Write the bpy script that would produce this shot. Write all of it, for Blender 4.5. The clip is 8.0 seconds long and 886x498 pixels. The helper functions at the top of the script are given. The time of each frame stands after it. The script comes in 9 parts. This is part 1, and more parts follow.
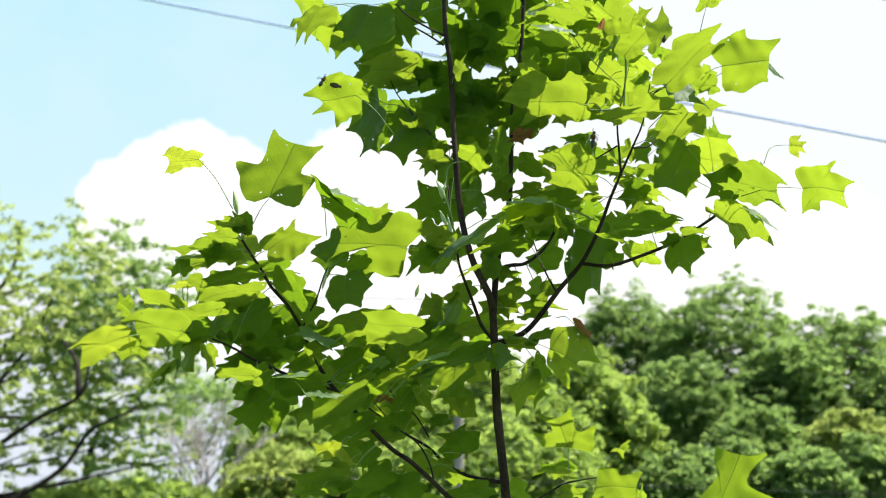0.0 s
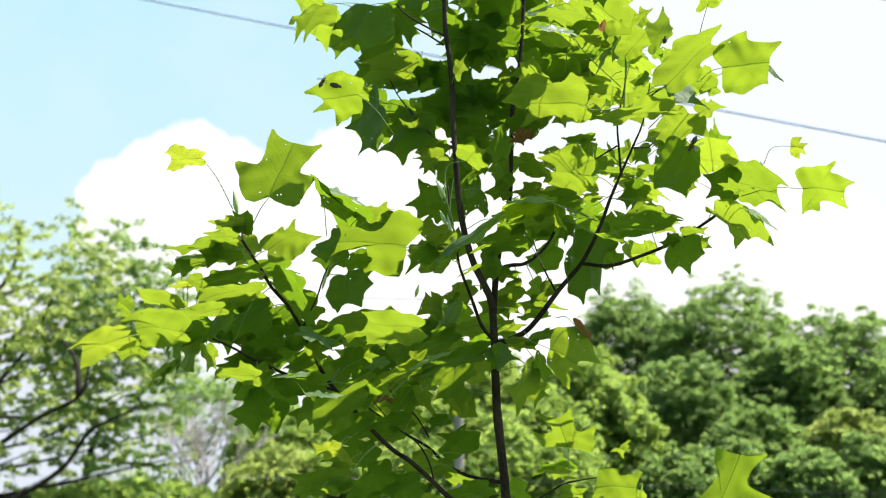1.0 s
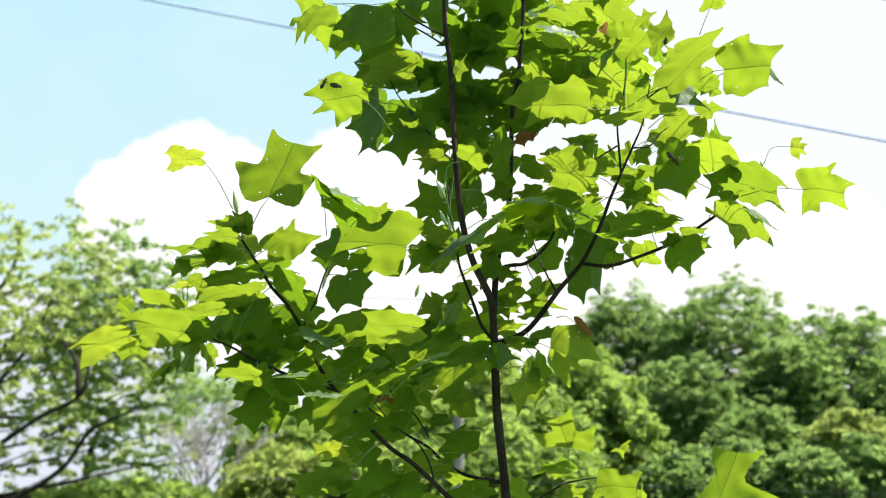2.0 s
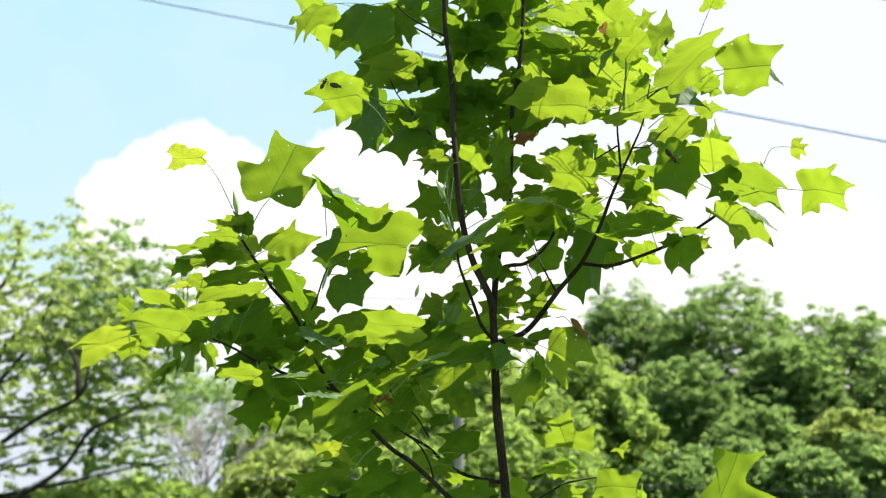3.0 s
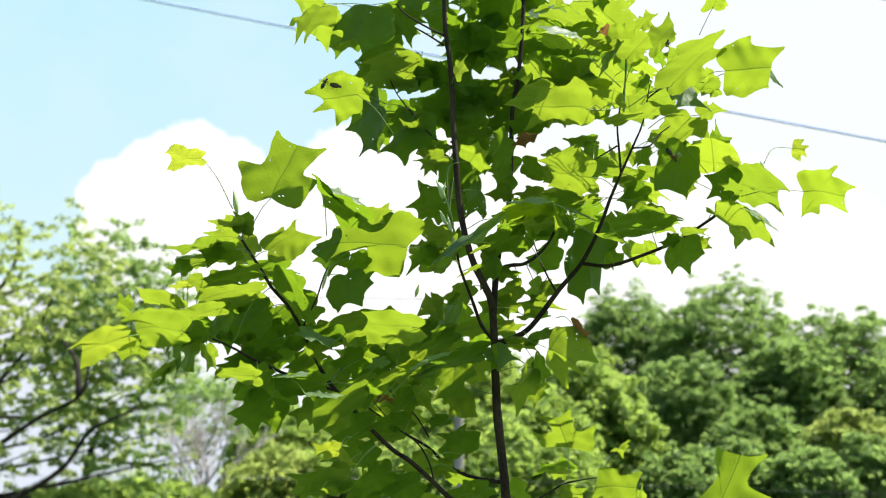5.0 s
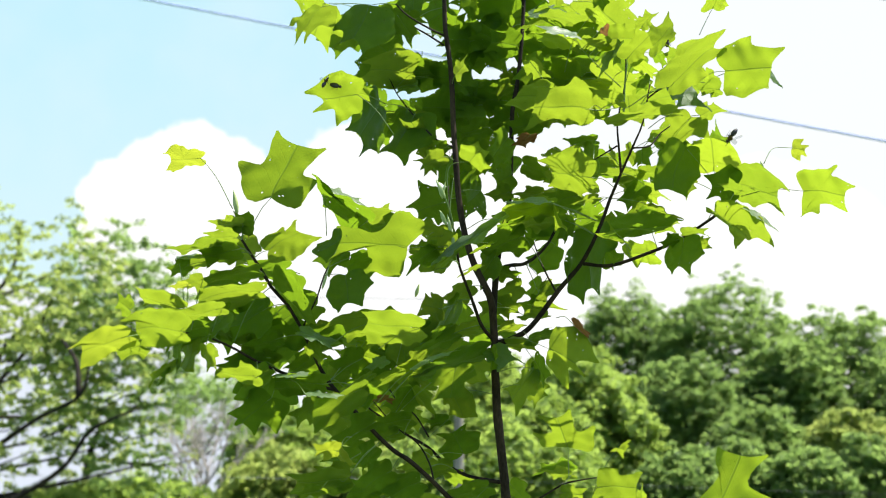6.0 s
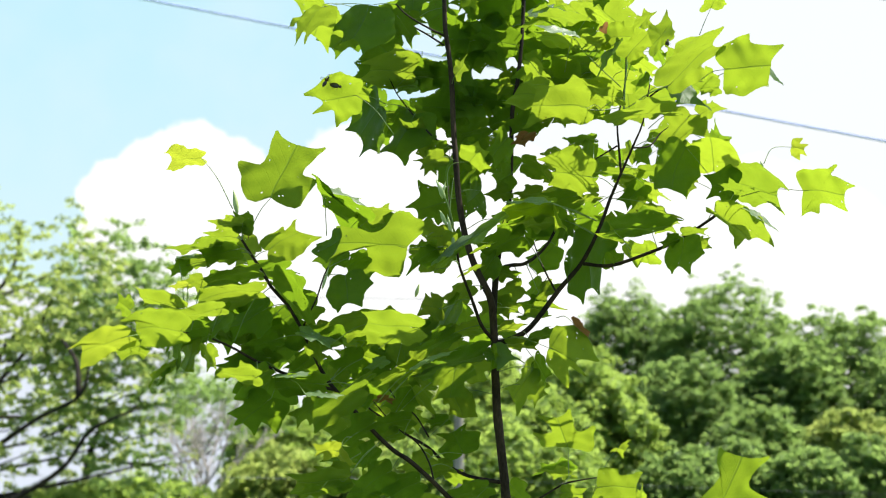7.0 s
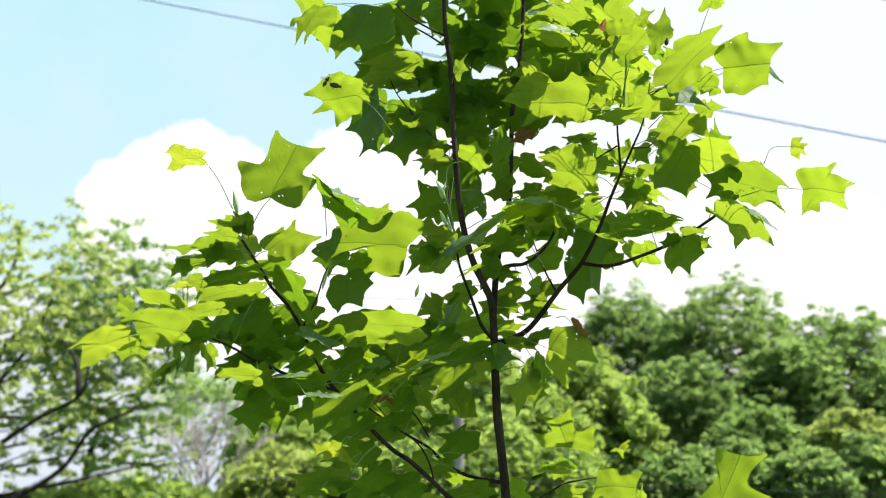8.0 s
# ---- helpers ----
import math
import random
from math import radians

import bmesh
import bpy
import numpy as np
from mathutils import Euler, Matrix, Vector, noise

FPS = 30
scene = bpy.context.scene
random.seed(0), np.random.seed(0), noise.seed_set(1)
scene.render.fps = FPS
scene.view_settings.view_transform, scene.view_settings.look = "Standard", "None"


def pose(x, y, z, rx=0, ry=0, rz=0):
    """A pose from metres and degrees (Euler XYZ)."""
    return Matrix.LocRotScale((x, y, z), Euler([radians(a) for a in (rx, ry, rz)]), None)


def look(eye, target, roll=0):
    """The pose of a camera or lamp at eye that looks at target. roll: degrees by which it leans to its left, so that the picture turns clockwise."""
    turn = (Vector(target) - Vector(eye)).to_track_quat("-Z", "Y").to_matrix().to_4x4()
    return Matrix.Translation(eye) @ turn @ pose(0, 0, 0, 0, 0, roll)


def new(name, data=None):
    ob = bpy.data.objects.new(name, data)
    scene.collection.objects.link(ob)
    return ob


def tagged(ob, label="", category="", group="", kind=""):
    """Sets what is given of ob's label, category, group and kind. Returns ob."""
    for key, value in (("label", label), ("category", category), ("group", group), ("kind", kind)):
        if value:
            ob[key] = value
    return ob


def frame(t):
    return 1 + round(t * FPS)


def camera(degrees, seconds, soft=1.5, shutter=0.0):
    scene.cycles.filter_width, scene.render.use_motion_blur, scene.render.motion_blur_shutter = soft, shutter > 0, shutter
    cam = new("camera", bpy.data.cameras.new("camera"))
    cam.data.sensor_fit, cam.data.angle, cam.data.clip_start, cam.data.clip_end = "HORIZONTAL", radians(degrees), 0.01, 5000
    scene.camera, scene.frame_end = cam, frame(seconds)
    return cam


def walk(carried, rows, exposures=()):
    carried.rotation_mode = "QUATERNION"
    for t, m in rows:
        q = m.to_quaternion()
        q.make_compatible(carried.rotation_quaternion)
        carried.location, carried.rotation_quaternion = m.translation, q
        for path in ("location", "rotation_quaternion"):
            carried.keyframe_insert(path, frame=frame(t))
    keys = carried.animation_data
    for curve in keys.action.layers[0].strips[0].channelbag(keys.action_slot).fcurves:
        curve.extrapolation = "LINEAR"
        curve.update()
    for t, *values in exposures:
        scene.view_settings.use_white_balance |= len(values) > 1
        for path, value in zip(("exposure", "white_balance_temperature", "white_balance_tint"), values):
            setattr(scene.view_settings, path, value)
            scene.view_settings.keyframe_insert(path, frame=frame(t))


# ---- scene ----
cam = camera(40, 8.0, soft=1.1)
stand = pose(0, 0, 1.55, 102, 0, 0)
cam.data.dof.use_dof = True
cam.data.dof.focus_distance = 2.55
cam.data.dof.aperture_fstop = 5.2
walk(cam, [(0.0, stand), (8.0, stand)])

# ---- world, sun, exposure ----
SUN_WAY = Vector((0.42, 0.10, 0.90)).normalized()
world = bpy.data.worlds.new("sky")
scene.world = world
world.use_nodes = True
wn = world.node_tree.nodes
sky = wn.new("ShaderNodeTexSky")
sky.sky_type = "NISHITA"
sky.sun_disc = False
sky.sun_elevation = math.asin(SUN_WAY.z)
sky.sun_rotation = math.atan2(SUN_WAY.x, SUN_WAY.y)
world.node_tree.links.new(sky.outputs[0], wn["Background"].inputs[0])
wn["Background"].inputs[1].default_value = 0.125
sun = new("sun", bpy.data.lights.new("sun", "SUN"))
sun.data.energy = 5.0
sun.data.angle = radians(0.53)
sun.data.color = (1.0, 0.95, 0.86)
sun.matrix_world = look((0, 0, 0), -SUN_WAY)
scene.view_settings.exposure = 1.0


# ---- materials ----
class Nodes:
    """A short hand for node trees."""

    def __init__(self, name):
        self.mat = bpy.data.materials.new(name)
        self.mat.use_nodes = True
        self.tree = self.mat.node_tree
        self.tree.nodes.clear()
        self.end = self.tree.nodes.new("ShaderNodeOutputMaterial")

    def add(self, kind, operation="", data_type="", use_clamp=False):
        n = self.tree.nodes.new("ShaderNode" + kind)
        if operation:
            n.operation = operation
        if data_type:
            n.data_type = data_type
        if use_clamp:
            n.use_clamp = True
        return n

    def plug(self, a, b):
        self.tree.links.new(a, b)

    def put(self, socket, value):
        if isinstance(value, bpy.types.NodeSocket):
            self.plug(value, socket)
        else:
            socket.default_value = value

    def math(self, op, a, b=0.0, clamp=False):
        n = self.add("Math", operation=op, use_clamp=clamp)
        self.put(n.inputs[0], a)
        self.put(n.inputs[1], b)
        return n.outputs[0]

    def mix(self, f, a, b):
        n = self.add("Mix", data_type="RGBA")
        self.put(n.inputs["Factor"], f)
        self.put(n.inputs[6], a)
        self.put(n.inputs[7], b)
        return n.outputs[2]

    def noise(self, vector, scale, detail=3.0):
        n = self.add("TexNoise")
        self.put(n.inputs["Scale"], scale)
        self.put(n.inputs["Detail"], detail)
        self.plug(vector, n.inputs["Vector"])
        return n.outputs[0]

    def ramp(self, value, a, b, lo=0.0, hi=1.0):
        n = self.add("MapRange")
        n.inputs[1].default_value, n.inputs[2].default_value = a, b
        n.inputs[3].default_value, n.inputs[4].default_value = lo, hi
        self.put(n.inputs[0], value)
        return n.outputs[0]


def rgb(r, g, b):
    return (r, g, b, 1.0)


def leaf_material(name, top_a, top_b, glow_a, glow_b, spots, wax=0.10):
    """A thin leaf: glossy above, light shines through it; veins, mottling, stains."""
    k = Nodes(name)
    uv = k.add("TexCoord").outputs["UV"]
    sep = k.add("SeparateXYZ")
    k.plug(uv, sep.inputs[0])
    side = k.math("ABSOLUTE", sep.outputs[0])
    along = sep.outputs[1]
    rib = k.ramp(side, 0.008, 0.022, 1.0, 0.0)
    bent = k.math("MULTIPLY", side, k.math("SUBTRACT", 1.25, k.math("MULTIPLY", side, 0.7)))
    lane = k.math("SUBTRACT", along, bent)
    saw = k.math("ABSOLUTE", k.math("SUBTRACT", k.math("FRACT", k.math("MULTIPLY", lane, 3.9)), 0.5))
    vein = k.ramp(saw, 0.0, 0.035, 0.30, 0.0)
    lines = k.math("MAXIMUM", rib, vein)
    chance = k.math("FRACT", k.math("ADD", k.add("ObjectInfo").outputs["Random"], k.add("NewGeometry").outputs["Random Per Island"]))
    own = k.add("VectorMath", operation="MULTIPLY_ADD")
    k.plug(chance, own.inputs[0])
    own.inputs[1].default_value = (57.0, 31.0, 83.0)
    k.plug(uv, own.inputs[2])
    own = own.outputs[0]
    coarse = k.noise(own, 4.0, 4.0)
    fine = k.noise(own, 38.0, 3.0)
    tone = k.math("ADD", k.math("MULTIPLY", chance, 0.6), k.math("MULTIPLY", coarse, 0.65), clamp=True)
    top = k.mix(tone, top_a, top_b)
    glow = k.mix(tone, glow_a, glow_b)
    glow = k.mix(k.math("MULTIPLY", fine, 0.30), glow, top_a)
    glow = k.mix(k.math("MULTIPLY", lines, 0.52), glow, rgb(0.10, 0.17, 0.02))
    top = k.mix(k.math("MULTIPLY", lines, 0.35), top, rgb(0.20, 0.30, 0.08))
    stain = k.ramp(k.noise(own, 7.0, 5.0), spots, spots + 0.05, 0.0, 0.8)
    top = k.mix(stain, top, rgb(0.12, 0.06, 0.02))
    glow = k.mix(stain, glow, rgb(0.10, 0.05, 0.01))
    bump = k.add("Bump")
    bump.inputs["Strength"].default_value = 0.5
    bump.inputs["Distance"].default_value = 0.002
    k.plug(k.math("ADD", k.math("MULTIPLY", lines, -1.0), k.math("MULTIPLY", fine, 0.5)), bump.inputs["Height"])
    skin = k.add("BsdfPrincipled")
    k.plug(top, skin.inputs["Base Color"])
    skin.inputs["Roughness"].default_value = 0.42
    skin.inputs["Specular IOR Level"].default_value = wax
    k.plug(bump.outputs[0], skin.inputs["Normal"])
    thin = k.add("BsdfTranslucent")
    k.plug(glow, thin.inputs[0])
    k.plug(bump.outputs[0], thin.inputs["Normal"])
    both = k.add("MixShader")
    both.inputs[0].default_value = 0.56
    k.plug(skin.outputs[0], both.inputs[1])
    k.plug(thin.outputs[0], both.inputs[2])
    k.plug(both.outputs[0], k.end.inputs[0])
    return k.mat


mature = leaf_material("mature_leaf", rgb(0.050, 0.120, 0.018), rgb(0.085, 0.165, 0.025), rgb(0.222, 0.335, 0.015), rgb(0.335, 0.44, 0.023), 0.74)
# brighter copy of mature: young leaves, and sunlight painted into full-grown ones
young = leaf_material("sunlit_young_leaf", rgb(0.12, 0.215, 0.026), rgb(0.17, 0.255, 0.036), rgb(0.285, 0.42, 0.016), rgb(0.385, 0.495, 0.025), 0.78)
# darker copy of mature: the crown's shade painted into the leaf colour
in_shade = leaf_material("leaf_in_shade", rgb(0.036, 0.094, 0.012), rgb(0.062, 0.130, 0.018), rgb(0.150, 0.275, 0.009), rgb(0.25, 0.395, 0.014), 0.72)
# base colour paled to paint in the sky's reflection on upper sides
sky_tinted = leaf_material("sky_tinted_leaf", rgb(0.060, 0.125, 0.045), rgb(0.105, 0.180, 0.080), rgb(0.20, 0.32, 0.014), rgb(0.30, 0.43, 0.020), 0.76, wax=0.14)
# paler still: bright sky sheen painted on upturned lobes
painted_sheen = leaf_material("painted_sheen_leaf", rgb(0.130, 0.215, 0.090), rgb(0.200, 0.290, 0.150), rgb(0.20, 0.32, 0.014), rgb(0.30, 0.43, 0.020), 0.80, wax=0.6)
yellowing = leaf_material("yellowing_leaf", rgb(0.19, 0.25, 0.030), rgb(0.26, 0.30, 0.045), rgb(0.37, 0.47, 0.022), rgb(0.47, 0.53, 0.036), 0.80)
dry = leaf_material("dry_leaf", rgb(0.12, 0.055, 0.022), rgb(0.27, 0.140, 0.060), rgb(0.17, 0.070, 0.020), rgb(0.30, 0.14, 0.045), 0.62)


def foliage_material(name, a, b, glow):
    """Leaves of far trees: every leaf a little different."""
    k = Nodes(name)
    isle = k.add("NewGeometry").outputs["Random Per Island"]
    where = k.add("TexCoord").outputs["Object"]
    tone = k.math("ADD", k.math("MULTIPLY", isle, 0.6), k.math("MULTIPLY", k.noise(where, 0.6), 0.5), clamp=True)
    skin = k.add("BsdfPrincipled")
    k.plug(k.mix(tone, a, b), skin.inputs["Base Color"])
    skin.inputs["Roughness"].default_value = 0.5
    skin.inputs["Specular IOR Level"].default_value = 0.15
    thin = k.add("BsdfTranslucent")
    k.plug(k.mix(k.math("MULTIPLY", isle, 0.4), glow, b), thin.inputs[0])
    both = k.add("MixShader")
    both.inputs[0].default_value = 0.60
    k.plug(skin.outputs[0], both.inputs[1])
    k.plug(thin.outputs[0], both.inputs[2])
    k.plug(both.outputs[0], k.end.inputs[0])
    return k.mat


foliage_deep = foliage_material("foliage_deep", rgb(0.086, 0.158, 0.046), rgb(0.132, 0.216, 0.068), rgb(0.38, 0.55, 0.140))
foliage_mid = foliage_material("foliage_mid", rgb(0.140, 0.212, 0.050), rgb(0.205, 0.285, 0.075), rgb(0.52, 0.62, 0.15))
foliage_light = foliage_material("foliage_light", rgb(0.112, 0.190, 0.045), rgb(0.160, 0.250, 0.068), rgb(0.46, 0.62, 0.11))


def rough_material(name, a, b, scale, roughness=0.85, bumpy=0.5, stretch=1.0, distance=0.01):
    """Bark, wood, soil: two tones at two sizes, with relief."""
    k = Nodes(name)
    where = k.add("TexCoord").outputs["Object"]
    place = k.add("Mapping")
    place.inputs["Scale"].default_value = (1, 1, stretch)
    k.plug(where, place.inputs[0])
    big = k.noise(place.outputs[0], scale, 4.0)
    small = k.noise(place.outputs[0], scale * 9.0, 4.0)
    tone = k.ramp(k.math("ADD", k.math("MULTIPLY", big, 0.65), k.math("MULTIPLY", small, 0.35)), 0.35, 0.65)
    skin = k.add("BsdfPrincipled")
    k.plug(k.mix(tone, a, b), skin.inputs["Base Color"])
    skin.inputs["Roughness"].default_value = roughness
    skin.inputs["Specular IOR Level"].default_value = 0.5 if roughness < 0.6 else 0.15
    bump = k.add("Bump")
    bump.inputs["Strength"].default_value = bumpy
    bump.inputs["Distance"].default_value = distance
    k.plug(small, bump.inputs["Height"])
    k.plug(bump.outputs[0], skin.inputs["Normal"])
    k.plug(skin.outputs[0], k.end.inputs[0])
    return k.mat


young_bark = rough_material("young_bark", rgb(0.006, 0.004, 0.003), rgb(0.066, 0.045, 0.028), 30.0, 0.8, 0.4, 0.35, 0.002)
# darker bark copy: the crown's shade painted on the branches
shaded_bark = rough_material("shaded_bark", rgb(0.008, 0.006, 0.004), rgb(0.050, 0.034, 0.024), 40.0, 0.8, 0.4, 0.35, 0.002)
green_stem = rough_material("green_stem", rgb(0.11, 0.18, 0.04), rgb(0.18, 0.26, 0.07), 60.0, 0.45, 0.2, 1.0, 0.001)
bud_scale = rough_material("bud_scale", rgb(0.30, 0.40, 0.13), rgb(0.44, 0.53, 0.22), 60.0, 0.5, 0.2, 1.0, 0.001)
old_bark = rough_material("old_bark", rgb(0.014, 0.011, 0.009), rgb(0.042, 0.034, 0.028), 4.0, 0.9, 0.8, 0.3, 0.03)
dead_wood = rough_material("dead_wood", rgb(0.26, 0.23, 0.21), rgb(0.44, 0.40, 0.37), 4.0, 0.85, 0.5, 0.3, 0.02)
pole_wood = rough_material("pole_wood", rgb(0.22, 0.195, 0.18), rgb(0.36, 0.33, 0.31), 3.0, 0.85, 0.5, 0.15, 0.01)
# pale blue paints in the glare round a cable against bright sky
cable_glare = rough_material("cable_glare", rgb(0.42, 0.48, 0.86), rgb(0.48, 0.54, 0.92), 3.0, 0.95, 0.1, 1.0, 0.001)
thin_cable = rough_material("thin_cable", rgb(0.20, 0.20, 0.21), rgb(0.30, 0.30, 0.31), 3.0, 0.5, 0.1, 1.0, 0.001)
grass_green = rough_material("grass_green", rgb(0.045, 0.090, 0.020), rgb(0.110, 0.160, 0.040), 0.6, 0.9, 0.8, 1.0, 0.05)
chitin = rough_material("chitin", rgb(0.010, 0.009, 0.010), rgb(0.030, 0.025, 0.022), 300.0, 0.35, 0.2, 1.0, 0.0005)
fuzz = rough_material("fuzz", rgb(0.05, 0.035, 0.012), rgb(0.13, 0.09, 0.025), 500.0, 0.95, 0.6, 1.0, 0.0005)


def wing_material():
    k = Nodes("wing_film")
    skin = k.add("BsdfPrincipled")
    skin.inputs["Base Color"].default_value = rgb(0.45, 0.42, 0.38)
    skin.inputs["Roughness"].default_value = 0.25
    skin.inputs["Alpha"].default_value = 0.25
    k.plug(skin.outputs[0], k.end.inputs[0])
    return k.mat


wing_film = wing_material()


def cloud_material():
    """Sky of the distance: pale blue, one heap of bright cloud, and white haze. The sheet's UV are degrees of bearing and of height, over 100."""
    k = Nodes("cloud_sky")
    uv = k.add("TexCoord").outputs["UV"]
    sep = k.add("SeparateXYZ")
    k.plug(uv, sep.inputs[0])
    bend = k.add("TexNoise")
    bend.inputs["Scale"].default_value = 55.0
    bend.inputs["Detail"].default_value = 5.0
    k.plug(uv, bend.inputs["Vector"])
    shift = k.add("VectorMath", operation="MULTIPLY_ADD")
    k.plug(bend.outputs["Color"], shift.inputs[0])
    shift.inputs[1].default_value = (0.016, 0.016, 0)
    shift.inputs[2].default_value = (-0.008, -0.008, 0)
    moved = k.add("VectorMath", operation="ADD")
    k.plug(uv, moved.inputs[0])
    k.plug(shift.outputs[0], moved.inputs[1])
    heap = None
    for bearing, height, radius in HEAPS:
        far = k.add("VectorMath", operation="DISTANCE")
        k.plug(moved.outputs[0], far.inputs[0])
        far.inputs[1].default_value = (bearing / 100, height / 100, 0)
        inside = k.math("SUBTRACT", radius / 100, far.outputs["Value"])
        heap = inside if heap is None else k.math("MAXIMUM", heap, inside)
    cloud = k.ramp(heap, -0.0005, 0.0022)
    wisps = k.ramp(k.noise(uv, 16.0, 5.0), 0.42, 0.75, 0.0, 0.45)
    blue = k.mix(k.ramp(sep.outputs[1], 0.08, 0.30), rgb(0.72, 0.94, 1.02), rgb(0.50, 0.85, 1.0))
    blue = k.mix(wisps, blue, rgb(0.80, 0.94, 1.0))
    veil = k.ramp(k.math("ADD", sep.outputs[0], k.math("MULTIPLY", wisps, 0.05)), -0.03, 0.05, 0.0, 0.9)
    blue = k.mix(veil, blue, rgb(1.0, 1.02, 1.04))
    low = k.ramp(k.math("ADD", sep.outputs[1], k.math("MULTIPLY", sep.outputs[0], 0.3)), 0.005, 0.055, 0.0, 1.0)
    white = k.mix(low, rgb(0.81, 0.875, 0.99), rgb(1.12, 1.12, 1.12))
    glow = k.add("Emission")
    k.plug(k.mix(cloud, blue, white), glow.inputs[0])
    glow.inputs[1].default_value = 0.505
    k.plug(glow.outputs[0], k.end.inputs[0])
    return k.mat


# ---- mesh helpers ----
def mesh_of(name, verts, faces, material, uvs=None, smooth=True):
    me = bpy.data.meshes.new(name)
    me.from_pydata(verts, [], faces)
    me.materials.append(material)
    if uvs is not None:
        layer = me.uv_layers.new(name="UVMap")
        loops = np.empty(len(me.loops), dtype=np.int32)
        me.loops.foreach_get("vertex_index", loops)
        layer.data.foreach_set("uv", np.asarray(uvs, dtype=np.float32)[loops].ravel())
    if smooth:
        me.polygons.foreach_set("use_smooth", [True] * len(me.polygons))
    me.update()
    return me


def part_of(name, me, parent, label=""):
    ob = new(name, me)
    ob.parent = parent
    return tagged(ob, label=label)


def smooth_path(points, steps=4):
    """Points of a soft curve through the given ones (Catmull-Rom)."""
    p = [Vector(q) for q in points]
    p = [p[0] * 2 - p[1]] + p + [p[-1] * 2 - p[-2]]
    out = []
    for i in range(1, len(p) - 2):
        a, b, c, d = p[i - 1:i + 3]
        for s in range(steps):
            t = s / steps
            out.append(0.5 * (2 * b + (c - a) * t + (2 * a - 5 * b + 4 * c - d) * t * t + (3 * b - a - 3 * c + d) * t ** 3))
    out.append(p[-2])
    return out


def tube(points, r0, r1, sides=8, verts=None, faces=None, knots=0.0, rng=None):
    """A tapered tube along points, with an uneven skin; adds to verts and faces."""
    verts = [] if verts is None else verts
    faces = [] if faces is None else faces
    first = len(verts)
    n = len(points)
    for i, p in enumerate(points):
        way = (points[min(i + 1, n - 1)] - points[max(i - 1, 0)]).normalized()
        side = way.cross(Vector((0.31, 0.9, 0.2))).normalized()
        over = way.cross(side)
        r = r0 + (r1 - r0) * i / (n - 1)
        if rng and rng.random() < 0.22:
            r *= 1 + knots
        for s in range(sides):
            a = 2 * math.pi * s / sides
            wob = 1 + (rng.uniform(-knots, knots) * 0.35 if rng else 0)
            verts.append(p + (side * math.cos(a) + over * math.sin(a)) * r * wob)
    for i in range(n - 1):
        for s in range(sides):
            a, b = first + i * sides + s, first + i * sides + (s + 1) % sides
            faces.append((a, b, b + sides, a + sides))
    faces.append(tuple(first + (n - 1) * sides + s for s in range(sides)))
    faces.append(tuple(first + s for s in reversed(range(sides))))
    return verts, faces


# ---- ground and sky ----
def ground():
    k = 48
    verts, faces = [(0, 0, 0)], []
    rings = (2, 6, 15, 40, 100, 300, 900, 2400, 4200)
    for r in rings:
        for s in range(k):
            a = 2 * math.pi * s / k
            verts.append((r * math.cos(a), r * math.sin(a), 0.05 * math.sin(3 * a + r) if 5 < r < 100 else 0))
    faces += [(0, 1 + s, 1 + (s + 1) % k) for s in range(k)]
    for i in range(len(rings) - 1):
        for s in range(k):
            a, b = 1 + i * k + s, 1 + i * k + (s + 1) % k
            faces.append((a, a + k, b + k, b))
    tagged(new("ground", mesh_of("ground", verts, faces, grass_green)), "mown green lawn reaching to the distant trees", "ground", kind="structure")


HEAPS = ((-15.4, 13.8, 1.9), (-13.6, 14.7, 2.2), (-11.9, 15.2, 2.45), (-10.3, 14.7, 2.3), (-9.2, 13.2, 2.6), (-14.2, 12.0, 3.0), (-12.0, 12.0, 4.2),
         (-4.4, 14.9, 3.1), (-2.0, 15.6, 3.4), (-6.5, 11.5, 4.2), (-20.0, 2.0, 8.0), (-9.0, 4.0, 8.0), (2.0, 5.0, 12.0), (14.0, 7.0, 9.0))


def sky_sheet():
    verts, faces, uvs = [], [], []
    cols, rows, far = 60, 24, 2600.0
    for j in range(rows + 1):
        for i in range(cols + 1):
            bearing, height = -42 + 84 * i / cols, -1 + 33 * j / rows
            b, h = radians(bearing), radians(height)
            verts.append((far * math.sin(b) * math.cos(h), far * math.cos(b) * math.cos(h), far * math.sin(h) + 1.5))
            uvs.append((bearing / 100, height / 100))
    for j in range(rows):
        for i in range(cols):
            a = j * (cols + 1) + i
            faces.append((a, a + 1, a + cols + 2, a + cols + 1))
    tagged(new("backdrop", mesh_of("backdrop", verts, faces, cloud_material(), uvs)), "pale blue summer sky with bright white cumulus cloud", "sky", kind="structure")


ground()
sky_sheet()


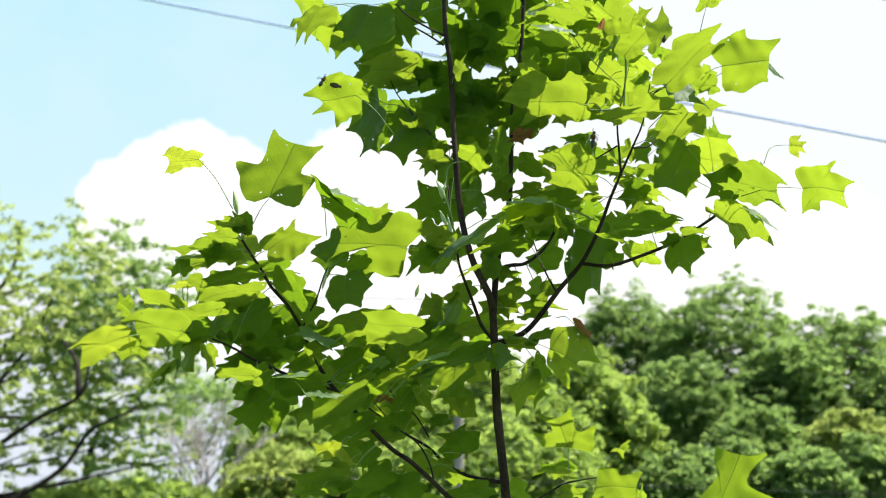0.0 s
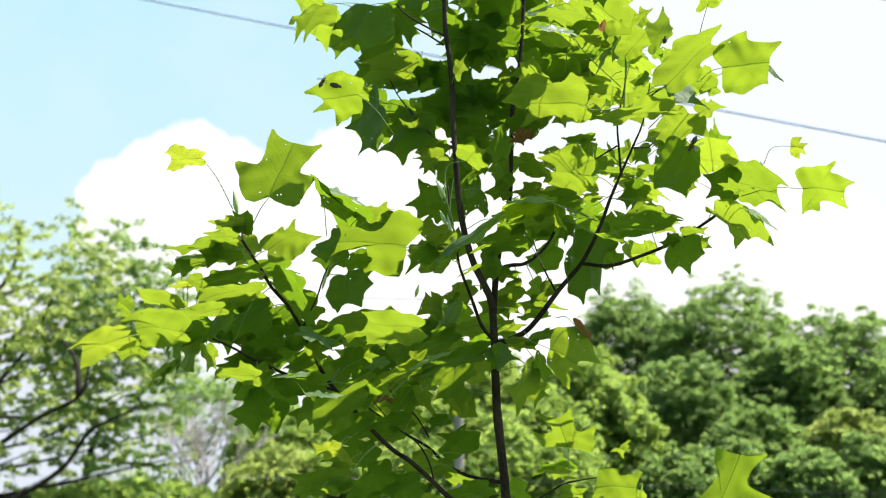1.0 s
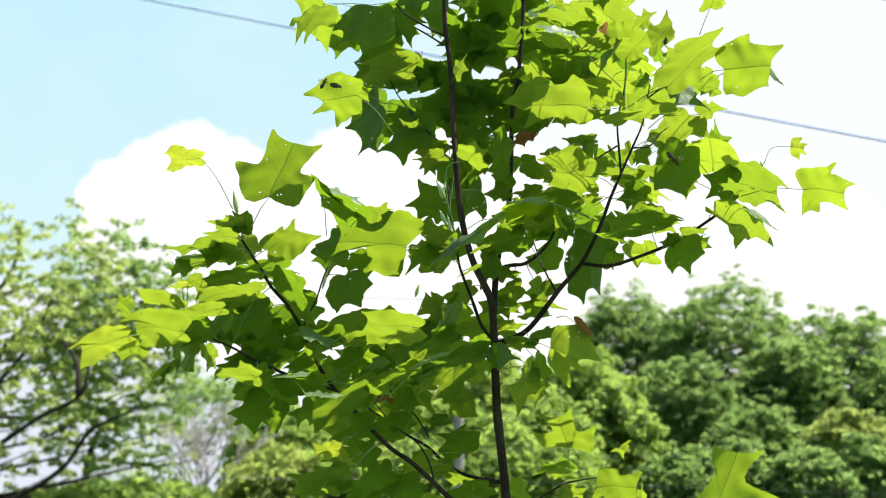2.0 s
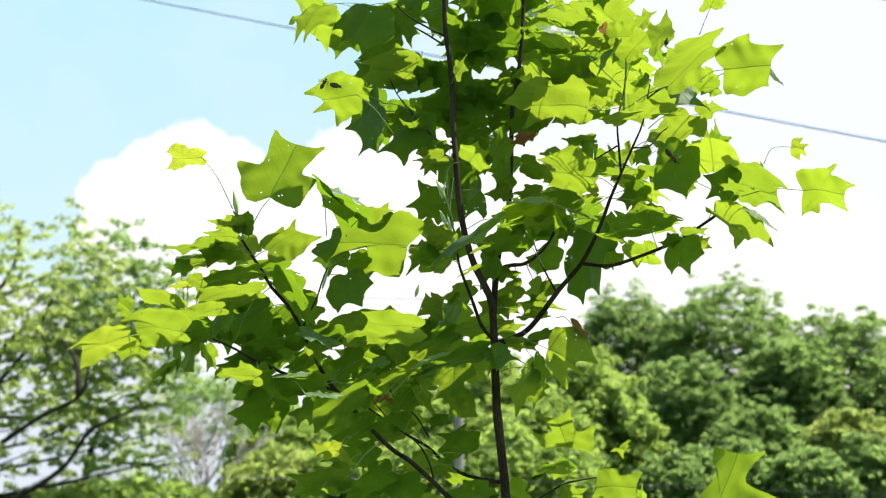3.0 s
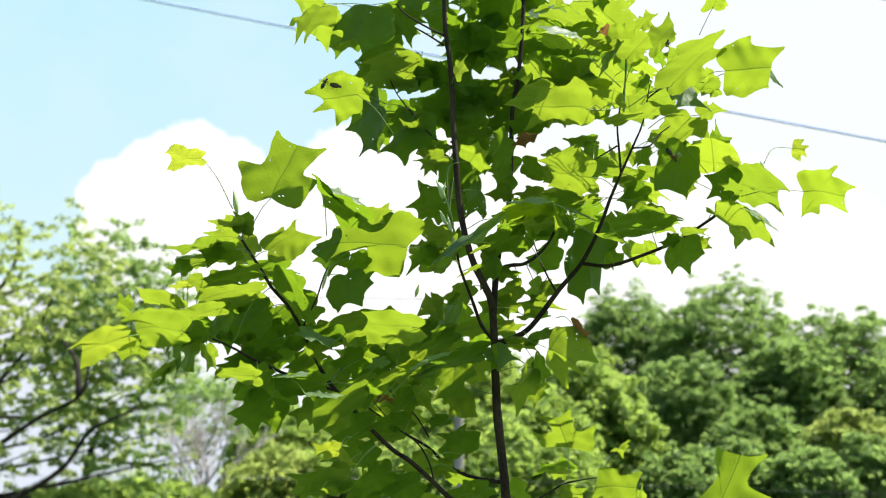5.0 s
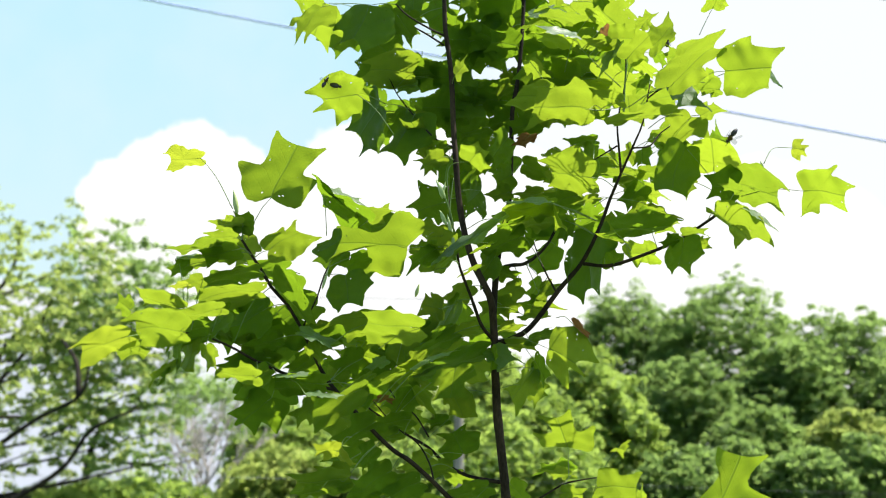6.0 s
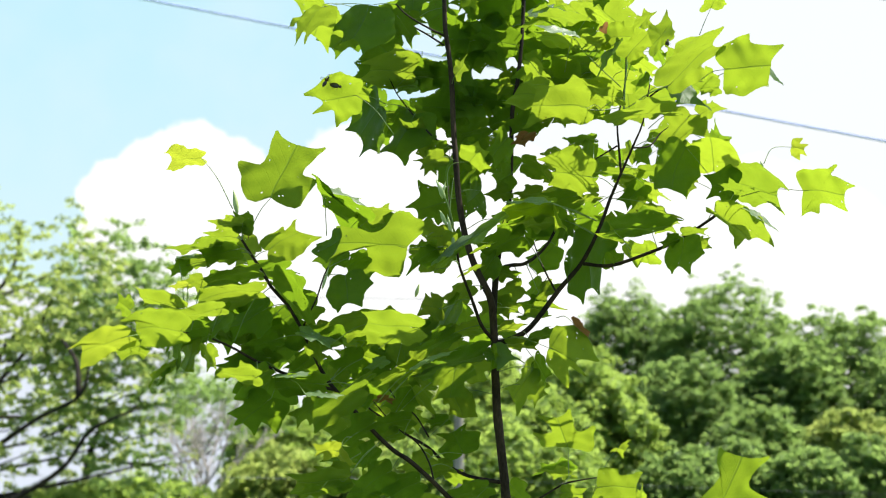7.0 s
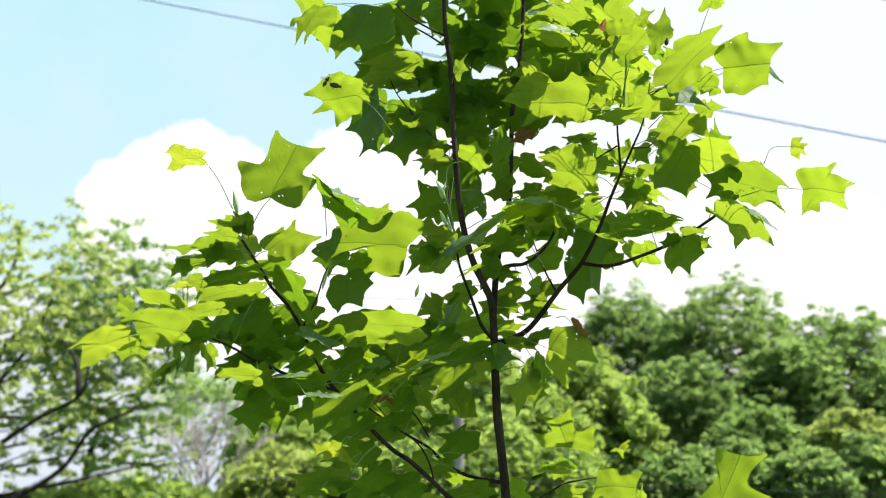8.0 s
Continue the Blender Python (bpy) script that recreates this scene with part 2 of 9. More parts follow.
# ---- far trees ----
def leaf_cloud(spots, size, rng, material, name, flat, ways):
    """Many small pointed leaves, one at each spot, as one mesh."""
    n = len(spots)
    c = np.asarray(spots)
    up = np.stack([rng.normal(0, flat, n), rng.normal(0, flat, n), np.ones(n)], 1) + ways
    up /= np.linalg.norm(up, axis=1)[:, None]
    turn = rng.normal(size=(n, 3))
    a = np.cross(up, turn)
    a /= np.linalg.norm(a, axis=1)[:, None]
    b = np.cross(up, a)
    s = (size * rng.uniform(0.6, 1.35, n))[:, None]
    dip = up * s * 0.18
    v = np.stack([c - a * s * 0.55, c - b * s * 0.33 + dip, c + a * s * 0.6 - dip, c + b * s * 0.33 + dip], 1).reshape(-1, 3)
    me = bpy.data.meshes.new(name)
    me.vertices.add(4 * n)
    me.vertices.foreach_set("co", v.astype(np.float32).ravel())
    me.loops.add(4 * n)
    me.loops.foreach_set("vertex_index", np.arange(4 * n, dtype=np.int32))
    me.polygons.add(n)
    me.polygons.foreach_set("loop_start", np.arange(0, 4 * n, 4, dtype=np.int32))
    me.materials.append(material)
    me.update(calc_edges=True)
    return me


def far_tree(x, y, height, low, wide, seed, material, label, lobes=12, tufts=900, leaves=40, size=0.15, tuft=0.36, open_crown=False, trunk_off=0.0, arms=(), thin=1.0):
    """A broadleaf tree: tapered trunk, forking limbs, and a crown of leafy tufts gathered in uneven lobes."""
    rng = np.random.default_rng(seed)
    pick = random.Random(seed)
    tree = tagged(new("tree"), label, "tree", "trees behind the sapling")
    tree.location = (x + trunk_off, y, 0)
    mid, half = (height + low) / 2, (height - low) / 2
    lean = -trunk_off
    stem = smooth_path([(0, 0, -0.1), (pick.uniform(-0.1, 0.1), 0, low), (lean * 0.25, 0.1, mid), (lean * 0.6, 0.2, height * 0.78)], 5)
    part_of("trunk", mesh_of("trunk", *tube(stem, height * 0.022, height * 0.004, 10, knots=0.12, rng=pick), old_bark), tree)
    for i in range(lobes):
        a = 2.4 * i + pick.uniform(-0.4, 0.4)
        z = -0.8 + 1.6 * ((i * 0.618 + pick.uniform(0, 0.15)) % 1.0)
        reach = wide * math.sqrt(max(0.08, 1 - z * z * 0.9)) * pick.uniform(0.6, 0.95)
        tip = Vector((lean + math.cos(a) * reach, math.sin(a) * reach * thin, mid + z * half * 0.9))
        start = stem[min(len(stem) - 3, max(4, int(len(stem) * (0.35 + 0.28 * (z + 0.8)))))]
        bend = start.lerp(tip, 0.5) + Vector((pick.uniform(-0.2, 0.2), 0, pick.uniform(-0.45, 0.1)))
        arm = smooth_path([start, bend, tip], 6)
        thick = height * (0.011 if i % 3 == 0 else 0.005)
        part_of("limb", mesh_of("limb", *tube(arm, thick, height * 0.0012, 7, knots=0.1, rng=pick), old_bark), tree)
    for points in arms:
        part_of("limb", mesh_of("limb", *tube(smooth_path(points, 6), 0.066, 0.018, 9, knots=0.15, rng=pick), old_bark), tree)
    spots, ways = [], []
    for j in range(tufts):
        way = Vector(rng.normal(size=3)).normalized()
        if way.z < -0.2 and pick.random() < 0.4:
            way.z = -way.z
        bulge = 1 + 0.20 * noise.noise(way * 1.9 + Vector((seed, 0, 0))) + 0.20 * noise.noise(way * 4.5 + Vector((0, seed, 0))) + 0.15 * noise.noise(way * 10.0 + Vector((0, 0, seed)))
        depth = pick.uniform(0.15, 1.0) ** 0.6 if open_crown else 1 - 0.45 * pick.random() ** 2
        centre = np.array((lean + way.x * wide * bulge * depth, way.y * wide * bulge * depth * thin, mid + way.z * half * bulge * depth))
        shell = rng.normal(size=(leaves, 3))
        shell /= np.linalg.norm(shell, axis=1)[:, None]
        shell[:, 2] = np.abs(shell[:, 2]) * 0.9 - 0.35
        spots.append(centre + shell * tuft * pick.uniform(0.5, 1.35) * rng.uniform(0.3, 1.0, (leaves, 1)))
        ways.append(shell * 0.40 + np.array(way) * 0.20)
    spots, ways = np.concatenate(spots), np.concatenate(ways)
    keep = spots[:, 2] > 0.1
    part_of("crown", leaf_cloud(spots[keep], size, rng, material, "crown", 1.1, ways[keep]), tree)
    return tree


def bare_tree(x, y, height, seed, label):
    """A dead tree of pale forking twigs."""
    pick = random.Random(seed)
    tree = tagged(new("bare_tree"), label, "tree")
    tree.location = (x, y, 0)
    verts, faces = [], []

    def grow(p, way, length, r, level):
        mid = p + way * length * 0.5 + Vector((pick.uniform(-1, 1), pick.uniform(-1, 1), 0.3)) * length * 0.06
        end = p + way * length
        tube(smooth_path([p, mid, end], 3), r, r * 0.6, 5, verts, faces)
        if level:
            for i in range(3 if level > 1 else 2):
                turn = Vector((pick.uniform(-1, 1), pick.uniform(-1, 1), pick.uniform(-0.1, 0.5))) * 0.62
                grow(end if i < 2 else mid, (way + turn).normalized(), length * pick.uniform(0.6, 0.85), r * 0.68, level - 1)

    base = [Vector((0, 0, -0.1)), Vector((0.05, 0, height * 0.2)), Vector((0, 0.05, height * 0.42))]
    part_of("trunk", mesh_of("trunk", *tube(smooth_path(base, 4), height * 0.016, height * 0.011, 8, knots=0.1, rng=pick), dead_wood), tree)
    for i in range(7):
        a = 1.6 * i + pick.uniform(-0.3, 0.3)
        verts, faces = [], []
        grow(base[2] - Vector((0, 0, 0.16 * i)), Vector((math.cos(a) * 0.5, math.sin(a) * 0.4, 1)).normalized(), height * 0.2, height * 0.0075, 4)
        part_of("limb", mesh_of("limb", verts, faces, dead_wood), tree)


far_tree(10.54, 46.00, 9.84, 0.60, 3.52, 3, foliage_deep, "tall dense green broadleaf tree, sunlit from above", lobes=12, tufts=2700, leaves=22, size=0.12, tuft=.27, thin=0.6)
far_tree(7.36, 48.00, 9.65, 0.60, 2.67, 4, foliage_deep, "rounded dense green broadleaf tree at the wood edge", lobes=12, tufts=2700, leaves=22, size=0.12, tuft=.27, thin=0.6)
far_tree(15.45, 46.00, 8.75, 0.60, 2.78, 5, foliage_deep, "broad dark green tree at the wood edge", lobes=12, tufts=1850, leaves=22, size=0.135, tuft=.27, thin=0.6)
far_tree(12.17, 43.00, 7.34, 0.60, 2.20, 6, foliage_deep, "dense dark green tree in front of taller ones", lobes=12, tufts=1850, leaves=22, size=0.135, tuft=.27, thin=0.6)
far_tree(16.36, 43.00, 6.94, 0.60, 2.20, 16, foliage_deep, "dark green broadleaf tree, partly cut off", lobes=12, tufts=1300, leaves=22, size=0.135, tuft=.27, thin=0.6)
far_tree(7.93, 40.00, 6.26, 0.60, 1.86, 7, foliage_deep, "lower green tree with bright sunlit tufts", lobes=12, tufts=1200, leaves=22, size=0.12, tuft=.21, thin=0.6)
far_tree(4.29, 36.00, 5.79, 0.60, 1.84, 8, foliage_light, "light green young tree with feathery foliage", lobes=12)
far_tree(9.76, 38.00, 4.62, 0.60, 1.76, 18, foliage_deep, "low green tree at the wood edge", lobes=12, tufts=1000, leaves=22, size=0.12, tuft=.21, thin=0.6)
far_tree(12.56, 38.00, 4.45, 0.60, 1.76, 19, foliage_mid, "low green tree at the edge of the dark wood", lobes=12, tufts=1000, leaves=22, size=0.12, tuft=.21, thin=0.6)
far_tree(2.05, 38.00, 6.03, 0.60, 1.94, 9, foliage_light, "light green tree behind the sapling", lobes=12)
far_tree(-1.25, 42.00, 5.52, 0.60, 2.53, 10, foliage_mid, "low green tree behind the sapling", lobes=12)
far_tree(-4.98, 38.00, 4.45, 0.60, 1.59, 11, foliage_light, "low bright green tree behind the sapling", lobes=12)
# seven low bushes added: their sunlit tops brighten the dark feet of the trees
far_tree(2.22, 29.00, 3.96, 0.60, 1.48, 31, foliage_light, "low bright green leafy bush before the wood", lobes=8, tufts=800, size=0.12)
far_tree(0.22, 30.00, 3.91, 0.60, 1.39, 32, foliage_light, "low light green bush behind the sapling", lobes=8, tufts=700, size=0.12)
far_tree(1.19, 27.00, 3.05, 0.60, 1.13, 33, foliage_light, "low sunlit bush in front of other bushes", lobes=8, tufts=700, size=0.12)
far_tree(2.49, 27.00, 2.75, 0.60, 1.00, 34, foliage_light, "small bright green bush before the wood", lobes=8, tufts=600, size=0.12)
far_tree(-0.18, 28.00, 2.79, 0.60, 1.04, 35, foliage_light, "small light green leafy bush behind the sapling", lobes=8, tufts=600, size=0.12)
far_tree(-3.91, 30.00, 2.88, 0.60, 1.25, 36, foliage_mid, "low sunlit bush with soft green foliage", lobes=8, tufts=500, size=0.12)
far_tree(-2.67, 30.00, 2.88, 0.60, 1.11, 38, foliage_light, "small sunlit bush between taller trees", lobes=8, tufts=450, size=0.12)
far_tree(-3.02, 40.00, 4.42, 0.60, 1.67, 21, foliage_mid, "low green tree with dense foliage", lobes=12)
far_tree(-9.15, 25.00, 7.95, 1.21, 3.48, 12, foliage_mid, "open light green tree with visible limbs", lobes=10, tufts=760, leaves=20, size=0.098, tuft=.20, open_crown=True, trunk_off=-2.2, arms=(((0.52, 0.00, 1.54), (2.52, -1.60, 2.43), (3.81, -2.40, 3.12), (4.67, -2.60, 3.55), (4.84, -2.60, 4.19)), ((0.69, 0.00, 0.87), (3.22, -1.60, 1.69), (4.38, -2.40, 2.25), (4.87, -2.60, 2.87), (5.34, -2.70, 3.13), (5.85, -2.70, 3.33)), ((0.72, 0.00, 1.76), (1.93, 0.30, 3.83), (2.75, 0.40, 5.02), (3.22, 0.50, 6.49)), ((4.67, -2.60, 3.55), (4.52, -2.40, 4.21), (4.16, -2.20, 4.66)), ((0.59, 0.00, 1.98), (1.41, 0.20, 4.99), (2.28, 0.10, 6.41), (2.44, 0.10, 7.51)),))
far_tree(-7.30, 27.00, 7.90, 1.54, 2.10, 14, foliage_deep, "slender light green tree with open crown", lobes=6, tufts=900, leaves=20, size=0.098, tuft=.20, open_crown=True, trunk_off=-3.6)
far_tree(-8.89, 30.00, 5.65, 0.60, 3.06, 22, foliage_mid, "green tree thinly leaved behind an open one", lobes=4, tufts=190, leaves=22, size=0.1, open_crown=True, trunk_off=-4.0)
far_tree(-6.65, 34.00, 5.45, 2.90, 1.95, 15, foliage_deep, "low thin green tree behind a bare one", lobes=6, tufts=150, leaves=22, size=0.11, open_crown=True, trunk_off=-3.2)
far_tree(-7.45, 30.00, 2.20, 0.60, 2.09, 17, foliage_light, "low bright green shrubby tree", lobes=8, tufts=220)
far_tree(-9.30, 29.00, 1.92, 0.60, 1.62, 23, foliage_light, "low bright green bush under an open tree", lobes=8, tufts=150)
# bushes added so that their sunlit tops lift the dark lower wood
for x, y, height, seed in ((5.9, 31.0, 2.9, 41), (7.6, 32.0, 3.2, 42), (9.3, 31.5, 3.0, 43), (11.2, 32.5, 3.3, 44)):
    far_tree(x, y, height, 0.50, 1.15, seed, foliage_deep, "low bush added to brighten the foot of the dark wood", lobes=8, tufts=520, leaves=24, size=0.12, tuft=.22, thin=0.7)
bare_tree(-5.96, 31.0, 4.91, 4, "pale grey dead tree with bare forking twigs")


# ---- the young tulip tree ----
OUTLINE = ((0.0, 0.0), (0.12, -0.07), (0.28, -0.12), (0.43, -0.12), (0.54, -0.04), (0.60, 0.10), (0.655, 0.24), (0.71, 0.36), (0.75, 0.45), (0.73, 0.495), (0.63, 0.52),
           (0.52, 0.545), (0.43, 0.585), (0.39, 0.66), (0.395, 0.78), (0.42, 0.92), (0.455, 1.06), (0.475, 1.16), (0.44, 1.175), (0.34, 1.10), (0.20, 1.03), (0.09, 0.995), (0.0, 0.985))
COARSE = (0.12, 0.34, 0.56, 0.75, 0.90, 1.0)
FINE = (0.14, 0.30, 0.42, 0.53, 0.62, 0.70, 0.78, 0.85, 0.92, 1.0)


MARKS = np.array(((0.0, 0.0), (-0.75, 0.47), (-0.40, 0.62), (-0.47, 1.18), (0.0, 0.985), (0.47, 1.18), (0.40, 0.62), (0.75, 0.47), (-0.36, -0.13), (0.36, -0.13)))
PULL = np.linalg.inv(np.exp(-((MARKS[:, None] - MARKS[None]) ** 2).sum(2) / 0.32 ** 2))


def warped(points, lobes):
    """Where points of the outline go when the marks round the leaf are moved to fit the camera's view."""
    p = np.array(points)
    weights = PULL @ np.array(((0.0, 0.0),) + tuple(lobes))
    return [tuple(v) for v in p + np.exp(-((p[:, None] - MARKS[None]) ** 2).sum(2) / 0.32 ** 2) @ weights]


def blade(size, fold, curl, seed, holes, shift, lobes):
    """One four-lobed leaf, its stalk's end at shift; folded along the midrib, curled, wavy, with bitten holes."""
    pick = random.Random(seed)
    half = []
    for (ax, ay), (bx, by) in zip(OUTLINE, OUTLINE[1:]):
        half += [(ax, ay), ((ax + bx) / 2, (ay + by) / 2)]
    half.append(OUTLINE[-1])
    lobe = [pick.uniform(0.90, 1.10) if lobes is None else 1.0 for _ in range(4)]
    rim = []
    for sign, pts in ((1, half), (-1, half[-2:0:-1])):
        for px, py in pts:
            grow = lobe[(0 if py < 0.62 else 1) + (0 if sign > 0 else 2)]
            edge = 1 + 0.012 * math.sin(23 * py + seed) + pick.uniform(-0.006, 0.006)
            spot = (sign * px * grow * edge, 0.45 + (py - 0.45) * (1 + (grow - 1) * 0.6) * edge)
            rim.append(spot)
    core = (0.0, 0.42)
    if lobes is not None:
        core, *rim = warped([core] + rim, lobes)
    n = len(rim)
    rings = FINE if holes else COARSE
    a, b, c, d = (pick.uniform(0, 6.28) for _ in range(4))
    skew = pick.uniform(-0.15, 0.15) * (1.0 if lobes is None else 0.3)
    ox, oy = core
    flat = [(ox, oy)] + [(ox + (px - ox) * r, oy + (py - oy) * r) for r in rings for px, py in rim]
    verts = []
    for px, py in flat:
        far = abs(px)
        z = fold * far * (0.55 + 0.45 * math.exp(-4 * far)) * (1 + (0.3 if lobes is None else 0.0) * math.sin(a))
        z -= curl * (py - 0.1) ** 2 * 0.55
        z -= curl * 0.75 * max(0.0, far - 0.28) ** 1.5
        z += 0.022 * math.sin(6 * py + 5 * px + b) + 0.020 * math.sin(13 * px + c) * far * 2 + skew * px * py
        z += 0.030 * math.sin(17 * py + 9 * far + d) * far + 0.018 * math.sin(9 * py + 7 * px + d) * (py - 0.3)
        shrink = 1 - 0.12 * fold * far
        verts.append(Vector((px * shrink, py - 0.05 * curl * py * py, z)) * size + shift)
    gone = {(pick.randrange(3, len(rings) - 1), pick.randrange(n)) for _ in range(holes)}
    faces = [(0, 1 + s, 1 + (s + 1) % n) for s in range(n)]
    for i in range(len(rings) - 1):
        for s in range(n):
            p, r = 1 + i * n + s, 1 + i * n + (s + 1) % n
            ring = (p, p + n, r + n, r)
            if (i, s) not in gone:
                faces.append(ring)
                continue
            # a bite: a rounded hole inside this cell
            wide = pick.uniform(0.55, 0.95)
            mid = sum((verts[k] for k in ring), Vector((0, 0, 0))) / 4
            mu = [sum(flat[k][c] for k in ring) / 4 for c in (0, 1)]
            first = len(verts)
            for k in range(4):
                u, w = ring[k], ring[(k + 1) % 4]
                verts.append(mid.lerp(verts[u], wide * pick.uniform(0.55, 0.75)))
                verts.append(mid.lerp((verts[u] + verts[w]) / 2, wide * pick.uniform(0.8, 0.98)))
                flat += [tuple(mu), tuple(mu)]
            for k in range(4):
                faces.append((ring[k], ring[(k + 1) % 4], first + (2 * k + 2) % 8, first + 2 * k + 1, first + 2 * k))
    return verts, faces, flat


LEAVES = []
TREE_X, TREE_Y = 0.143, 2.6
tulip_tree = tagged(new("tulip_tree"), "young tulip tree with lobed, insect-bitten, sunlit green leaves", "tree")
tulip_tree.location = (TREE_X, TREE_Y, 0)


def limb(name, r0, r1, *points):
    pick = random.Random(len(points) * 31 + int(1e5 * r0))
    path = smooth_path(points, 5)
    part_of(name, mesh_of(name, *tube(path, r0, r1, 12, knots=0.07, rng=pick), {"shoot": green_stem, "trunk": young_bark}.get(name, shaded_bark)), tulip_tree)


def leaf(joint, root, turn, size, fold, curl, material, holes=0, lobes=None, bow=None):
    """A leaf whose blade begins at joint; its stalk springs from the twig at root, about which it sways."""
    seed = len(LEAVES) + 11
    pick = random.Random(seed)
    m = pose(*root, *turn)
    end = m.inverted() @ Vector(joint)
    verts, faces, flat = blade(size, fold, curl, seed, holes, end, lobes)
    ob = part_of("leaf", mesh_of("leaf", verts, faces, material, flat), tulip_tree)
    ob.matrix_basis = m
    sag = (m.to_3x3().inverted() @ Vector((0, 0, 1))) * end.length * pick.uniform(0.02, 0.10)
    tip = end + Vector((0, size * 0.14, -size * 0.004 + fold * 0.01 * size))
    middle = end * 0.5 + sag if bow is None else m.inverted() @ Vector(bow)
    path = smooth_path([Vector((0, 0, 0)), middle, end, tip] if end.length > 0.004 else [Vector((0, -0.01, 0)), end, tip], 6)
    part_of("petiole", mesh_of("petiole", *tube(path, 0.0010, 0.0004, 6), green_stem), ob)
    LEAVES.append((ob, m.copy(), Vector(joint) + m.to_3x3() @ Vector((0, size * 0.5, 0))))
    return ob


INNER = ([], [], [], [])


def inner_leaf(joint, turn, size, fold, curl, material, holes=0):
    """A leaf deep in the crown or above the view, kept with the others in one mesh."""
    verts, faces, flat = blade(size, fold, curl, len(INNER[1]) + 5, holes, Vector((0, 0, 0)), None)
    m, first = pose(*joint, *turn), len(INNER[0])
    INNER[0].extend(m @ v for v in verts)
    INNER[1].extend(tuple(first + i for i in f) for f in faces)
    INNER[2].extend(flat)
    INNER[3].extend([(mature, young, in_shade).index(material)] * len(faces))


def inner_leaves():
    me = mesh_of("inner_leaves", INNER[0], INNER[1], mature, INNER[2])
    me.materials.append(young)
    me.materials.append(in_shade)
    me.polygons.foreach_set("material_index", INNER[3])
    tagged(part_of("inner_leaves", me, tulip_tree, "green leaves deep in the crown, and unseen ones above that shade it"), kind="stuff")


def bud(foot, tip, r):
    """A closed, pointed bud on a shoot."""
    a, b = Vector(foot), Vector(tip)
    points = [a.lerp(b, u / 8) for u in range(9)]
    verts, faces = tube(points, r, r, 8)
    for i, u in enumerate((0.35, 0.7, 0.95, 1.0, 0.95, 0.8, 0.6, 0.35, 0.08)):
        for k in range(8):
            verts[i * 8 + k] = points[i] + (verts[i * 8 + k] - points[i]) * u
    part_of("bud", mesh_of("bud", verts, faces, bud_scale), tulip_tree, "pale green closed bud")


limb("trunk", 0.0113, 0.0043, (-0.008, 0.000, -0.004), (-0.004, 0.000, 0.690), (-0.004, 0.000, 1.157), (-0.005, 0.000, 1.367), (-0.008, 0.000, 1.480), (-0.011, 0.000, 1.560), (-0.015, 0.000, 1.618), (-0.027, 0.000, 1.736), (-0.030, 0.000, 1.796), (-0.032, 0.000, 1.856), (-0.033, 0.000, 1.905), (-0.035, 0.000, 1.954), (-0.040, 0.000, 1.991), (-0.054, 0.010, 2.027), (-0.076, 0.020, 2.076), (-0.096, 0.020, 2.146), (-0.108, 0.020, 2.224), (-0.113, 0.020, 2.289), (-0.119, 0.030, 2.384), (-0.123, 0.030, 2.491), (-0.129, 0.030, 2.559), (-0.138, 0.030, 2.628), (-0.140, 0.030, 2.697), (-0.143, 0.040, 2.815), (-0.140, 0.040, 2.988), (-0.132, 0.050, 3.186))
limb("branch", 0.0072, 0.0036, (-0.034, 0.000, 1.960), (-0.028, 0.030, 2.034), (-0.019, 0.060, 2.104), (-0.004, 0.080, 2.173), (0.008, 0.090, 2.235), (0.013, 0.100, 2.311), (0.018, 0.100, 2.447), (0.030, 0.100, 2.516), (0.040, 0.100, 2.600), (0.047, 0.110, 2.689), (0.055, 0.120, 2.824), (0.063, 0.120, 2.971))
limb("branch", 0.0048, 0.0028, (-0.023, 0.050, 2.068), (0.010, 0.080, 2.082), (0.044, 0.100, 2.091), (0.081, 0.120, 2.122), (0.105, 0.130, 2.155), (0.127, 0.150, 2.203))
limb("branch", 0.0066, 0.0012, (-0.029, 0.000, 1.895), (0.003, -0.020, 1.902), (0.045, -0.030, 1.928), (0.104, -0.060, 2.003), (0.150, -0.080, 2.056), (0.186, -0.100, 2.125), (0.210, -0.110, 2.188), (0.234, -0.120, 2.243), (0.258, -0.130, 2.296), (0.280, -0.140, 2.349), (0.295, -0.150, 2.427))
limb("branch", 0.0028, 0.0008, (0.233, -0.120, 2.241), (0.230, -0.120, 2.296), (0.229, -0.120, 2.355), (0.244, -0.130, 2.428), (0.250, -0.130, 2.504))
limb("branch", 0.0040, 0.0022, (0.153, -0.080, 2.054), (0.207, -0.100, 2.046), (0.274, -0.130, 2.063), (0.341, -0.150, 2.089), (0.397, -0.170, 2.123), (0.431, -0.180, 2.148), (0.455, -0.180, 2.177), (0.477, -0.180, 2.196))
limb("branch", 0.0055, 0.0026, (-0.007, 0.000, 1.451), (-0.046, -0.030, 1.492), (-0.090, -0.050, 1.532), (-0.130, -0.070, 1.569), (-0.165, -0.100, 1.603), (-0.210, -0.130, 1.642), (-0.238, -0.140, 1.659), (-0.271, -0.160, 1.688), (-0.313, -0.180, 1.732), (-0.348, -0.200, 1.769), (-0.378, -0.210, 1.807), (-0.403, -0.220, 1.858), (-0.422, -0.230, 1.896), (-0.449, -0.240, 1.939), (-0.480, -0.250, 1.974), (-0.500, -0.250, 2.007), (-0.519, -0.260, 2.035), (-0.539, -0.260, 2.066))
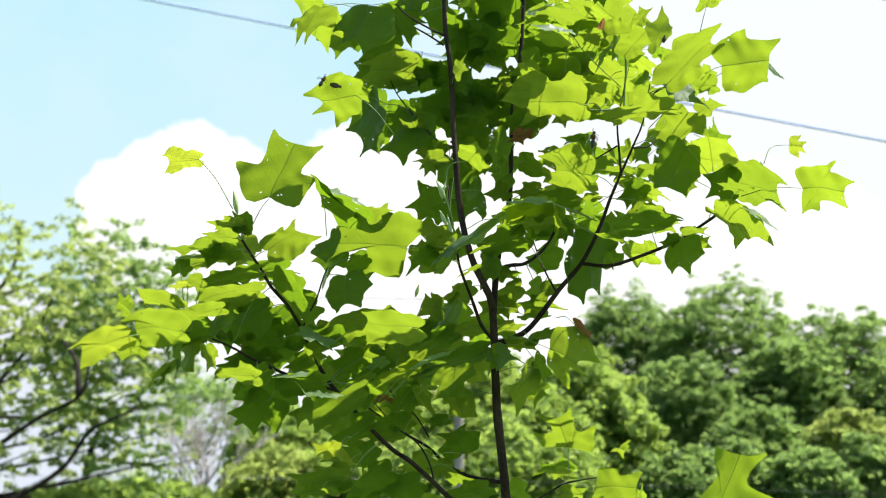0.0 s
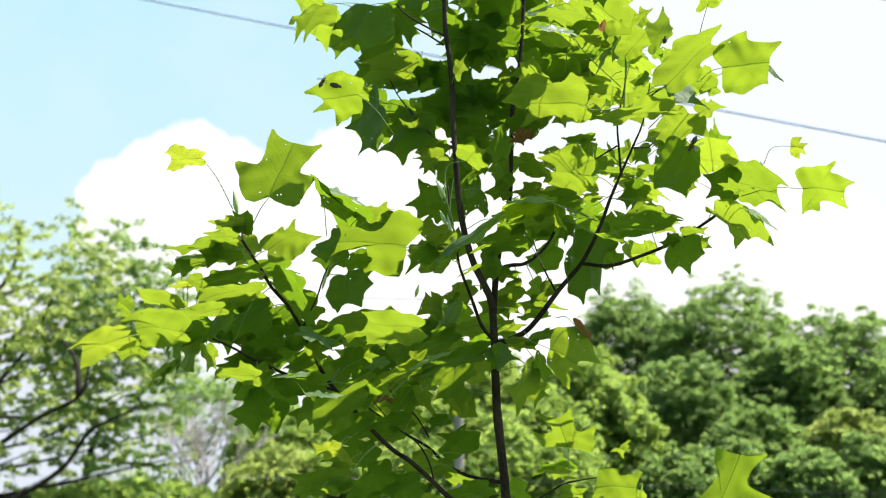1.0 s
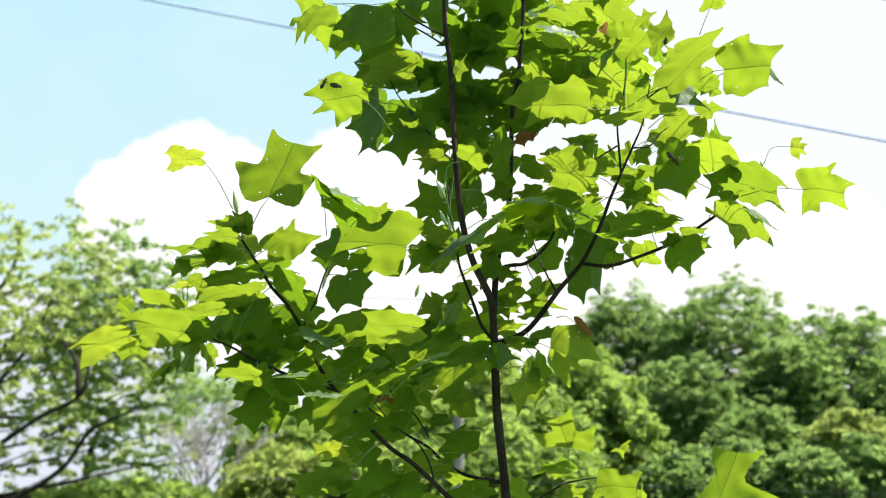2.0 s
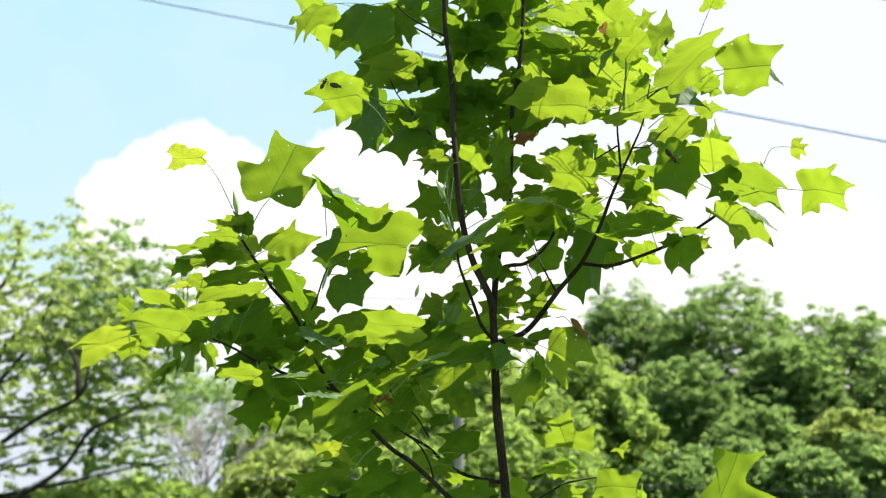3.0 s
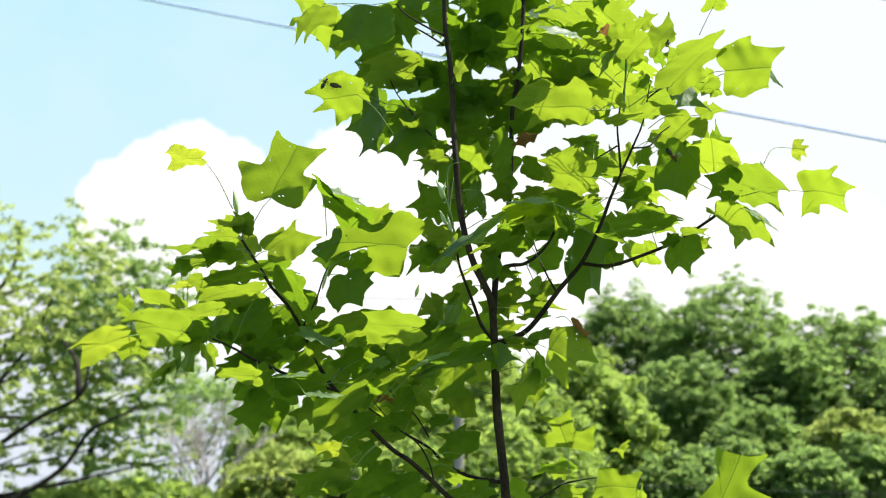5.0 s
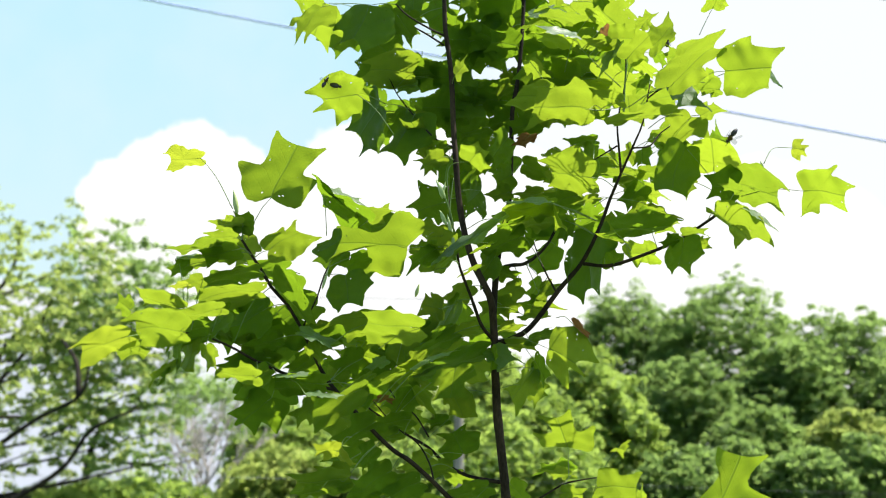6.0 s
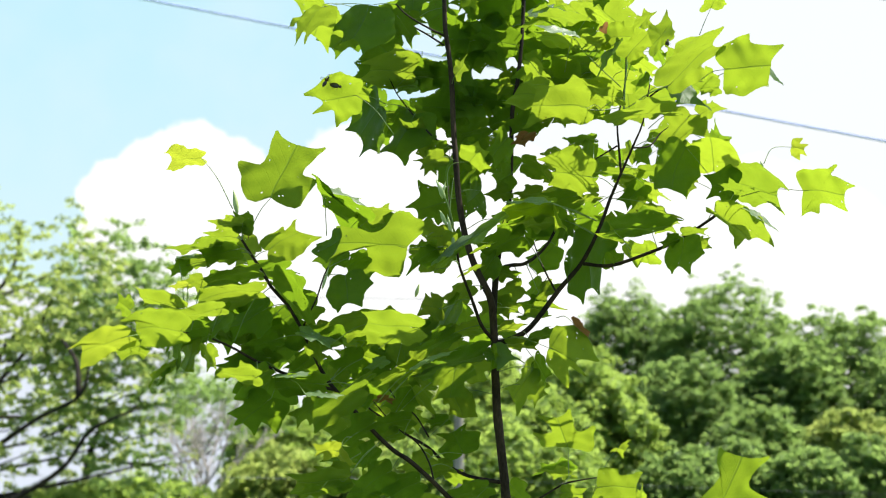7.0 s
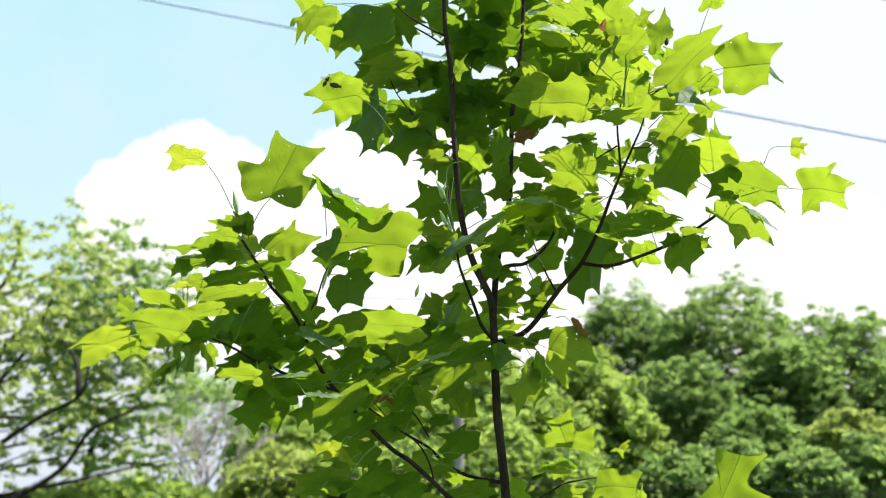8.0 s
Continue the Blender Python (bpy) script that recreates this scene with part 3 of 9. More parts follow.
limb("branch", 0.0042, 0.0018, (-0.022, 0.000, 1.602), (-0.087, 0.050, 1.616), (-0.136, 0.080, 1.642), (-0.175, 0.100, 1.679), (-0.223, 0.120, 1.708), (-0.262, 0.140, 1.737), (-0.307, 0.160, 1.767), (-0.328, 0.170, 1.799))
limb("branch", 0.0032, 0.0016, (-0.357, -0.200, 1.777), (-0.399, -0.240, 1.784), (-0.449, -0.280, 1.802), (-0.494, -0.310, 1.820), (-0.539, -0.330, 1.844), (-0.578, -0.350, 1.859), (-0.619, -0.360, 1.867), (-0.658, -0.370, 1.859))
limb("branch", 0.0020, 0.0012, (-0.419, -0.230, 1.893), (-0.408, -0.240, 1.917), (-0.391, -0.250, 1.949), (-0.378, -0.250, 1.992), (-0.370, -0.250, 2.012))
limb("branch", 0.0040, 0.0016, (-0.036, 0.000, 1.903), (-0.062, -0.040, 1.930), (-0.082, -0.070, 1.979), (-0.100, -0.090, 2.022), (-0.110, -0.100, 2.052), (-0.117, -0.110, 2.105), (-0.128, -0.120, 2.151), (-0.132, -0.120, 2.212))
limb("branch", 0.0024, 0.0016, (-0.140, 0.030, 2.609), (-0.180, 0.000, 2.618), (-0.222, -0.030, 2.633), (-0.249, -0.050, 2.652))
limb("branch", 0.0024, 0.0012, (-0.142, 0.030, 2.587), (-0.179, 0.080, 2.632), (-0.218, 0.120, 2.672), (-0.265, 0.160, 2.725))
limb("branch", 0.0024, 0.0012, (-0.119, 0.030, 2.342), (-0.161, 0.060, 2.373), (-0.207, 0.100, 2.436), (-0.248, 0.120, 2.496), (-0.269, 0.130, 2.541))
limb("branch", 0.0024, 0.0012, (0.013, 0.100, 2.354), (-0.009, 0.140, 2.405), (-0.041, 0.180, 2.453), (-0.060, 0.200, 2.488))
limb("branch", 0.0024, 0.0012, (-0.030, 0.000, 1.543), (0.026, -0.050, 1.554), (0.074, -0.100, 1.582), (0.101, -0.120, 1.597), (0.133, -0.140, 1.604), (0.166, -0.150, 1.609))
limb("branch", 0.0020, 0.0012, (-0.162, -0.100, 1.604), (-0.171, -0.080, 1.639), (-0.195, -0.050, 1.680), (-0.243, -0.020, 1.717), (-0.292, 0.000, 1.772))
limb("branch", 0.0020, 0.0012, (-0.173, 0.100, 1.700), (-0.205, 0.120, 1.751), (-0.243, 0.140, 1.781), (-0.263, 0.150, 1.810))
limb("branch", 0.0024, 0.0012, (0.097, -0.060, 1.996), (0.085, 0.000, 2.041), (0.072, 0.050, 2.089), (0.062, 0.080, 2.134))
limb("branch", 0.0020, 0.0010, (0.258, -0.130, 2.293), (0.296, -0.120, 2.301), (0.324, -0.100, 2.336), (0.362, -0.100, 2.362))
limb("branch", 0.0020, 0.0010, (0.227, -0.120, 2.301), (0.196, -0.100, 2.286), (0.168, -0.080, 2.273))
limb("branch", 0.0020, 0.0010, (0.289, -0.150, 2.396), (0.313, -0.150, 2.414), (0.335, -0.160, 2.421), (0.375, -0.170, 2.426))
limb("shoot", 0.0018, 0.0009, (-0.117, -0.110, 2.099), (-0.124, -0.120, 2.133), (-0.134, -0.130, 2.173), (-0.148, -0.130, 2.203), (-0.157, -0.130, 2.224))
limb("shoot", 0.0016, 0.0008, (-0.121, -0.120, 2.127), (-0.128, -0.130, 2.161), (-0.124, -0.130, 2.203), (-0.121, -0.130, 2.228))
limb("shoot", 0.0020, 0.0009, (0.241, -0.130, 2.371), (0.244, -0.140, 2.431), (0.250, -0.140, 2.481), (0.244, -0.140, 2.520))
limb("shoot", 0.0011, 0.0009, (0.237, -0.130, 2.428), (0.188, -0.150, 2.467), (0.152, -0.160, 2.502), (0.131, -0.160, 2.530))
limb("shoot", 0.0010, 0.0007, (0.238, -0.120, 2.387), (0.187, -0.140, 2.373), (0.144, -0.150, 2.377), (0.096, -0.160, 2.383))
limb("shoot", 0.0014, 0.0008, (0.335, -0.160, 2.421), (0.294, -0.150, 2.408), (0.259, -0.140, 2.386), (0.237, -0.130, 2.377))
# the outer leaves, posed and warped to fit the camera's view
# crown, upper west
leaf((-0.410, -0.090, 2.629), (-0.304, -0.064, 2.644), (-20, -17, 52), 0.088, -0.10, 0.43, mature, holes=6, lobes=((-0.35, -0.07), (-0.01, 0.00), (0.33, 0.08), (0.00, -0.16), (-0.19, 0.07), (-0.04, 0.06), (0.09, 0.07), (-0.09, -0.02), (0.02, 0.02)))
leaf((-0.308, -0.042, 2.652), (-0.249, -0.050, 2.652), (-104, 17, -19), 0.103, 0.60, 0.18, in_shade, holes=3, lobes=((-0.02, 0.18), (-0.03, 0.05), (0.13, -0.12), (0.04, -0.04), (-0.14, 0.02), (0.08, 0.24), (0.08, 0.07), (-0.01, 0.04), (0.02, 0.02)))
leaf((-0.250, 0.067, 2.675), (-0.210, 0.112, 2.664), (-50, -9, -60), 0.066, 0.10, 0.22, in_shade, holes=2, lobes=((-0.09, -0.01), (-0.01, 0.02), (0.08, 0.06), (0.04, -0.02), (0.02, -0.10), (-0.04, -0.00), (-0.12, 0.10), (-0.02, -0.00), (-0.03, 0.02)))
leaf((-0.215, 0.086, 2.542), (-0.256, 0.124, 2.514), (4, 18, 100), 0.106, 0.28, 0.28, mature, holes=14, lobes=((-0.12, 0.01), (-0.21, -0.05), (0.21, -0.00), (-0.06, -0.04), (-0.13, 0.04), (0.19, 0.13), (0.00, -0.06), (-0.03, 0.00), (0.00, -0.02)))
leaf((-0.321, -0.176, 2.393), (-0.246, -0.155, 2.315), (-7, 31, 93), 0.088, 0.18, 0.32, young, holes=3, lobes=((-0.03, -0.09), (-0.32, 0.10), (0.13, 0.15), (0.06, -0.14), (-0.15, -0.04), (0.00, -0.02), (0.11, 0.05), (-0.01, -0.02), (0.03, 0.01)))
leaf((-0.341, -0.051, 2.443), (-0.272, 0.034, 2.446), (-1, -37, -78), 0.039, 0.22, 0.22, young, holes=4, lobes=((-0.01, 0.12), (-0.00, -0.00), (0.01, -0.13), (-0.01, -0.09), (-0.02, -0.09), (-0.00, 0.00), (0.02, 0.09), (-0.00, 0.03), (0.00, 0.02)))
leaf((-0.290, 0.055, 2.453), (-0.223, 0.108, 2.460), (-87, 61, -60), 0.117, 0.12, 0.21, in_shade, holes=2, lobes=((0.06, 0.05), (0.02, 0.04), (-0.02, 0.05), (0.01, -0.09), (-0.07, -0.06), (0.04, 0.18), (0.11, 0.05), (0.02, 0.01), (0.03, 0.01)))
leaf((-0.208, 0.094, 2.444), (-0.207, 0.100, 2.436), (-103, 22, -41), 0.109, 0.44, 0.22, in_shade, holes=2, lobes=((0.08, 0.07), (0.01, -0.01), (-0.07, -0.10), (0.00, 0.01), (-0.01, 0.02), (-0.03, 0.16), (0.08, -0.04), (0.02, 0.02), (0.02, -0.01)))
leaf((-0.215, 0.255, 2.489), (-0.241, 0.148, 2.495), (9, 11, 84), 0.065, 0.17, 0.22, mature, lobes=((0.03, 0.03), (0.01, 0.01), (0.00, 0.00), (-0.01, -0.03), (-0.02, -0.07), (0.01, 0.00), (0.05, 0.09), (0.01, 0.01), (0.01, 0.02)))
leaf((-0.205, 0.143, 2.529), (-0.256, 0.124, 2.514), (-14, -48, 105), 0.050, 0.21, 0.19, sky_tinted, lobes=((-0.04, 0.07), (0.02, -0.01), (0.10, -0.10), (0.02, -0.04), (-0.05, 0.01), (-0.03, 0.01), (-0.02, 0.03), (-0.01, 0.02), (-0.00, 0.01)))
leaf((-0.159, 0.186, 2.571), (-0.251, 0.136, 2.537), (10, 28, 90), 0.084, 0.15, 0.21, in_shade, holes=2, lobes=((0.07, 0.05), (0.01, -0.00), (-0.04, -0.06), (0.01, 0.03), (-0.01, 0.02), (0.01, 0.00), (0.02, -0.01), (0.02, 0.01), (0.01, -0.00)))
leaf((-0.117, 0.159, 2.478), (-0.056, 0.196, 2.481), (4, 39, 99), 0.072, 0.23, 0.22, in_shade, holes=2, lobes=((-0.12, -0.02), (0.01, -0.02), (0.15, -0.03), (-0.01, 0.07), (-0.12, -0.01), (-0.03, -0.02), (0.05, -0.03), (-0.03, -0.00), (0.01, -0.01)))
leaf((-0.210, 0.077, 2.742), (-0.227, 0.128, 2.683), (-98, 0, -20), 0.059, 0.26, 0.26, in_shade, holes=2, lobes=((-0.07, 0.09), (0.01, 0.00), (0.10, -0.09), (0.00, -0.05), (-0.09, -0.04), (-0.02, 0.02), (0.05, 0.09), (-0.02, 0.02), (0.01, 0.02)))
leaf((-0.128, 0.179, 2.744), (-0.214, 0.135, 2.691), (-62, 47, 42), 0.075, 0.26, 0.21, in_shade, holes=2, lobes=((0.12, -0.08), (0.03, 0.03), (-0.04, 0.17), (-0.08, -0.08), (0.06, -0.12), (0.12, 0.17), (-0.03, 0.08), (0.03, -0.02), (-0.01, 0.02)))
leaf((-0.115, -0.041, 2.489), (-0.123, 0.030, 2.491), (74, -69, 140), 0.042, 0.21, 0.14, mature, lobes=((0.34, -0.05), (0.10, -0.05), (-0.08, -0.08), (0.04, 0.04), (-0.17, 0.23), (-0.08, 0.07), (-0.04, -0.05), (0.09, -0.01), (-0.01, -0.01)))
leaf((-0.111, 0.180, 2.551), (-0.060, 0.200, 2.488), (-67, -54, -66), 0.078, 0.11, 0.27, in_shade, holes=2, lobes=((-0.09, 0.00), (-0.01, -0.01), (0.07, -0.03), (0.04, 0.13), (-0.07, -0.09), (-0.04, -0.03), (-0.02, 0.01), (-0.02, 0.00), (-0.00, 0.00)))
leaf((0.007, 0.159, 2.671), (0.046, 0.108, 2.671), (16, 77, 78), 0.091, 0.27, 0.23, in_shade, holes=2, lobes=((-0.03, -0.08), (0.02, 0.00), (0.07, 0.09), (-0.06, -0.03), (-0.02, -0.02), (-0.00, -0.01), (0.00, -0.01), (-0.01, -0.02), (0.00, -0.00)))
leaf((-0.124, 0.138, 2.644), (-0.187, 0.088, 2.640), (34, -62, -77), 0.059, 0.29, 0.18, in_shade, holes=4, lobes=((0.14, 0.02), (-0.04, -0.00), (-0.25, -0.02), (0.11, 0.08), (0.11, -0.04), (-0.00, -0.03), (-0.12, -0.03), (0.03, 0.00), (-0.03, -0.01)))
leaf((-0.050, 0.147, 2.482), (-0.045, 0.184, 2.460), (83, 86, 159), 0.069, 0.30, 0.21, in_shade, holes=2, lobes=((0.07, -0.04), (0.00, -0.01), (-0.06, 0.02), (-0.11, 0.08), (0.13, -0.05), (0.02, -0.04), (-0.08, -0.03), (0.02, -0.01), (-0.02, -0.01)))
leaf((-0.046, 0.137, 2.766), (0.052, 0.116, 2.770), (-24, -18, 19), 0.045, 0.26, 0.22, young, lobes=((-0.20, -0.08), (0.01, -0.02), (0.23, 0.02), (0.06, -0.03), (-0.08, -0.09), (-0.06, 0.01), (-0.08, 0.12), (-0.05, -0.02), (-0.02, 0.03)))
# crown, upper east
leaf((0.054, -0.201, 2.562), (0.131, -0.160, 2.530), (1, 9, -78), 0.082, 0.34, 0.32, mature, lobes=((0.03, 0.05), (-0.06, -0.06), (-0.19, -0.20), (0.08, 0.07), (-0.02, 0.18), (0.43, 0.11), (0.07, -0.28), (0.01, 0.01), (0.02, -0.07)))
leaf((0.079, -0.164, 2.574), (0.131, -0.160, 2.530), (-17, -11, 78), 0.055, 0.19, 0.23, mature, lobes=((0.03, -0.15), (0.01, -0.02), (-0.00, 0.10), (-0.02, 0.01), (-0.05, -0.07), (0.02, -0.04), (0.10, -0.04), (0.01, -0.04), (0.03, -0.01)))
leaf((0.119, -0.261, 2.487), (0.152, -0.160, 2.502), (15, 4, 78), 0.069, 0.03, 0.20, young, lobes=((-0.06, 0.03), (0.04, 0.04), (0.16, 0.07), (-0.05, -0.12), (-0.17, -0.07), (0.21, 0.23), (0.09, 0.06), (-0.02, 0.01), (0.02, 0.02)))
leaf((0.042, -0.162, 2.477), (0.096, -0.160, 2.383), (-37, 9, -55), 0.047, 0.14, 0.23, mature, lobes=((0.02, 0.18), (-0.04, 0.02), (-0.13, -0.14), (0.01, -0.06), (0.15, -0.03), (-0.01, 0.02), (-0.17, 0.08), (0.01, 0.04), (-0.04, 0.02)))
leaf((0.102, -0.224, 2.363), (0.096, -0.160, 2.383), (11, 10, 109), 0.094, 0.17, 0.28, mature, holes=3, lobes=((0.17, -0.11), (-0.40, 0.13), (-0.07, -0.07), (-0.06, 0.12), (0.11, 0.03), (0.31, 0.11), (-0.16, -0.17), (0.04, -0.03), (-0.04, -0.04)))
leaf((0.141, -0.331, 2.313), (0.195, -0.136, 2.374), (12, 27, 94), 0.100, 0.44, 0.44, mature, holes=2, lobes=((0.00, -0.09), (-0.04, -0.04), (-0.07, -0.04), (-0.06, 0.09), (0.23, 0.05), (0.03, -0.02), (-0.17, -0.11), (0.09, 0.11), (-0.04, -0.03)))
leaf((0.204, 0.069, 2.554), (0.096, 0.089, 2.551), (4, 7, 88), 0.104, -0.00, 0.19, in_shade, holes=2, lobes=((0.21, -0.06), (0.03, -0.06), (-0.13, -0.09), (-0.13, 0.27), (0.09, -0.07), (0.05, -0.06), (0.02, -0.09), (0.05, -0.02), (0.01, -0.02)))
leaf((0.232, 0.010, 2.480), (0.244, -0.100, 2.475), (12, 5, 83), 0.058, 0.17, 0.22, mature, holes=2, lobes=((0.08, -0.06), (0.01, 0.00), (-0.05, 0.06), (-0.02, -0.02), (0.00, -0.10), (0.03, -0.02), (0.07, 0.05), (0.02, -0.01), (0.02, 0.01)))
leaf((0.221, -0.241, 2.361), (0.187, -0.140, 2.373), (25, 13, 74), 0.056, 0.24, 0.23, mature, holes=2, lobes=((-0.07, -0.11), (0.01, -0.01), (0.09, 0.09), (0.00, 0.00), (-0.08, -0.09), (-0.01, -0.03), (0.07, 0.03), (-0.02, -0.03), (0.02, 0.01)))
leaf((0.197, -0.241, 2.493), (0.166, -0.156, 2.488), (18, -31, -74), 0.060, 0.21, 0.16, young, holes=1, lobes=((-0.06, 0.09), (-0.03, -0.03), (-0.02, -0.16), (0.05, 0.13), (0.03, 0.01), (-0.03, -0.01), (-0.10, -0.03), (-0.02, 0.02), (0.10, -0.04)))
leaf((0.226, -0.291, 2.431), (0.239, -0.181, 2.431), (44, -18, -144), 0.053, 0.18, 0.21, young, lobes=((0.08, 0.01), (-0.04, -0.08), (-0.17, -0.21), (0.13, 0.25), (0.13, 0.01), (-0.00, -0.02), (-0.14, -0.07), (0.02, 0.00), (-0.04, -0.02)))
leaf((0.281, -0.152, 2.553), (0.244, -0.140, 2.520), (39, 0, -138), 0.039, 0.25, 0.15, young, holes=2, lobes=((0.06, -0.08), (0.05, -0.02), (0.06, 0.03), (0.06, -0.02), (0.10, -0.08), (-0.01, 0.00), (-0.12, 0.08), (0.01, -0.02), (-0.03, 0.02)))
leaf((0.294, -0.181, 2.496), (0.249, -0.140, 2.489), (46, -16, -118), 0.065, 0.22, -0.03, young, lobes=((0.10, -0.06), (-0.38, 0.22), (-0.04, -0.14), (0.11, 0.09), (0.12, -0.02), (0.01, -0.01), (-0.09, -0.00), (0.03, -0.01), (-0.02, -0.00)))
leaf((0.222, -0.245, 2.486), (0.181, -0.152, 2.474), (-83, -23, 102), 0.045, 0.24, 0.22, sky_tinted, lobes=((0.07, 0.08), (-0.02, -0.02), (-0.13, -0.12), (-0.02, -0.04), (0.09, 0.01), (0.02, 0.01), (-0.03, 0.00), (0.02, 0.02), (-0.01, 0.00)))
leaf((0.209, -0.233, 2.472), (0.188, -0.150, 2.467), (-60, -2, 111), 0.051, 0.27, 0.19, sky_tinted, lobes=((0.00, 0.00), (0.05, -0.05), (0.12, -0.12), (0.01, -0.00), (-0.10, 0.11), (-0.02, -0.01), (0.05, -0.13), (0.00, 0.00), (0.01, -0.03)))
leaf((0.172, -0.233, 2.553), (0.135, -0.160, 2.524), (-33, 3, -84), 0.033, 0.18, 0.23, young, lobes=((-0.09, 0.07), (-0.05, -0.04), (-0.03, -0.17), (0.02, -0.09), (0.07, -0.04), (-0.04, -0.02), (-0.16, -0.00), (-0.02, 0.02), (-0.04, -0.00)))
leaf((0.221, 0.053, 2.722), (0.117, 0.089, 2.718), (-45, -50, 9), 0.039, 0.23, 0.22, in_shade, holes=2, lobes=((-0.04, -0.03), (0.04, -0.02), (0.14, -0.02), (0.05, -0.04), (-0.03, -0.10), (-0.04, 0.02), (-0.06, 0.14), (-0.01, -0.01), (-0.02, 0.04)))
leaf((0.145, 0.004, 2.673), (0.069, 0.083, 2.672), (-17, 12, -49), 0.052, 0.29, 0.21, mature, holes=1, lobes=((0.10, 0.17), (0.01, -0.02), (-0.07, -0.21), (-0.04, -0.02), (-0.04, 0.16), (0.03, -0.00), (0.11, -0.17), (0.02, 0.04), (0.03, -0.04)))
leaf((0.115, -0.001, 2.700), (0.058, 0.092, 2.691), (-8, -12, -3), 0.045, 0.27, 0.22, mature, lobes=((0.04, -0.04), (0.03, -0.02), (0.04, -0.01), (0.02, 0.01), (0.00, 0.04), (-0.04, -0.00), (-0.10, -0.05), (0.01, -0.01), (-0.03, -0.01)))
leaf((0.175, -0.179, 2.504), (0.159, -0.158, 2.495), (15, 4, 88), 0.051, 0.21, 0.22, mature, lobes=((-0.05, -0.02), (0.01, 0.01), (0.07, 0.05), (0.00, -0.03), (-0.07, -0.12), (-0.00, -0.02), (0.07, 0.08), (-0.01, -0.01), (0.02, 0.02)))
leaf((0.198, -0.243, 2.483), (0.174, -0.154, 2.481), (11, 13, 81), 0.046, 0.20, 0.22, mature, holes=2, lobes=((0.02, -0.04), (0.01, -0.01), (0.01, 0.01), (-0.00, -0.02), (-0.02, -0.07), (0.01, -0.02), (0.04, 0.02), (0.01, -0.01), (0.01, 0.00)))
leaf((0.016, 0.147, 2.669), (0.046, 0.108, 2.671), (-41, 58, -17), 0.078, 0.25, 0.18, in_shade, holes=3, lobes=((-0.06, 0.01), (-0.01, -0.02), (0.05, -0.06), (-0.03, 0.09), (0.02, -0.00), (-0.01, -0.01), (-0.06, -0.03), (-0.02, 0.00), (-0.01, -0.01)))
leaf((0.049, 0.204, 2.733), (0.050, 0.114, 2.743), (-1, 43, 44), 0.066, 0.28, 0.21, in_shade, holes=6, lobes=((-0.05, -0.06), (0.01, -0.01), (0.09, 0.03), (0.01, 0.01), (-0.06, -0.00), (-0.03, -0.01), (-0.01, -0.03), (-0.01, -0.01), (-0.00, -0.01)))
leaf((0.013, 0.139, 2.510), (0.028, 0.100, 2.502), (-21, 61, 30), 0.062, 0.23, 0.21, in_shade, holes=2, lobes=((-0.03, -0.00), (0.02, 0.00), (0.09, 0.01), (-0.01, -0.00), (-0.11, -0.02), (-0.02, -0.01), (0.05, -0.01), (-0.01, -0.00), (0.01, -0.00)))
leaf((0.085, 0.013, 2.545), (0.034, 0.100, 2.550), (-38, 12, 60), 0.067, 0.20, 0.23, in_shade, holes=2, lobes=((0.03, -0.09), (0.00, -0.01), (-0.03, 0.06), (-0.01, 0.01), (0.01, -0.04), (0.01, -0.03), (0.01, -0.03), (0.01, -0.02), (0.00, -0.01)))
leaf((0.068, 0.022, 2.402), (0.016, 0.100, 2.393), (-7, 32, 65), 0.060, 0.23, 0.21, in_shade, holes=2, lobes=((-0.04, -0.06), (0.02, -0.01), (0.08, 0.04), (-0.00, -0.00), (-0.09, -0.04), (-0.01, -0.02), (0.05, -0.00), (-0.01, -0.01), (0.01, -0.00)))
leaf((0.015, 0.101, 2.517), (0.030, 0.100, 2.516), (-37, 24, 62), 0.044, 0.23, 0.22, mature, holes=2, lobes=((-0.08, -0.01), (0.00, -0.01), (0.08, -0.01), (0.01, -0.04), (-0.07, -0.09), (-0.02, -0.03), (0.03, 0.00), (-0.02, -0.00), (0.01, 0.00)))
leaf((0.247, -0.252, 2.439), (0.244, -0.142, 2.431), (-32, -8, -92), 0.050, 0.18, 0.23, young, lobes=((0.00, 0.04), (-0.03, -0.03), (-0.09, -0.10), (0.01, -0.07), (0.13, 0.14), (0.01, 0.02), (-0.10, -0.09), (0.00, 0.01), (-0.02, -0.02)))
leaf((0.304, -0.099, 2.457), (0.295, -0.150, 2.427), (-28, 18, 66), 0.038, 0.23, 0.21, in_shade, holes=2, lobes=((0.04, 0.02), (-0.01, -0.01), (-0.07, -0.05), (-0.01, -0.06), (0.05, -0.09), (0.01, -0.04), (-0.03, -0.00), (0.01, 0.00), (-0.01, -0.00)))
leaf((0.318, -0.104, 2.514), (0.250, -0.130, 2.504), (-48, 2, -74), 0.036, 0.25, 0.20, in_shade, holes=2, lobes=((-0.02, 0.01), (0.03, -0.01), (0.10, -0.04), (-0.01, -0.09), (-0.12, -0.18), (0.00, -0.02), (0.13, 0.12), (-0.00, 0.00), (0.03, 0.03)))
leaf((0.355, -0.170, 2.480), (0.359, -0.166, 2.424), (27, 39, 54), 0.038, 0.21, 0.22, mature, lobes=((-0.13, 0.03), (0.03, -0.01), (0.21, -0.06), (0.06, -0.05), (-0.06, -0.06), (-0.06, 0.04), (-0.08, 0.16), (-0.03, 0.01), (-0.02, 0.04)))
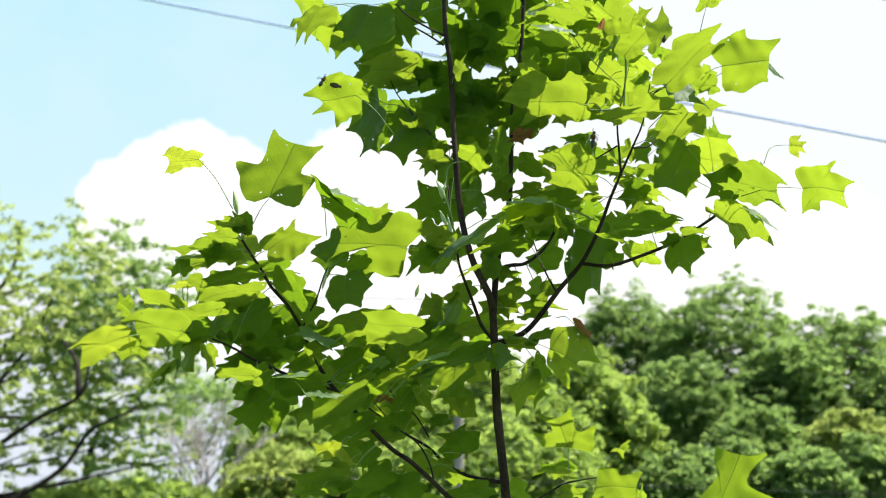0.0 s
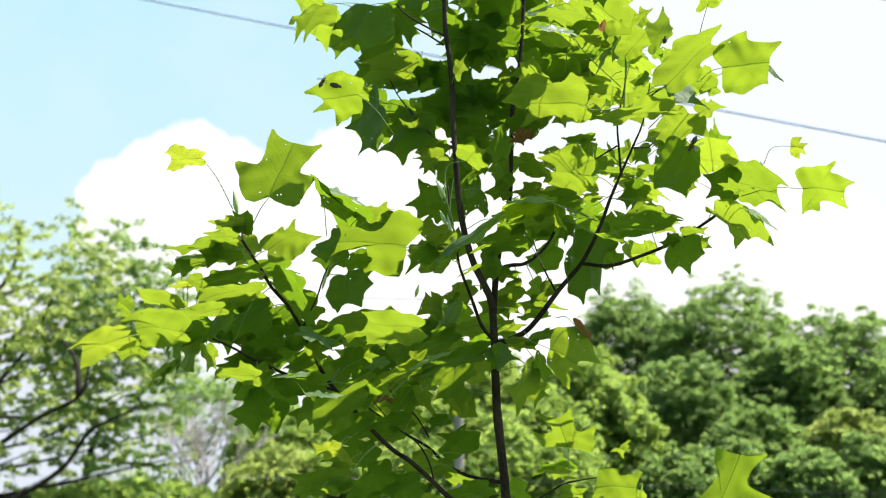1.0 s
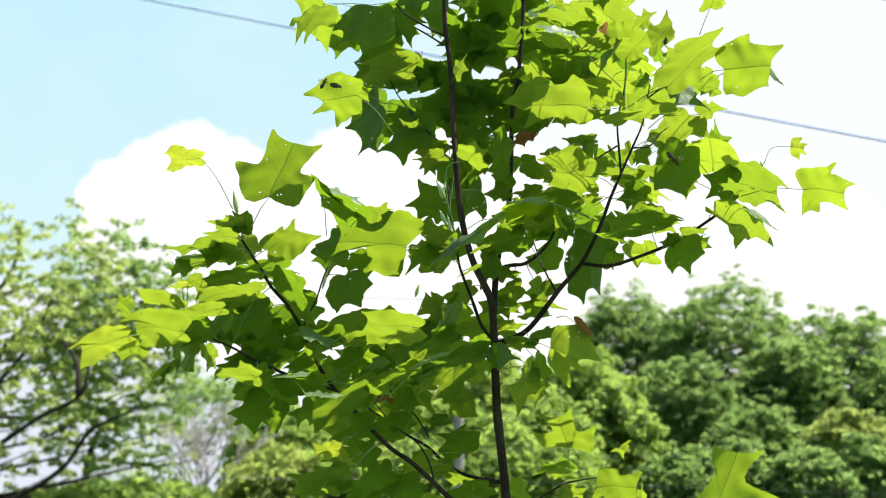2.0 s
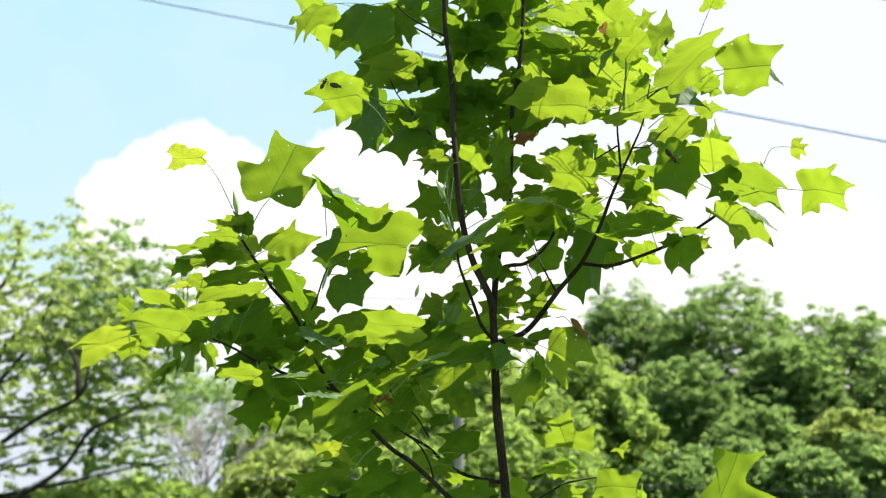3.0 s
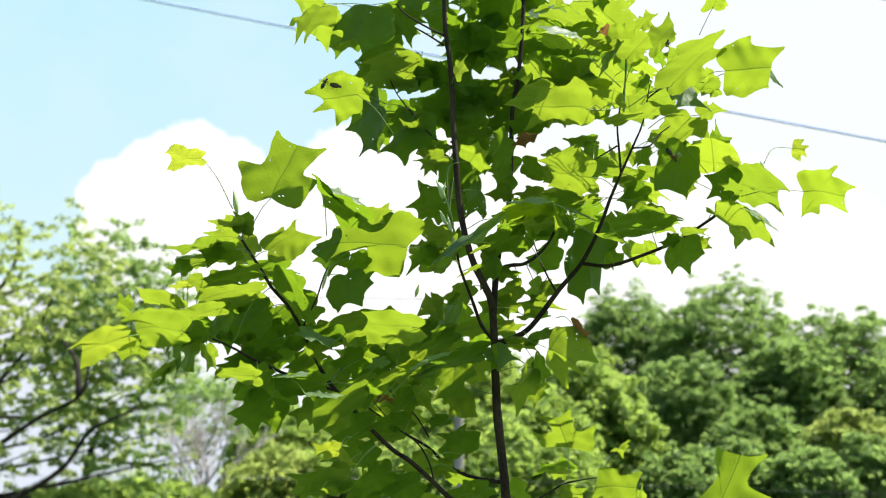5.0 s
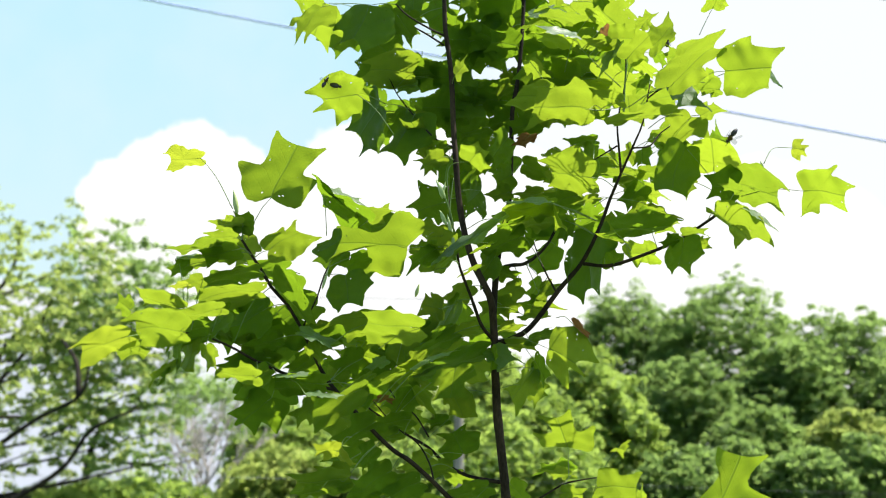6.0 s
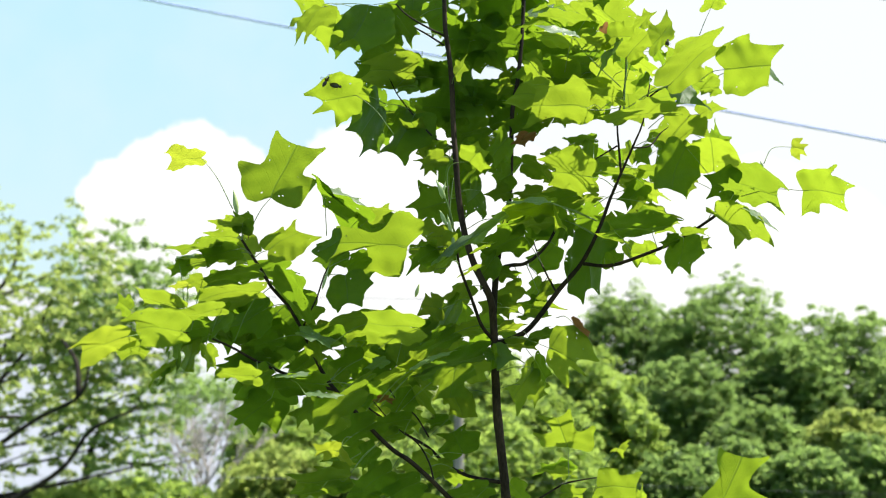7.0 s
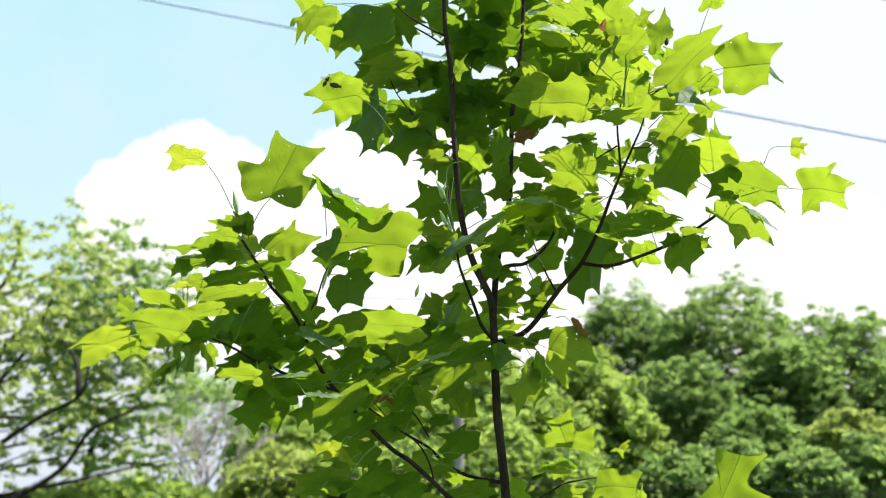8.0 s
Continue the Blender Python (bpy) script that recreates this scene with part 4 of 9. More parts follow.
leaf((0.301, -0.326, 2.359), (0.271, -0.142, 2.379), (39, 6, -123), 0.120, 0.15, 0.35, young, lobes=((-0.06, 0.01), (-0.01, -0.04), (0.03, -0.11), (0.04, -0.02), (-0.07, 0.15), (0.60, 0.17), (0.01, -0.18), (-0.01, 0.00), (0.02, 0.02)))
leaf((0.415, -0.320, 2.394), (0.391, -0.205, 2.417), (11, -46, -92), 0.094, 0.21, 0.15, young, holes=4, lobes=((0.05, 0.04), (-0.12, 0.16), (-0.03, -0.15), (0.02, 0.03), (-0.01, 0.06), (0.10, -0.03), (0.02, -0.00), (-0.06, 0.15), (-0.03, -0.10)))
leaf((0.343, -0.207, 2.402), (0.351, -0.164, 2.423), (-55, 12, -157), 0.061, 0.10, 0.21, sky_tinted, lobes=((0.24, 0.04), (-0.01, 0.04), (-0.27, 0.07), (-0.02, -0.01), (0.21, -0.18), (0.04, 0.00), (-0.09, 0.18), (0.06, 0.01), (-0.02, 0.04)))
leaf((0.415, -0.258, 2.379), (0.375, -0.170, 2.426), (11, 26, 67), 0.041, 0.29, 0.22, mature, holes=2, lobes=((-0.11, -0.14), (-0.01, -0.02), (0.08, 0.09), (0.05, -0.03), (0.04, -0.15), (-0.01, -0.03), (-0.07, 0.07), (-0.03, -0.04), (-0.02, 0.02)))
leaf((0.401, -0.207, 2.429), (0.375, -0.170, 2.426), (-49, -23, -95), 0.035, 0.25, 0.22, young, lobes=((0.17, -0.02), (0.01, -0.07), (-0.15, -0.15), (-0.01, -0.05), (0.14, 0.01), (0.03, 0.01), (-0.06, 0.01), (0.04, -0.01), (-0.01, 0.00)))
leaf((0.312, -0.296, 2.316), (0.282, -0.190, 2.317), (3, -8, 71), 0.121, 0.24, 0.27, mature, lobes=((-0.09, -0.05), (0.01, -0.01), (0.12, 0.01), (-0.10, 0.12), (0.05, -0.09), (0.03, -0.03), (0.04, 0.02), (-0.02, -0.01), (0.01, 0.01)))
leaf((0.400, -0.141, 2.362), (0.362, -0.100, 2.362), (19, -21, -125), 0.044, 0.24, 0.22, mature, lobes=((0.05, -0.11), (0.01, 0.01), (-0.01, 0.12), (0.01, 0.07), (0.02, -0.28), (-0.00, -0.04), (-0.03, 0.17), (0.01, -0.03), (-0.01, 0.04)))
leaf((0.373, -0.178, 2.347), (0.354, -0.100, 2.357), (-27, 12, 24), 0.073, 0.09, 0.20, mature, holes=2, lobes=((0.11, -0.04), (0.08, -0.02), (0.08, -0.01), (-0.08, 0.16), (-0.14, -0.10), (0.03, -0.04), (0.21, -0.01), (0.03, -0.01), (0.05, -0.00)))
leaf((0.410, -0.200, 2.222), (0.443, -0.180, 2.172), (40, -12, 158), 0.080, 0.09, 0.35, young, holes=1, lobes=((0.02, -0.10), (-0.18, 0.15), (0.00, -0.02), (0.02, 0.22), (0.00, -0.16), (0.15, 0.12), (-0.08, -0.04), (0.00, -0.02), (-0.02, -0.01)))
leaf((0.472, 0.056, 2.343), (0.409, -0.033, 2.354), (58, -56, 138), 0.060, 0.29, 0.20, in_shade, holes=2, lobes=((0.08, 0.02), (-0.01, 0.04), (-0.11, 0.07), (-0.02, -0.13), (0.13, -0.01), (0.01, 0.01), (-0.11, 0.03), (0.02, 0.00), (-0.03, 0.01)))
leaf((0.338, -0.271, 2.252), (0.410, -0.210, 2.194), (-61, 5, 37), 0.088, 0.07, 0.26, in_shade, holes=2, lobes=((0.09, -0.04), (-0.22, 0.20), (0.01, -0.01), (-0.12, 0.04), (0.08, -0.10), (0.20, 0.09), (-0.05, 0.03), (0.02, -0.01), (-0.01, 0.01)))
leaf((0.366, -0.120, 2.229), (0.440, -0.176, 2.170), (-76, -18, -61), 0.038, 0.25, 0.26, mature, lobes=((0.05, -0.01), (-0.00, -0.02), (-0.05, -0.03), (-0.02, -0.10), (0.01, -0.21), (0.01, -0.01), (0.03, 0.19), (0.01, -0.00), (0.01, 0.05)))
# crown, middle
leaf((0.163, -0.177, 2.216), (0.220, -0.114, 2.210), (21, 35, 76), 0.091, 0.32, 0.24, mature, holes=2, lobes=((-0.08, -0.14), (-0.21, 0.12), (0.13, 0.12), (-0.06, -0.13), (-0.02, -0.03), (0.16, 0.14), (-0.05, -0.03), (-0.02, -0.03), (-0.01, -0.01)))
leaf((0.180, -0.001, 2.278), (0.168, -0.080, 2.273), (76, -32, 124), 0.066, 0.07, 0.25, in_shade, holes=2, lobes=((0.16, 0.00), (0.04, -0.00), (-0.07, -0.01), (-0.03, 0.11), (0.00, -0.15), (0.04, -0.02), (0.09, 0.09), (0.04, 0.00), (0.02, 0.02)))
leaf((0.192, -0.036, 2.341), (0.179, -0.088, 2.278), (-1, 6, 77), 0.058, 0.16, 0.21, in_shade, holes=6, lobes=((0.17, -0.02), (-0.00, -0.00), (-0.17, 0.02), (-0.03, -0.01), (0.09, -0.05), (0.04, -0.01), (0.01, 0.02), (0.04, -0.01), (0.00, 0.00)))
leaf((0.037, 0.018, 2.301), (0.012, 0.098, 2.296), (-25, -27, -86), 0.055, 0.12, 0.21, in_shade, holes=2, lobes=((-0.04, -0.04), (-0.20, 0.04), (0.08, 0.03), (0.03, -0.03), (0.01, -0.03), (-0.04, -0.01), (-0.11, 0.01), (-0.01, -0.01), (-0.03, 0.00)))
leaf((0.282, -0.045, 2.256), (0.239, -0.122, 2.254), (9, 1, 100), 0.077, 0.13, 0.23, mature, lobes=((0.05, 0.11), (0.06, -0.01), (0.09, -0.12), (-0.02, -0.02), (-0.14, 0.07), (-0.02, 0.03), (0.10, 0.02), (0.01, 0.03), (0.02, 0.00)))
leaf((0.274, -0.018, 2.323), (0.313, -0.108, 2.322), (-48, 76, -32), 0.040, 0.20, 0.24, mature, lobes=((0.09, 0.13), (0.08, -0.00), (0.12, -0.14), (-0.04, -0.02), (-0.21, 0.08), (-0.06, 0.05), (0.06, 0.04), (0.02, 0.03), (0.01, 0.01)))
leaf((0.305, 0.045, 2.342), (0.319, -0.064, 2.337), (-101, -13, -44), 0.044, 0.28, 0.21, in_shade, holes=2, lobes=((0.02, 0.21), (0.02, -0.03), (0.02, -0.27), (-0.05, -0.12), (0.10, 0.25), (-0.00, 0.09), (-0.11, -0.02), (0.01, 0.05), (-0.03, -0.00)))
leaf((0.239, -0.019, 2.298), (0.190, -0.096, 2.283), (41, 51, 45), 0.047, 0.25, 0.22, mature, holes=8, lobes=((-0.07, -0.06), (0.04, -0.03), (0.17, 0.00), (0.02, -0.00), (-0.13, -0.01), (-0.05, -0.00), (0.00, 0.00), (-0.02, -0.02), (0.00, 0.00)))
leaf((0.278, -0.080, 2.254), (0.239, -0.122, 2.254), (7, -24, -88), 0.043, 0.16, 0.23, mature, lobes=((0.01, 0.07), (-0.05, -0.01), (-0.14, -0.08), (0.02, -0.04), (0.19, -0.03), (-0.01, -0.01), (-0.23, -0.00), (0.00, 0.02), (-0.06, -0.00)))
leaf((0.298, -0.025, 2.239), (0.236, -0.116, 2.241), (-35, 18, 51), 0.059, 0.21, 0.22, in_shade, holes=2, lobes=((-0.01, 0.01), (0.01, -0.01), (0.04, -0.03), (-0.02, 0.01), (-0.02, -0.02), (0.00, -0.01), (0.03, 0.01), (-0.00, 0.00), (0.01, 0.00)))
leaf((0.301, 0.080, 2.261), (0.204, 0.119, 2.229), (-32, -25, -87), 0.052, 0.12, 0.23, young, holes=2, lobes=((-0.13, 0.01), (-0.02, -0.02), (0.08, -0.07), (0.04, -0.02), (0.03, 0.03), (-0.04, -0.00), (-0.12, -0.04), (-0.03, 0.00), (-0.03, -0.01)))
leaf((0.293, -0.058, 2.190), (0.210, -0.110, 2.188), (-36, 17, 53), 0.045, 0.25, 0.25, mature, lobes=((-0.14, -0.04), (0.00, -0.02), (0.14, 0.00), (0.04, -0.03), (-0.04, -0.09), (-0.01, -0.02), (0.01, 0.05), (-0.03, -0.01), (0.00, 0.01)))
leaf((0.186, -0.101, 2.193), (0.210, -0.110, 2.188), (-8, 1, 62), 0.046, 0.21, 0.22, mature, holes=4, lobes=((-0.03, -0.09), (0.01, -0.00), (0.05, 0.08), (0.01, -0.03), (-0.02, -0.15), (0.01, -0.02), (0.06, 0.10), (-0.01, -0.02), (0.01, 0.03)))
leaf((0.149, -0.034, 2.215), (0.168, -0.080, 2.273), (-9, 26, 66), 0.068, 0.16, 0.23, in_shade, holes=6, lobes=((0.11, 0.02), (0.02, -0.02), (-0.07, -0.07), (-0.09, 0.07), (0.12, 0.01), (0.03, -0.01), (-0.03, -0.04), (0.03, 0.01), (-0.01, -0.01)))
leaf((0.084, -0.150, 2.165), (0.182, -0.106, 2.140), (-3, 10, 84), 0.092, -0.00, 0.21, mature, holes=2, lobes=((0.18, -0.01), (0.06, -0.05), (-0.03, -0.11), (-0.12, 0.18), (0.01, -0.01), (0.03, -0.03), (0.06, -0.08), (0.04, -0.00), (0.02, -0.02)))
leaf((0.079, -0.135, 2.174), (0.179, -0.105, 2.141), (-57, 18, -78), 0.062, 0.10, 0.23, young, holes=2, lobes=((-0.03, 0.06), (-0.06, 0.01), (-0.12, -0.03), (0.06, -0.04), (0.28, -0.06), (-0.03, 0.01), (-0.37, 0.08), (-0.01, 0.02), (-0.09, 0.02)))
leaf((-0.088, -0.129, 2.264), (-0.129, -0.122, 2.138), (28, -36, -163), 0.052, 0.15, 0.24, young, holes=1, lobes=((-0.09, -0.03), (0.02, -0.02), (0.15, -0.03), (0.01, 0.04), (-0.14, 0.02), (0.05, 0.03), (-0.02, -0.08), (-0.15, 0.02), (-0.00, -0.02)), bow=(-0.132, -0.126, 2.248))
leaf((-0.128, 0.062, 2.329), (-0.127, 0.036, 2.348), (-66, -4, 56), 0.060, 0.25, 0.26, in_shade, holes=2, lobes=((-0.11, 0.14), (0.01, 0.02), (0.13, -0.10), (0.04, -0.06), (-0.02, -0.04), (-0.02, 0.03), (-0.04, 0.13), (-0.03, 0.04), (-0.01, 0.03)))
leaf((-0.146, 0.052, 2.220), (-0.108, 0.020, 2.224), (-9, 45, 51), 0.071, 0.24, 0.22, in_shade, holes=2, lobes=((-0.22, -0.04), (-0.01, 0.01), (0.20, 0.06), (-0.02, -0.06), (-0.09, -0.06), (-0.04, 0.01), (-0.01, 0.07), (-0.05, -0.01), (-0.00, 0.02)))
leaf((-0.133, 0.025, 2.345), (-0.127, 0.036, 2.348), (-16, 10, 66), 0.044, 0.25, 0.20, in_shade, holes=2, lobes=((-0.14, -0.02), (-0.00, -0.01), (0.13, -0.02), (0.02, -0.05), (-0.08, -0.12), (-0.02, -0.01), (0.02, 0.08), (-0.04, -0.00), (0.01, 0.02)))
leaf((-0.141, -0.002, 2.312), (-0.114, 0.022, 2.308), (-17, 19, 68), 0.055, 0.20, 0.24, mature, holes=2, lobes=((0.07, 0.02), (-0.01, 0.01), (-0.10, -0.00), (-0.07, -0.07), (0.20, -0.00), (0.03, 0.01), (-0.11, 0.03), (0.02, 0.01), (-0.03, 0.01)))
leaf((-0.059, 0.009, 2.236), (-0.109, 0.020, 2.237), (-34, 76, -12), 0.072, 0.22, 0.21, in_shade, holes=5, lobes=((0.07, 0.11), (0.02, 0.01), (-0.02, -0.09), (-0.03, -0.01), (-0.05, 0.06), (0.02, 0.00), (0.10, -0.06), (0.02, 0.03), (0.02, -0.01)))
leaf((0.004, 0.017, 2.236), (0.006, 0.088, 2.223), (-6, 27, 63), 0.044, 0.29, 0.22, mature, holes=2, lobes=((-0.18, -0.18), (-0.01, -0.02), (0.15, 0.12), (0.05, -0.02), (-0.03, -0.18), (-0.03, -0.04), (-0.04, 0.09), (-0.04, -0.05), (-0.01, 0.02)))
leaf((0.009, 0.010, 2.275), (0.010, 0.094, 2.265), (-31, 71, 7), 0.049, 0.24, 0.22, in_shade, holes=3, lobes=((0.02, 0.02), (0.02, 0.00), (0.03, -0.01), (-0.01, -0.00), (-0.06, 0.01), (-0.03, -0.01), (-0.02, -0.03), (0.00, 0.01), (-0.00, -0.01)))
leaf((-0.041, 0.100, 2.413), (-0.005, 0.132, 2.395), (-12, 19, 81), 0.064, 0.20, 0.21, in_shade, holes=2, lobes=((0.07, 0.01), (0.00, -0.01), (-0.06, -0.03), (-0.01, -0.01), (0.03, 0.01), (0.01, -0.00), (-0.01, -0.02), (0.02, 0.00), (-0.00, -0.01)))
leaf((0.003, 0.028, 2.367), (0.015, 0.100, 2.365), (-81, 57, -46), 0.067, 0.19, 0.22, in_shade, holes=2, lobes=((-0.00, 0.03), (0.01, 0.01), (0.02, -0.00), (-0.01, -0.02), (-0.04, -0.04), (-0.01, 0.00), (0.03, 0.05), (-0.00, 0.01), (0.01, 0.01)))
leaf((0.018, 0.121, 2.444), (0.018, 0.100, 2.447), (-16, 26, 63), 0.059, 0.24, 0.21, in_shade, holes=2, lobes=((-0.02, -0.05), (0.01, -0.02), (0.04, 0.00), (-0.00, -0.00), (-0.04, -0.00), (-0.01, -0.02), (0.02, -0.04), (-0.01, -0.01), (0.00, -0.01)))
leaf((0.050, -0.014, 2.362), (0.016, 0.090, 2.355), (-22, -6, 38), 0.043, 0.18, 0.21, dry, holes=2, lobes=((0.12, 0.07), (0.03, -0.01), (-0.05, -0.09), (0.01, -0.06), (0.06, -0.05), (0.03, 0.03), (0.00, 0.12), (0.03, 0.02), (0.00, 0.03)))
leaf((0.081, 0.035, 2.241), (0.008, 0.090, 2.235), (-2, 8, 67), 0.057, 0.22, 0.22, mature, holes=2, lobes=((-0.08, -0.02), (0.01, -0.00), (0.10, 0.02), (0.00, -0.02), (-0.09, -0.07), (-0.01, -0.01), (0.06, 0.06), (-0.02, -0.01), (0.02, 0.01)))
leaf((-0.297, -0.178, 2.125), (-0.349, -0.230, 2.044), (32, 12, 97), 0.110, -0.08, 0.03, in_shade, holes=8, lobes=((0.20, -0.07), (0.16, 0.25), (-0.29, 0.03), (0.03, 0.01), (0.09, -0.17), (0.18, 0.14), (-0.03, 0.09), (0.05, -0.02), (-0.01, 0.02)))
leaf((-0.315, -0.147, 2.136), (-0.350, -0.214, 2.056), (23, -6, -102), 0.067, 0.03, 0.25, mature, holes=2, lobes=((-0.12, 0.09), (-0.02, 0.03), (0.08, -0.02), (0.02, -0.04), (-0.02, -0.08), (-0.07, 0.01), (-0.16, 0.11), (-0.03, 0.02), (-0.04, 0.03)))
leaf((-0.622, -0.275, 2.228), (-0.556, -0.279, 2.124), (-1, 12, 98), 0.063, 0.25, 0.25, yellowing, lobes=((0.21, -0.07), (-0.60, 0.18), (-0.03, -0.01), (-0.02, -0.06), (0.12, -0.02), (0.41, 0.25), (-0.19, -0.08), (0.05, -0.02), (-0.05, -0.02)))
leaf((-0.484, -0.268, 2.149), (-0.513, -0.296, 2.088), (53, -3, -141), 0.120, 0.21, 0.27, mature, holes=6, lobes=((0.05, 0.02), (-0.00, -0.07), (-0.04, -0.04), (0.01, 0.06), (-0.02, 0.01), (-0.03, -0.08), (0.06, 0.01), (-0.10, 0.03), (-0.07, -0.02)))
# west bough
leaf((-0.558, -0.217, 2.079), (-0.539, -0.260, 2.066), (6, 16, 98), 0.052, 0.32, 0.22, mature, holes=3, lobes=((-0.23, -0.10), (-0.03, -0.00), (0.16, 0.09), (0.03, -0.02), (-0.10, -0.13), (-0.03, -0.03), (0.01, 0.05), (-0.06, -0.02), (0.00, 0.01)))
leaf((-0.527, -0.327, 2.083), (-0.539, -0.260, 2.066), (2, 8, 86), 0.054, 0.22, 0.22, mature, holes=2, lobes=((-0.04, -0.05), (0.01, -0.01), (0.06, 0.04), (-0.00, -0.01), (-0.06, -0.06), (-0.00, -0.01), (0.06, 0.02), (-0.01, -0.01), (0.01, 0.01)))
leaf((-0.532, -0.304, 2.070), (-0.539, -0.260, 2.066), (62, -14, 159), 0.042, 0.29, 0.23, in_shade, holes=7, lobes=((0.08, 0.10), (-0.24, 0.22), (0.02, -0.01), (0.01, -0.08), (-0.03, -0.13), (-0.02, 0.01), (-0.01, 0.15), (0.02, 0.02), (-0.00, 0.04)))
leaf((-0.562, -0.361, 2.032), (-0.519, -0.260, 2.035), (-2, 1, 89), 0.078, 0.22, 0.24, mature, holes=4, lobes=((-0.00, -0.09), (-0.01, -0.00), (-0.02, 0.08), (-0.03, 0.04), (0.05, -0.09), (0.03, -0.02), (0.03, 0.03), (-0.00, -0.02), (0.01, 0.01)))
leaf((-0.535, -0.345, 2.028), (-0.519, -0.260, 2.035), (-9, 19, 80), 0.061, 0.10, 0.23, in_shade, holes=2, lobes=((0.13, 0.01), (0.03, -0.01), (-0.05, -0.03), (-0.08, 0.04), (0.07, -0.03), (0.04, -0.01), (0.02, 0.00), (0.03, 0.00), (0.01, 0.00)))
leaf((-0.592, -0.291, 2.021), (-0.523, -0.260, 2.041), (-10, 13, 101), 0.055, 0.15, 0.22, mature, lobes=((0.15, 0.10), (0.02, 0.01), (-0.09, -0.06), (-0.02, -0.04), (0.04, -0.04), (0.03, 0.02), (0.03, 0.09), (0.04, 0.03), (0.01, 0.02)))
leaf((-0.625, -0.327, 2.003), (-0.535, -0.270, 2.030), (-22, 24, 86), 0.040, 0.22, 0.21, in_shade, holes=4, lobes=((-0.04, 0.07), (0.01, -0.01), (0.08, -0.09), (-0.00, -0.05), (-0.08, -0.04), (-0.02, -0.00), (0.04, 0.03), (-0.01, 0.02), (0.01, 0.01)))
leaf((-0.501, -0.295, 1.998), (-0.496, -0.250, 2.000), (-7, 5, 92), 0.084, 0.05, 0.21, in_shade, holes=2, lobes=((0.07, -0.02), (0.05, -0.00), (0.05, 0.02), (-0.03, 0.01), (-0.13, -0.00), (-0.00, -0.01), (0.13, -0.03), (0.02, -0.01), (0.03, -0.01)))
leaf((-0.579, -0.428, 1.955), (-0.609, -0.363, 1.872), (-14, 27, 77), 0.034, 0.15, 0.23, mature, lobes=((0.07, 0.03), (0.05, -0.00), (0.07, -0.04), (-0.01, -0.07), (-0.10, -0.13), (0.02, -0.00), (0.14, 0.13), (0.02, 0.01), (0.04, 0.03)))
leaf((-0.484, -0.366, 1.946), (-0.534, -0.333, 1.854), (-5, 8, 101), 0.105, 0.01, 0.20, mature, holes=2, lobes=((0.27, 0.04), (0.02, -0.01), (-0.22, -0.08), (0.02, 0.10), (0.05, -0.02), (0.03, -0.00), (0.02, 0.02), (0.07, 0.01), (0.00, 0.00)))
leaf((-0.532, -0.482, 1.892), (-0.567, -0.381, 1.867), (-8, 10, 89), 0.073, 0.18, 0.22, mature, lobes=((0.28, 0.02), (-0.04, -0.01), (-0.38, -0.05), (-0.03, 0.09), (0.33, -0.06), (0.07, -0.01), (-0.16, 0.03), (0.07, 0.00), (-0.04, 0.01)))
leaf((-0.619, -0.430, 1.900), (-0.627, -0.362, 1.865), (23, 15, 107), 0.068, 0.37, 0.29, mature, holes=2, lobes=((0.03, -0.25), (-0.15, 0.12), (-0.13, 0.15), (-0.01, 0.08), (0.24, -0.19), (0.05, -0.07), (-0.11, 0.02), (0.01, -0.06), (-0.03, 0.01)))
leaf((-0.715, -0.399, 1.904), (-0.658, -0.370, 1.859), (62, 51, 117), 0.036, 0.23, 0.21, young, holes=2, lobes=((0.01, -0.05), (0.03, -0.04), (0.05, -0.04), (0.03, -0.04), (0.03, -0.05), (0.00, 0.02), (-0.02, 0.11), (0.00, -0.01), (-0.01, 0.03)))
leaf((-0.580, -0.560, 1.842), (-0.614, -0.455, 1.853), (8, 25, 99), 0.079, 0.17, 0.23, mature, holes=14, lobes=((0.00, -0.18), (-0.38, 0.08), (0.13, 0.14), (-0.13, 0.04), (-0.00, -0.20), (0.33, 0.27), (-0.02, -0.00), (0.00, -0.04), (-0.01, -0.00)))
leaf((-0.672, -0.572, 1.831), (-0.664, -0.464, 1.846), (-16, 15, 94), 0.080, 0.11, 0.25, yellowing, lobes=((0.03, -0.09), (-0.21, 0.08), (0.07, 0.04), (-0.27, -0.05), (0.17, -0.01), (0.35, 0.22), (-0.17, -0.10), (0.01, -0.02), (-0.04, -0.02)))
leaf((-0.599, -0.460, 1.940), (-0.617, -0.372, 1.876), (-8, 7, 83), 0.029, 0.23, 0.22, yellowing, lobes=((0.04, -0.05), (0.01, -0.03), (-0.01, -0.03), (0.05, -0.08), (0.13, -0.16), (0.03, -0.02), (-0.05, 0.12), (0.01, -0.01), (-0.01, 0.03)))
leaf((-0.661, -0.528, 1.821), (-0.659, -0.421, 1.847), (-9, 27, 63), 0.043, 0.19, 0.21, mature, lobes=((0.21, 0.06), (0.06, -0.04), (-0.05, -0.16), (-0.04, 0.14), (0.01, 0.05), (0.03, -0.02), (0.07, -0.09), (0.05, 0.01), (0.02, -0.02)))
leaf((-0.688, -0.423, 1.846), (-0.658, -0.370, 1.859), (13, 15, 94), 0.052, 0.25, 0.22, mature, holes=2, lobes=((-0.01, -0.11), (-0.01, -0.00), (-0.03, 0.09), (0.01, -0.00), (0.05, -0.10), (0.02, -0.02), (-0.01, 0.05), (-0.00, -0.03), (-0.00, 0.01)))
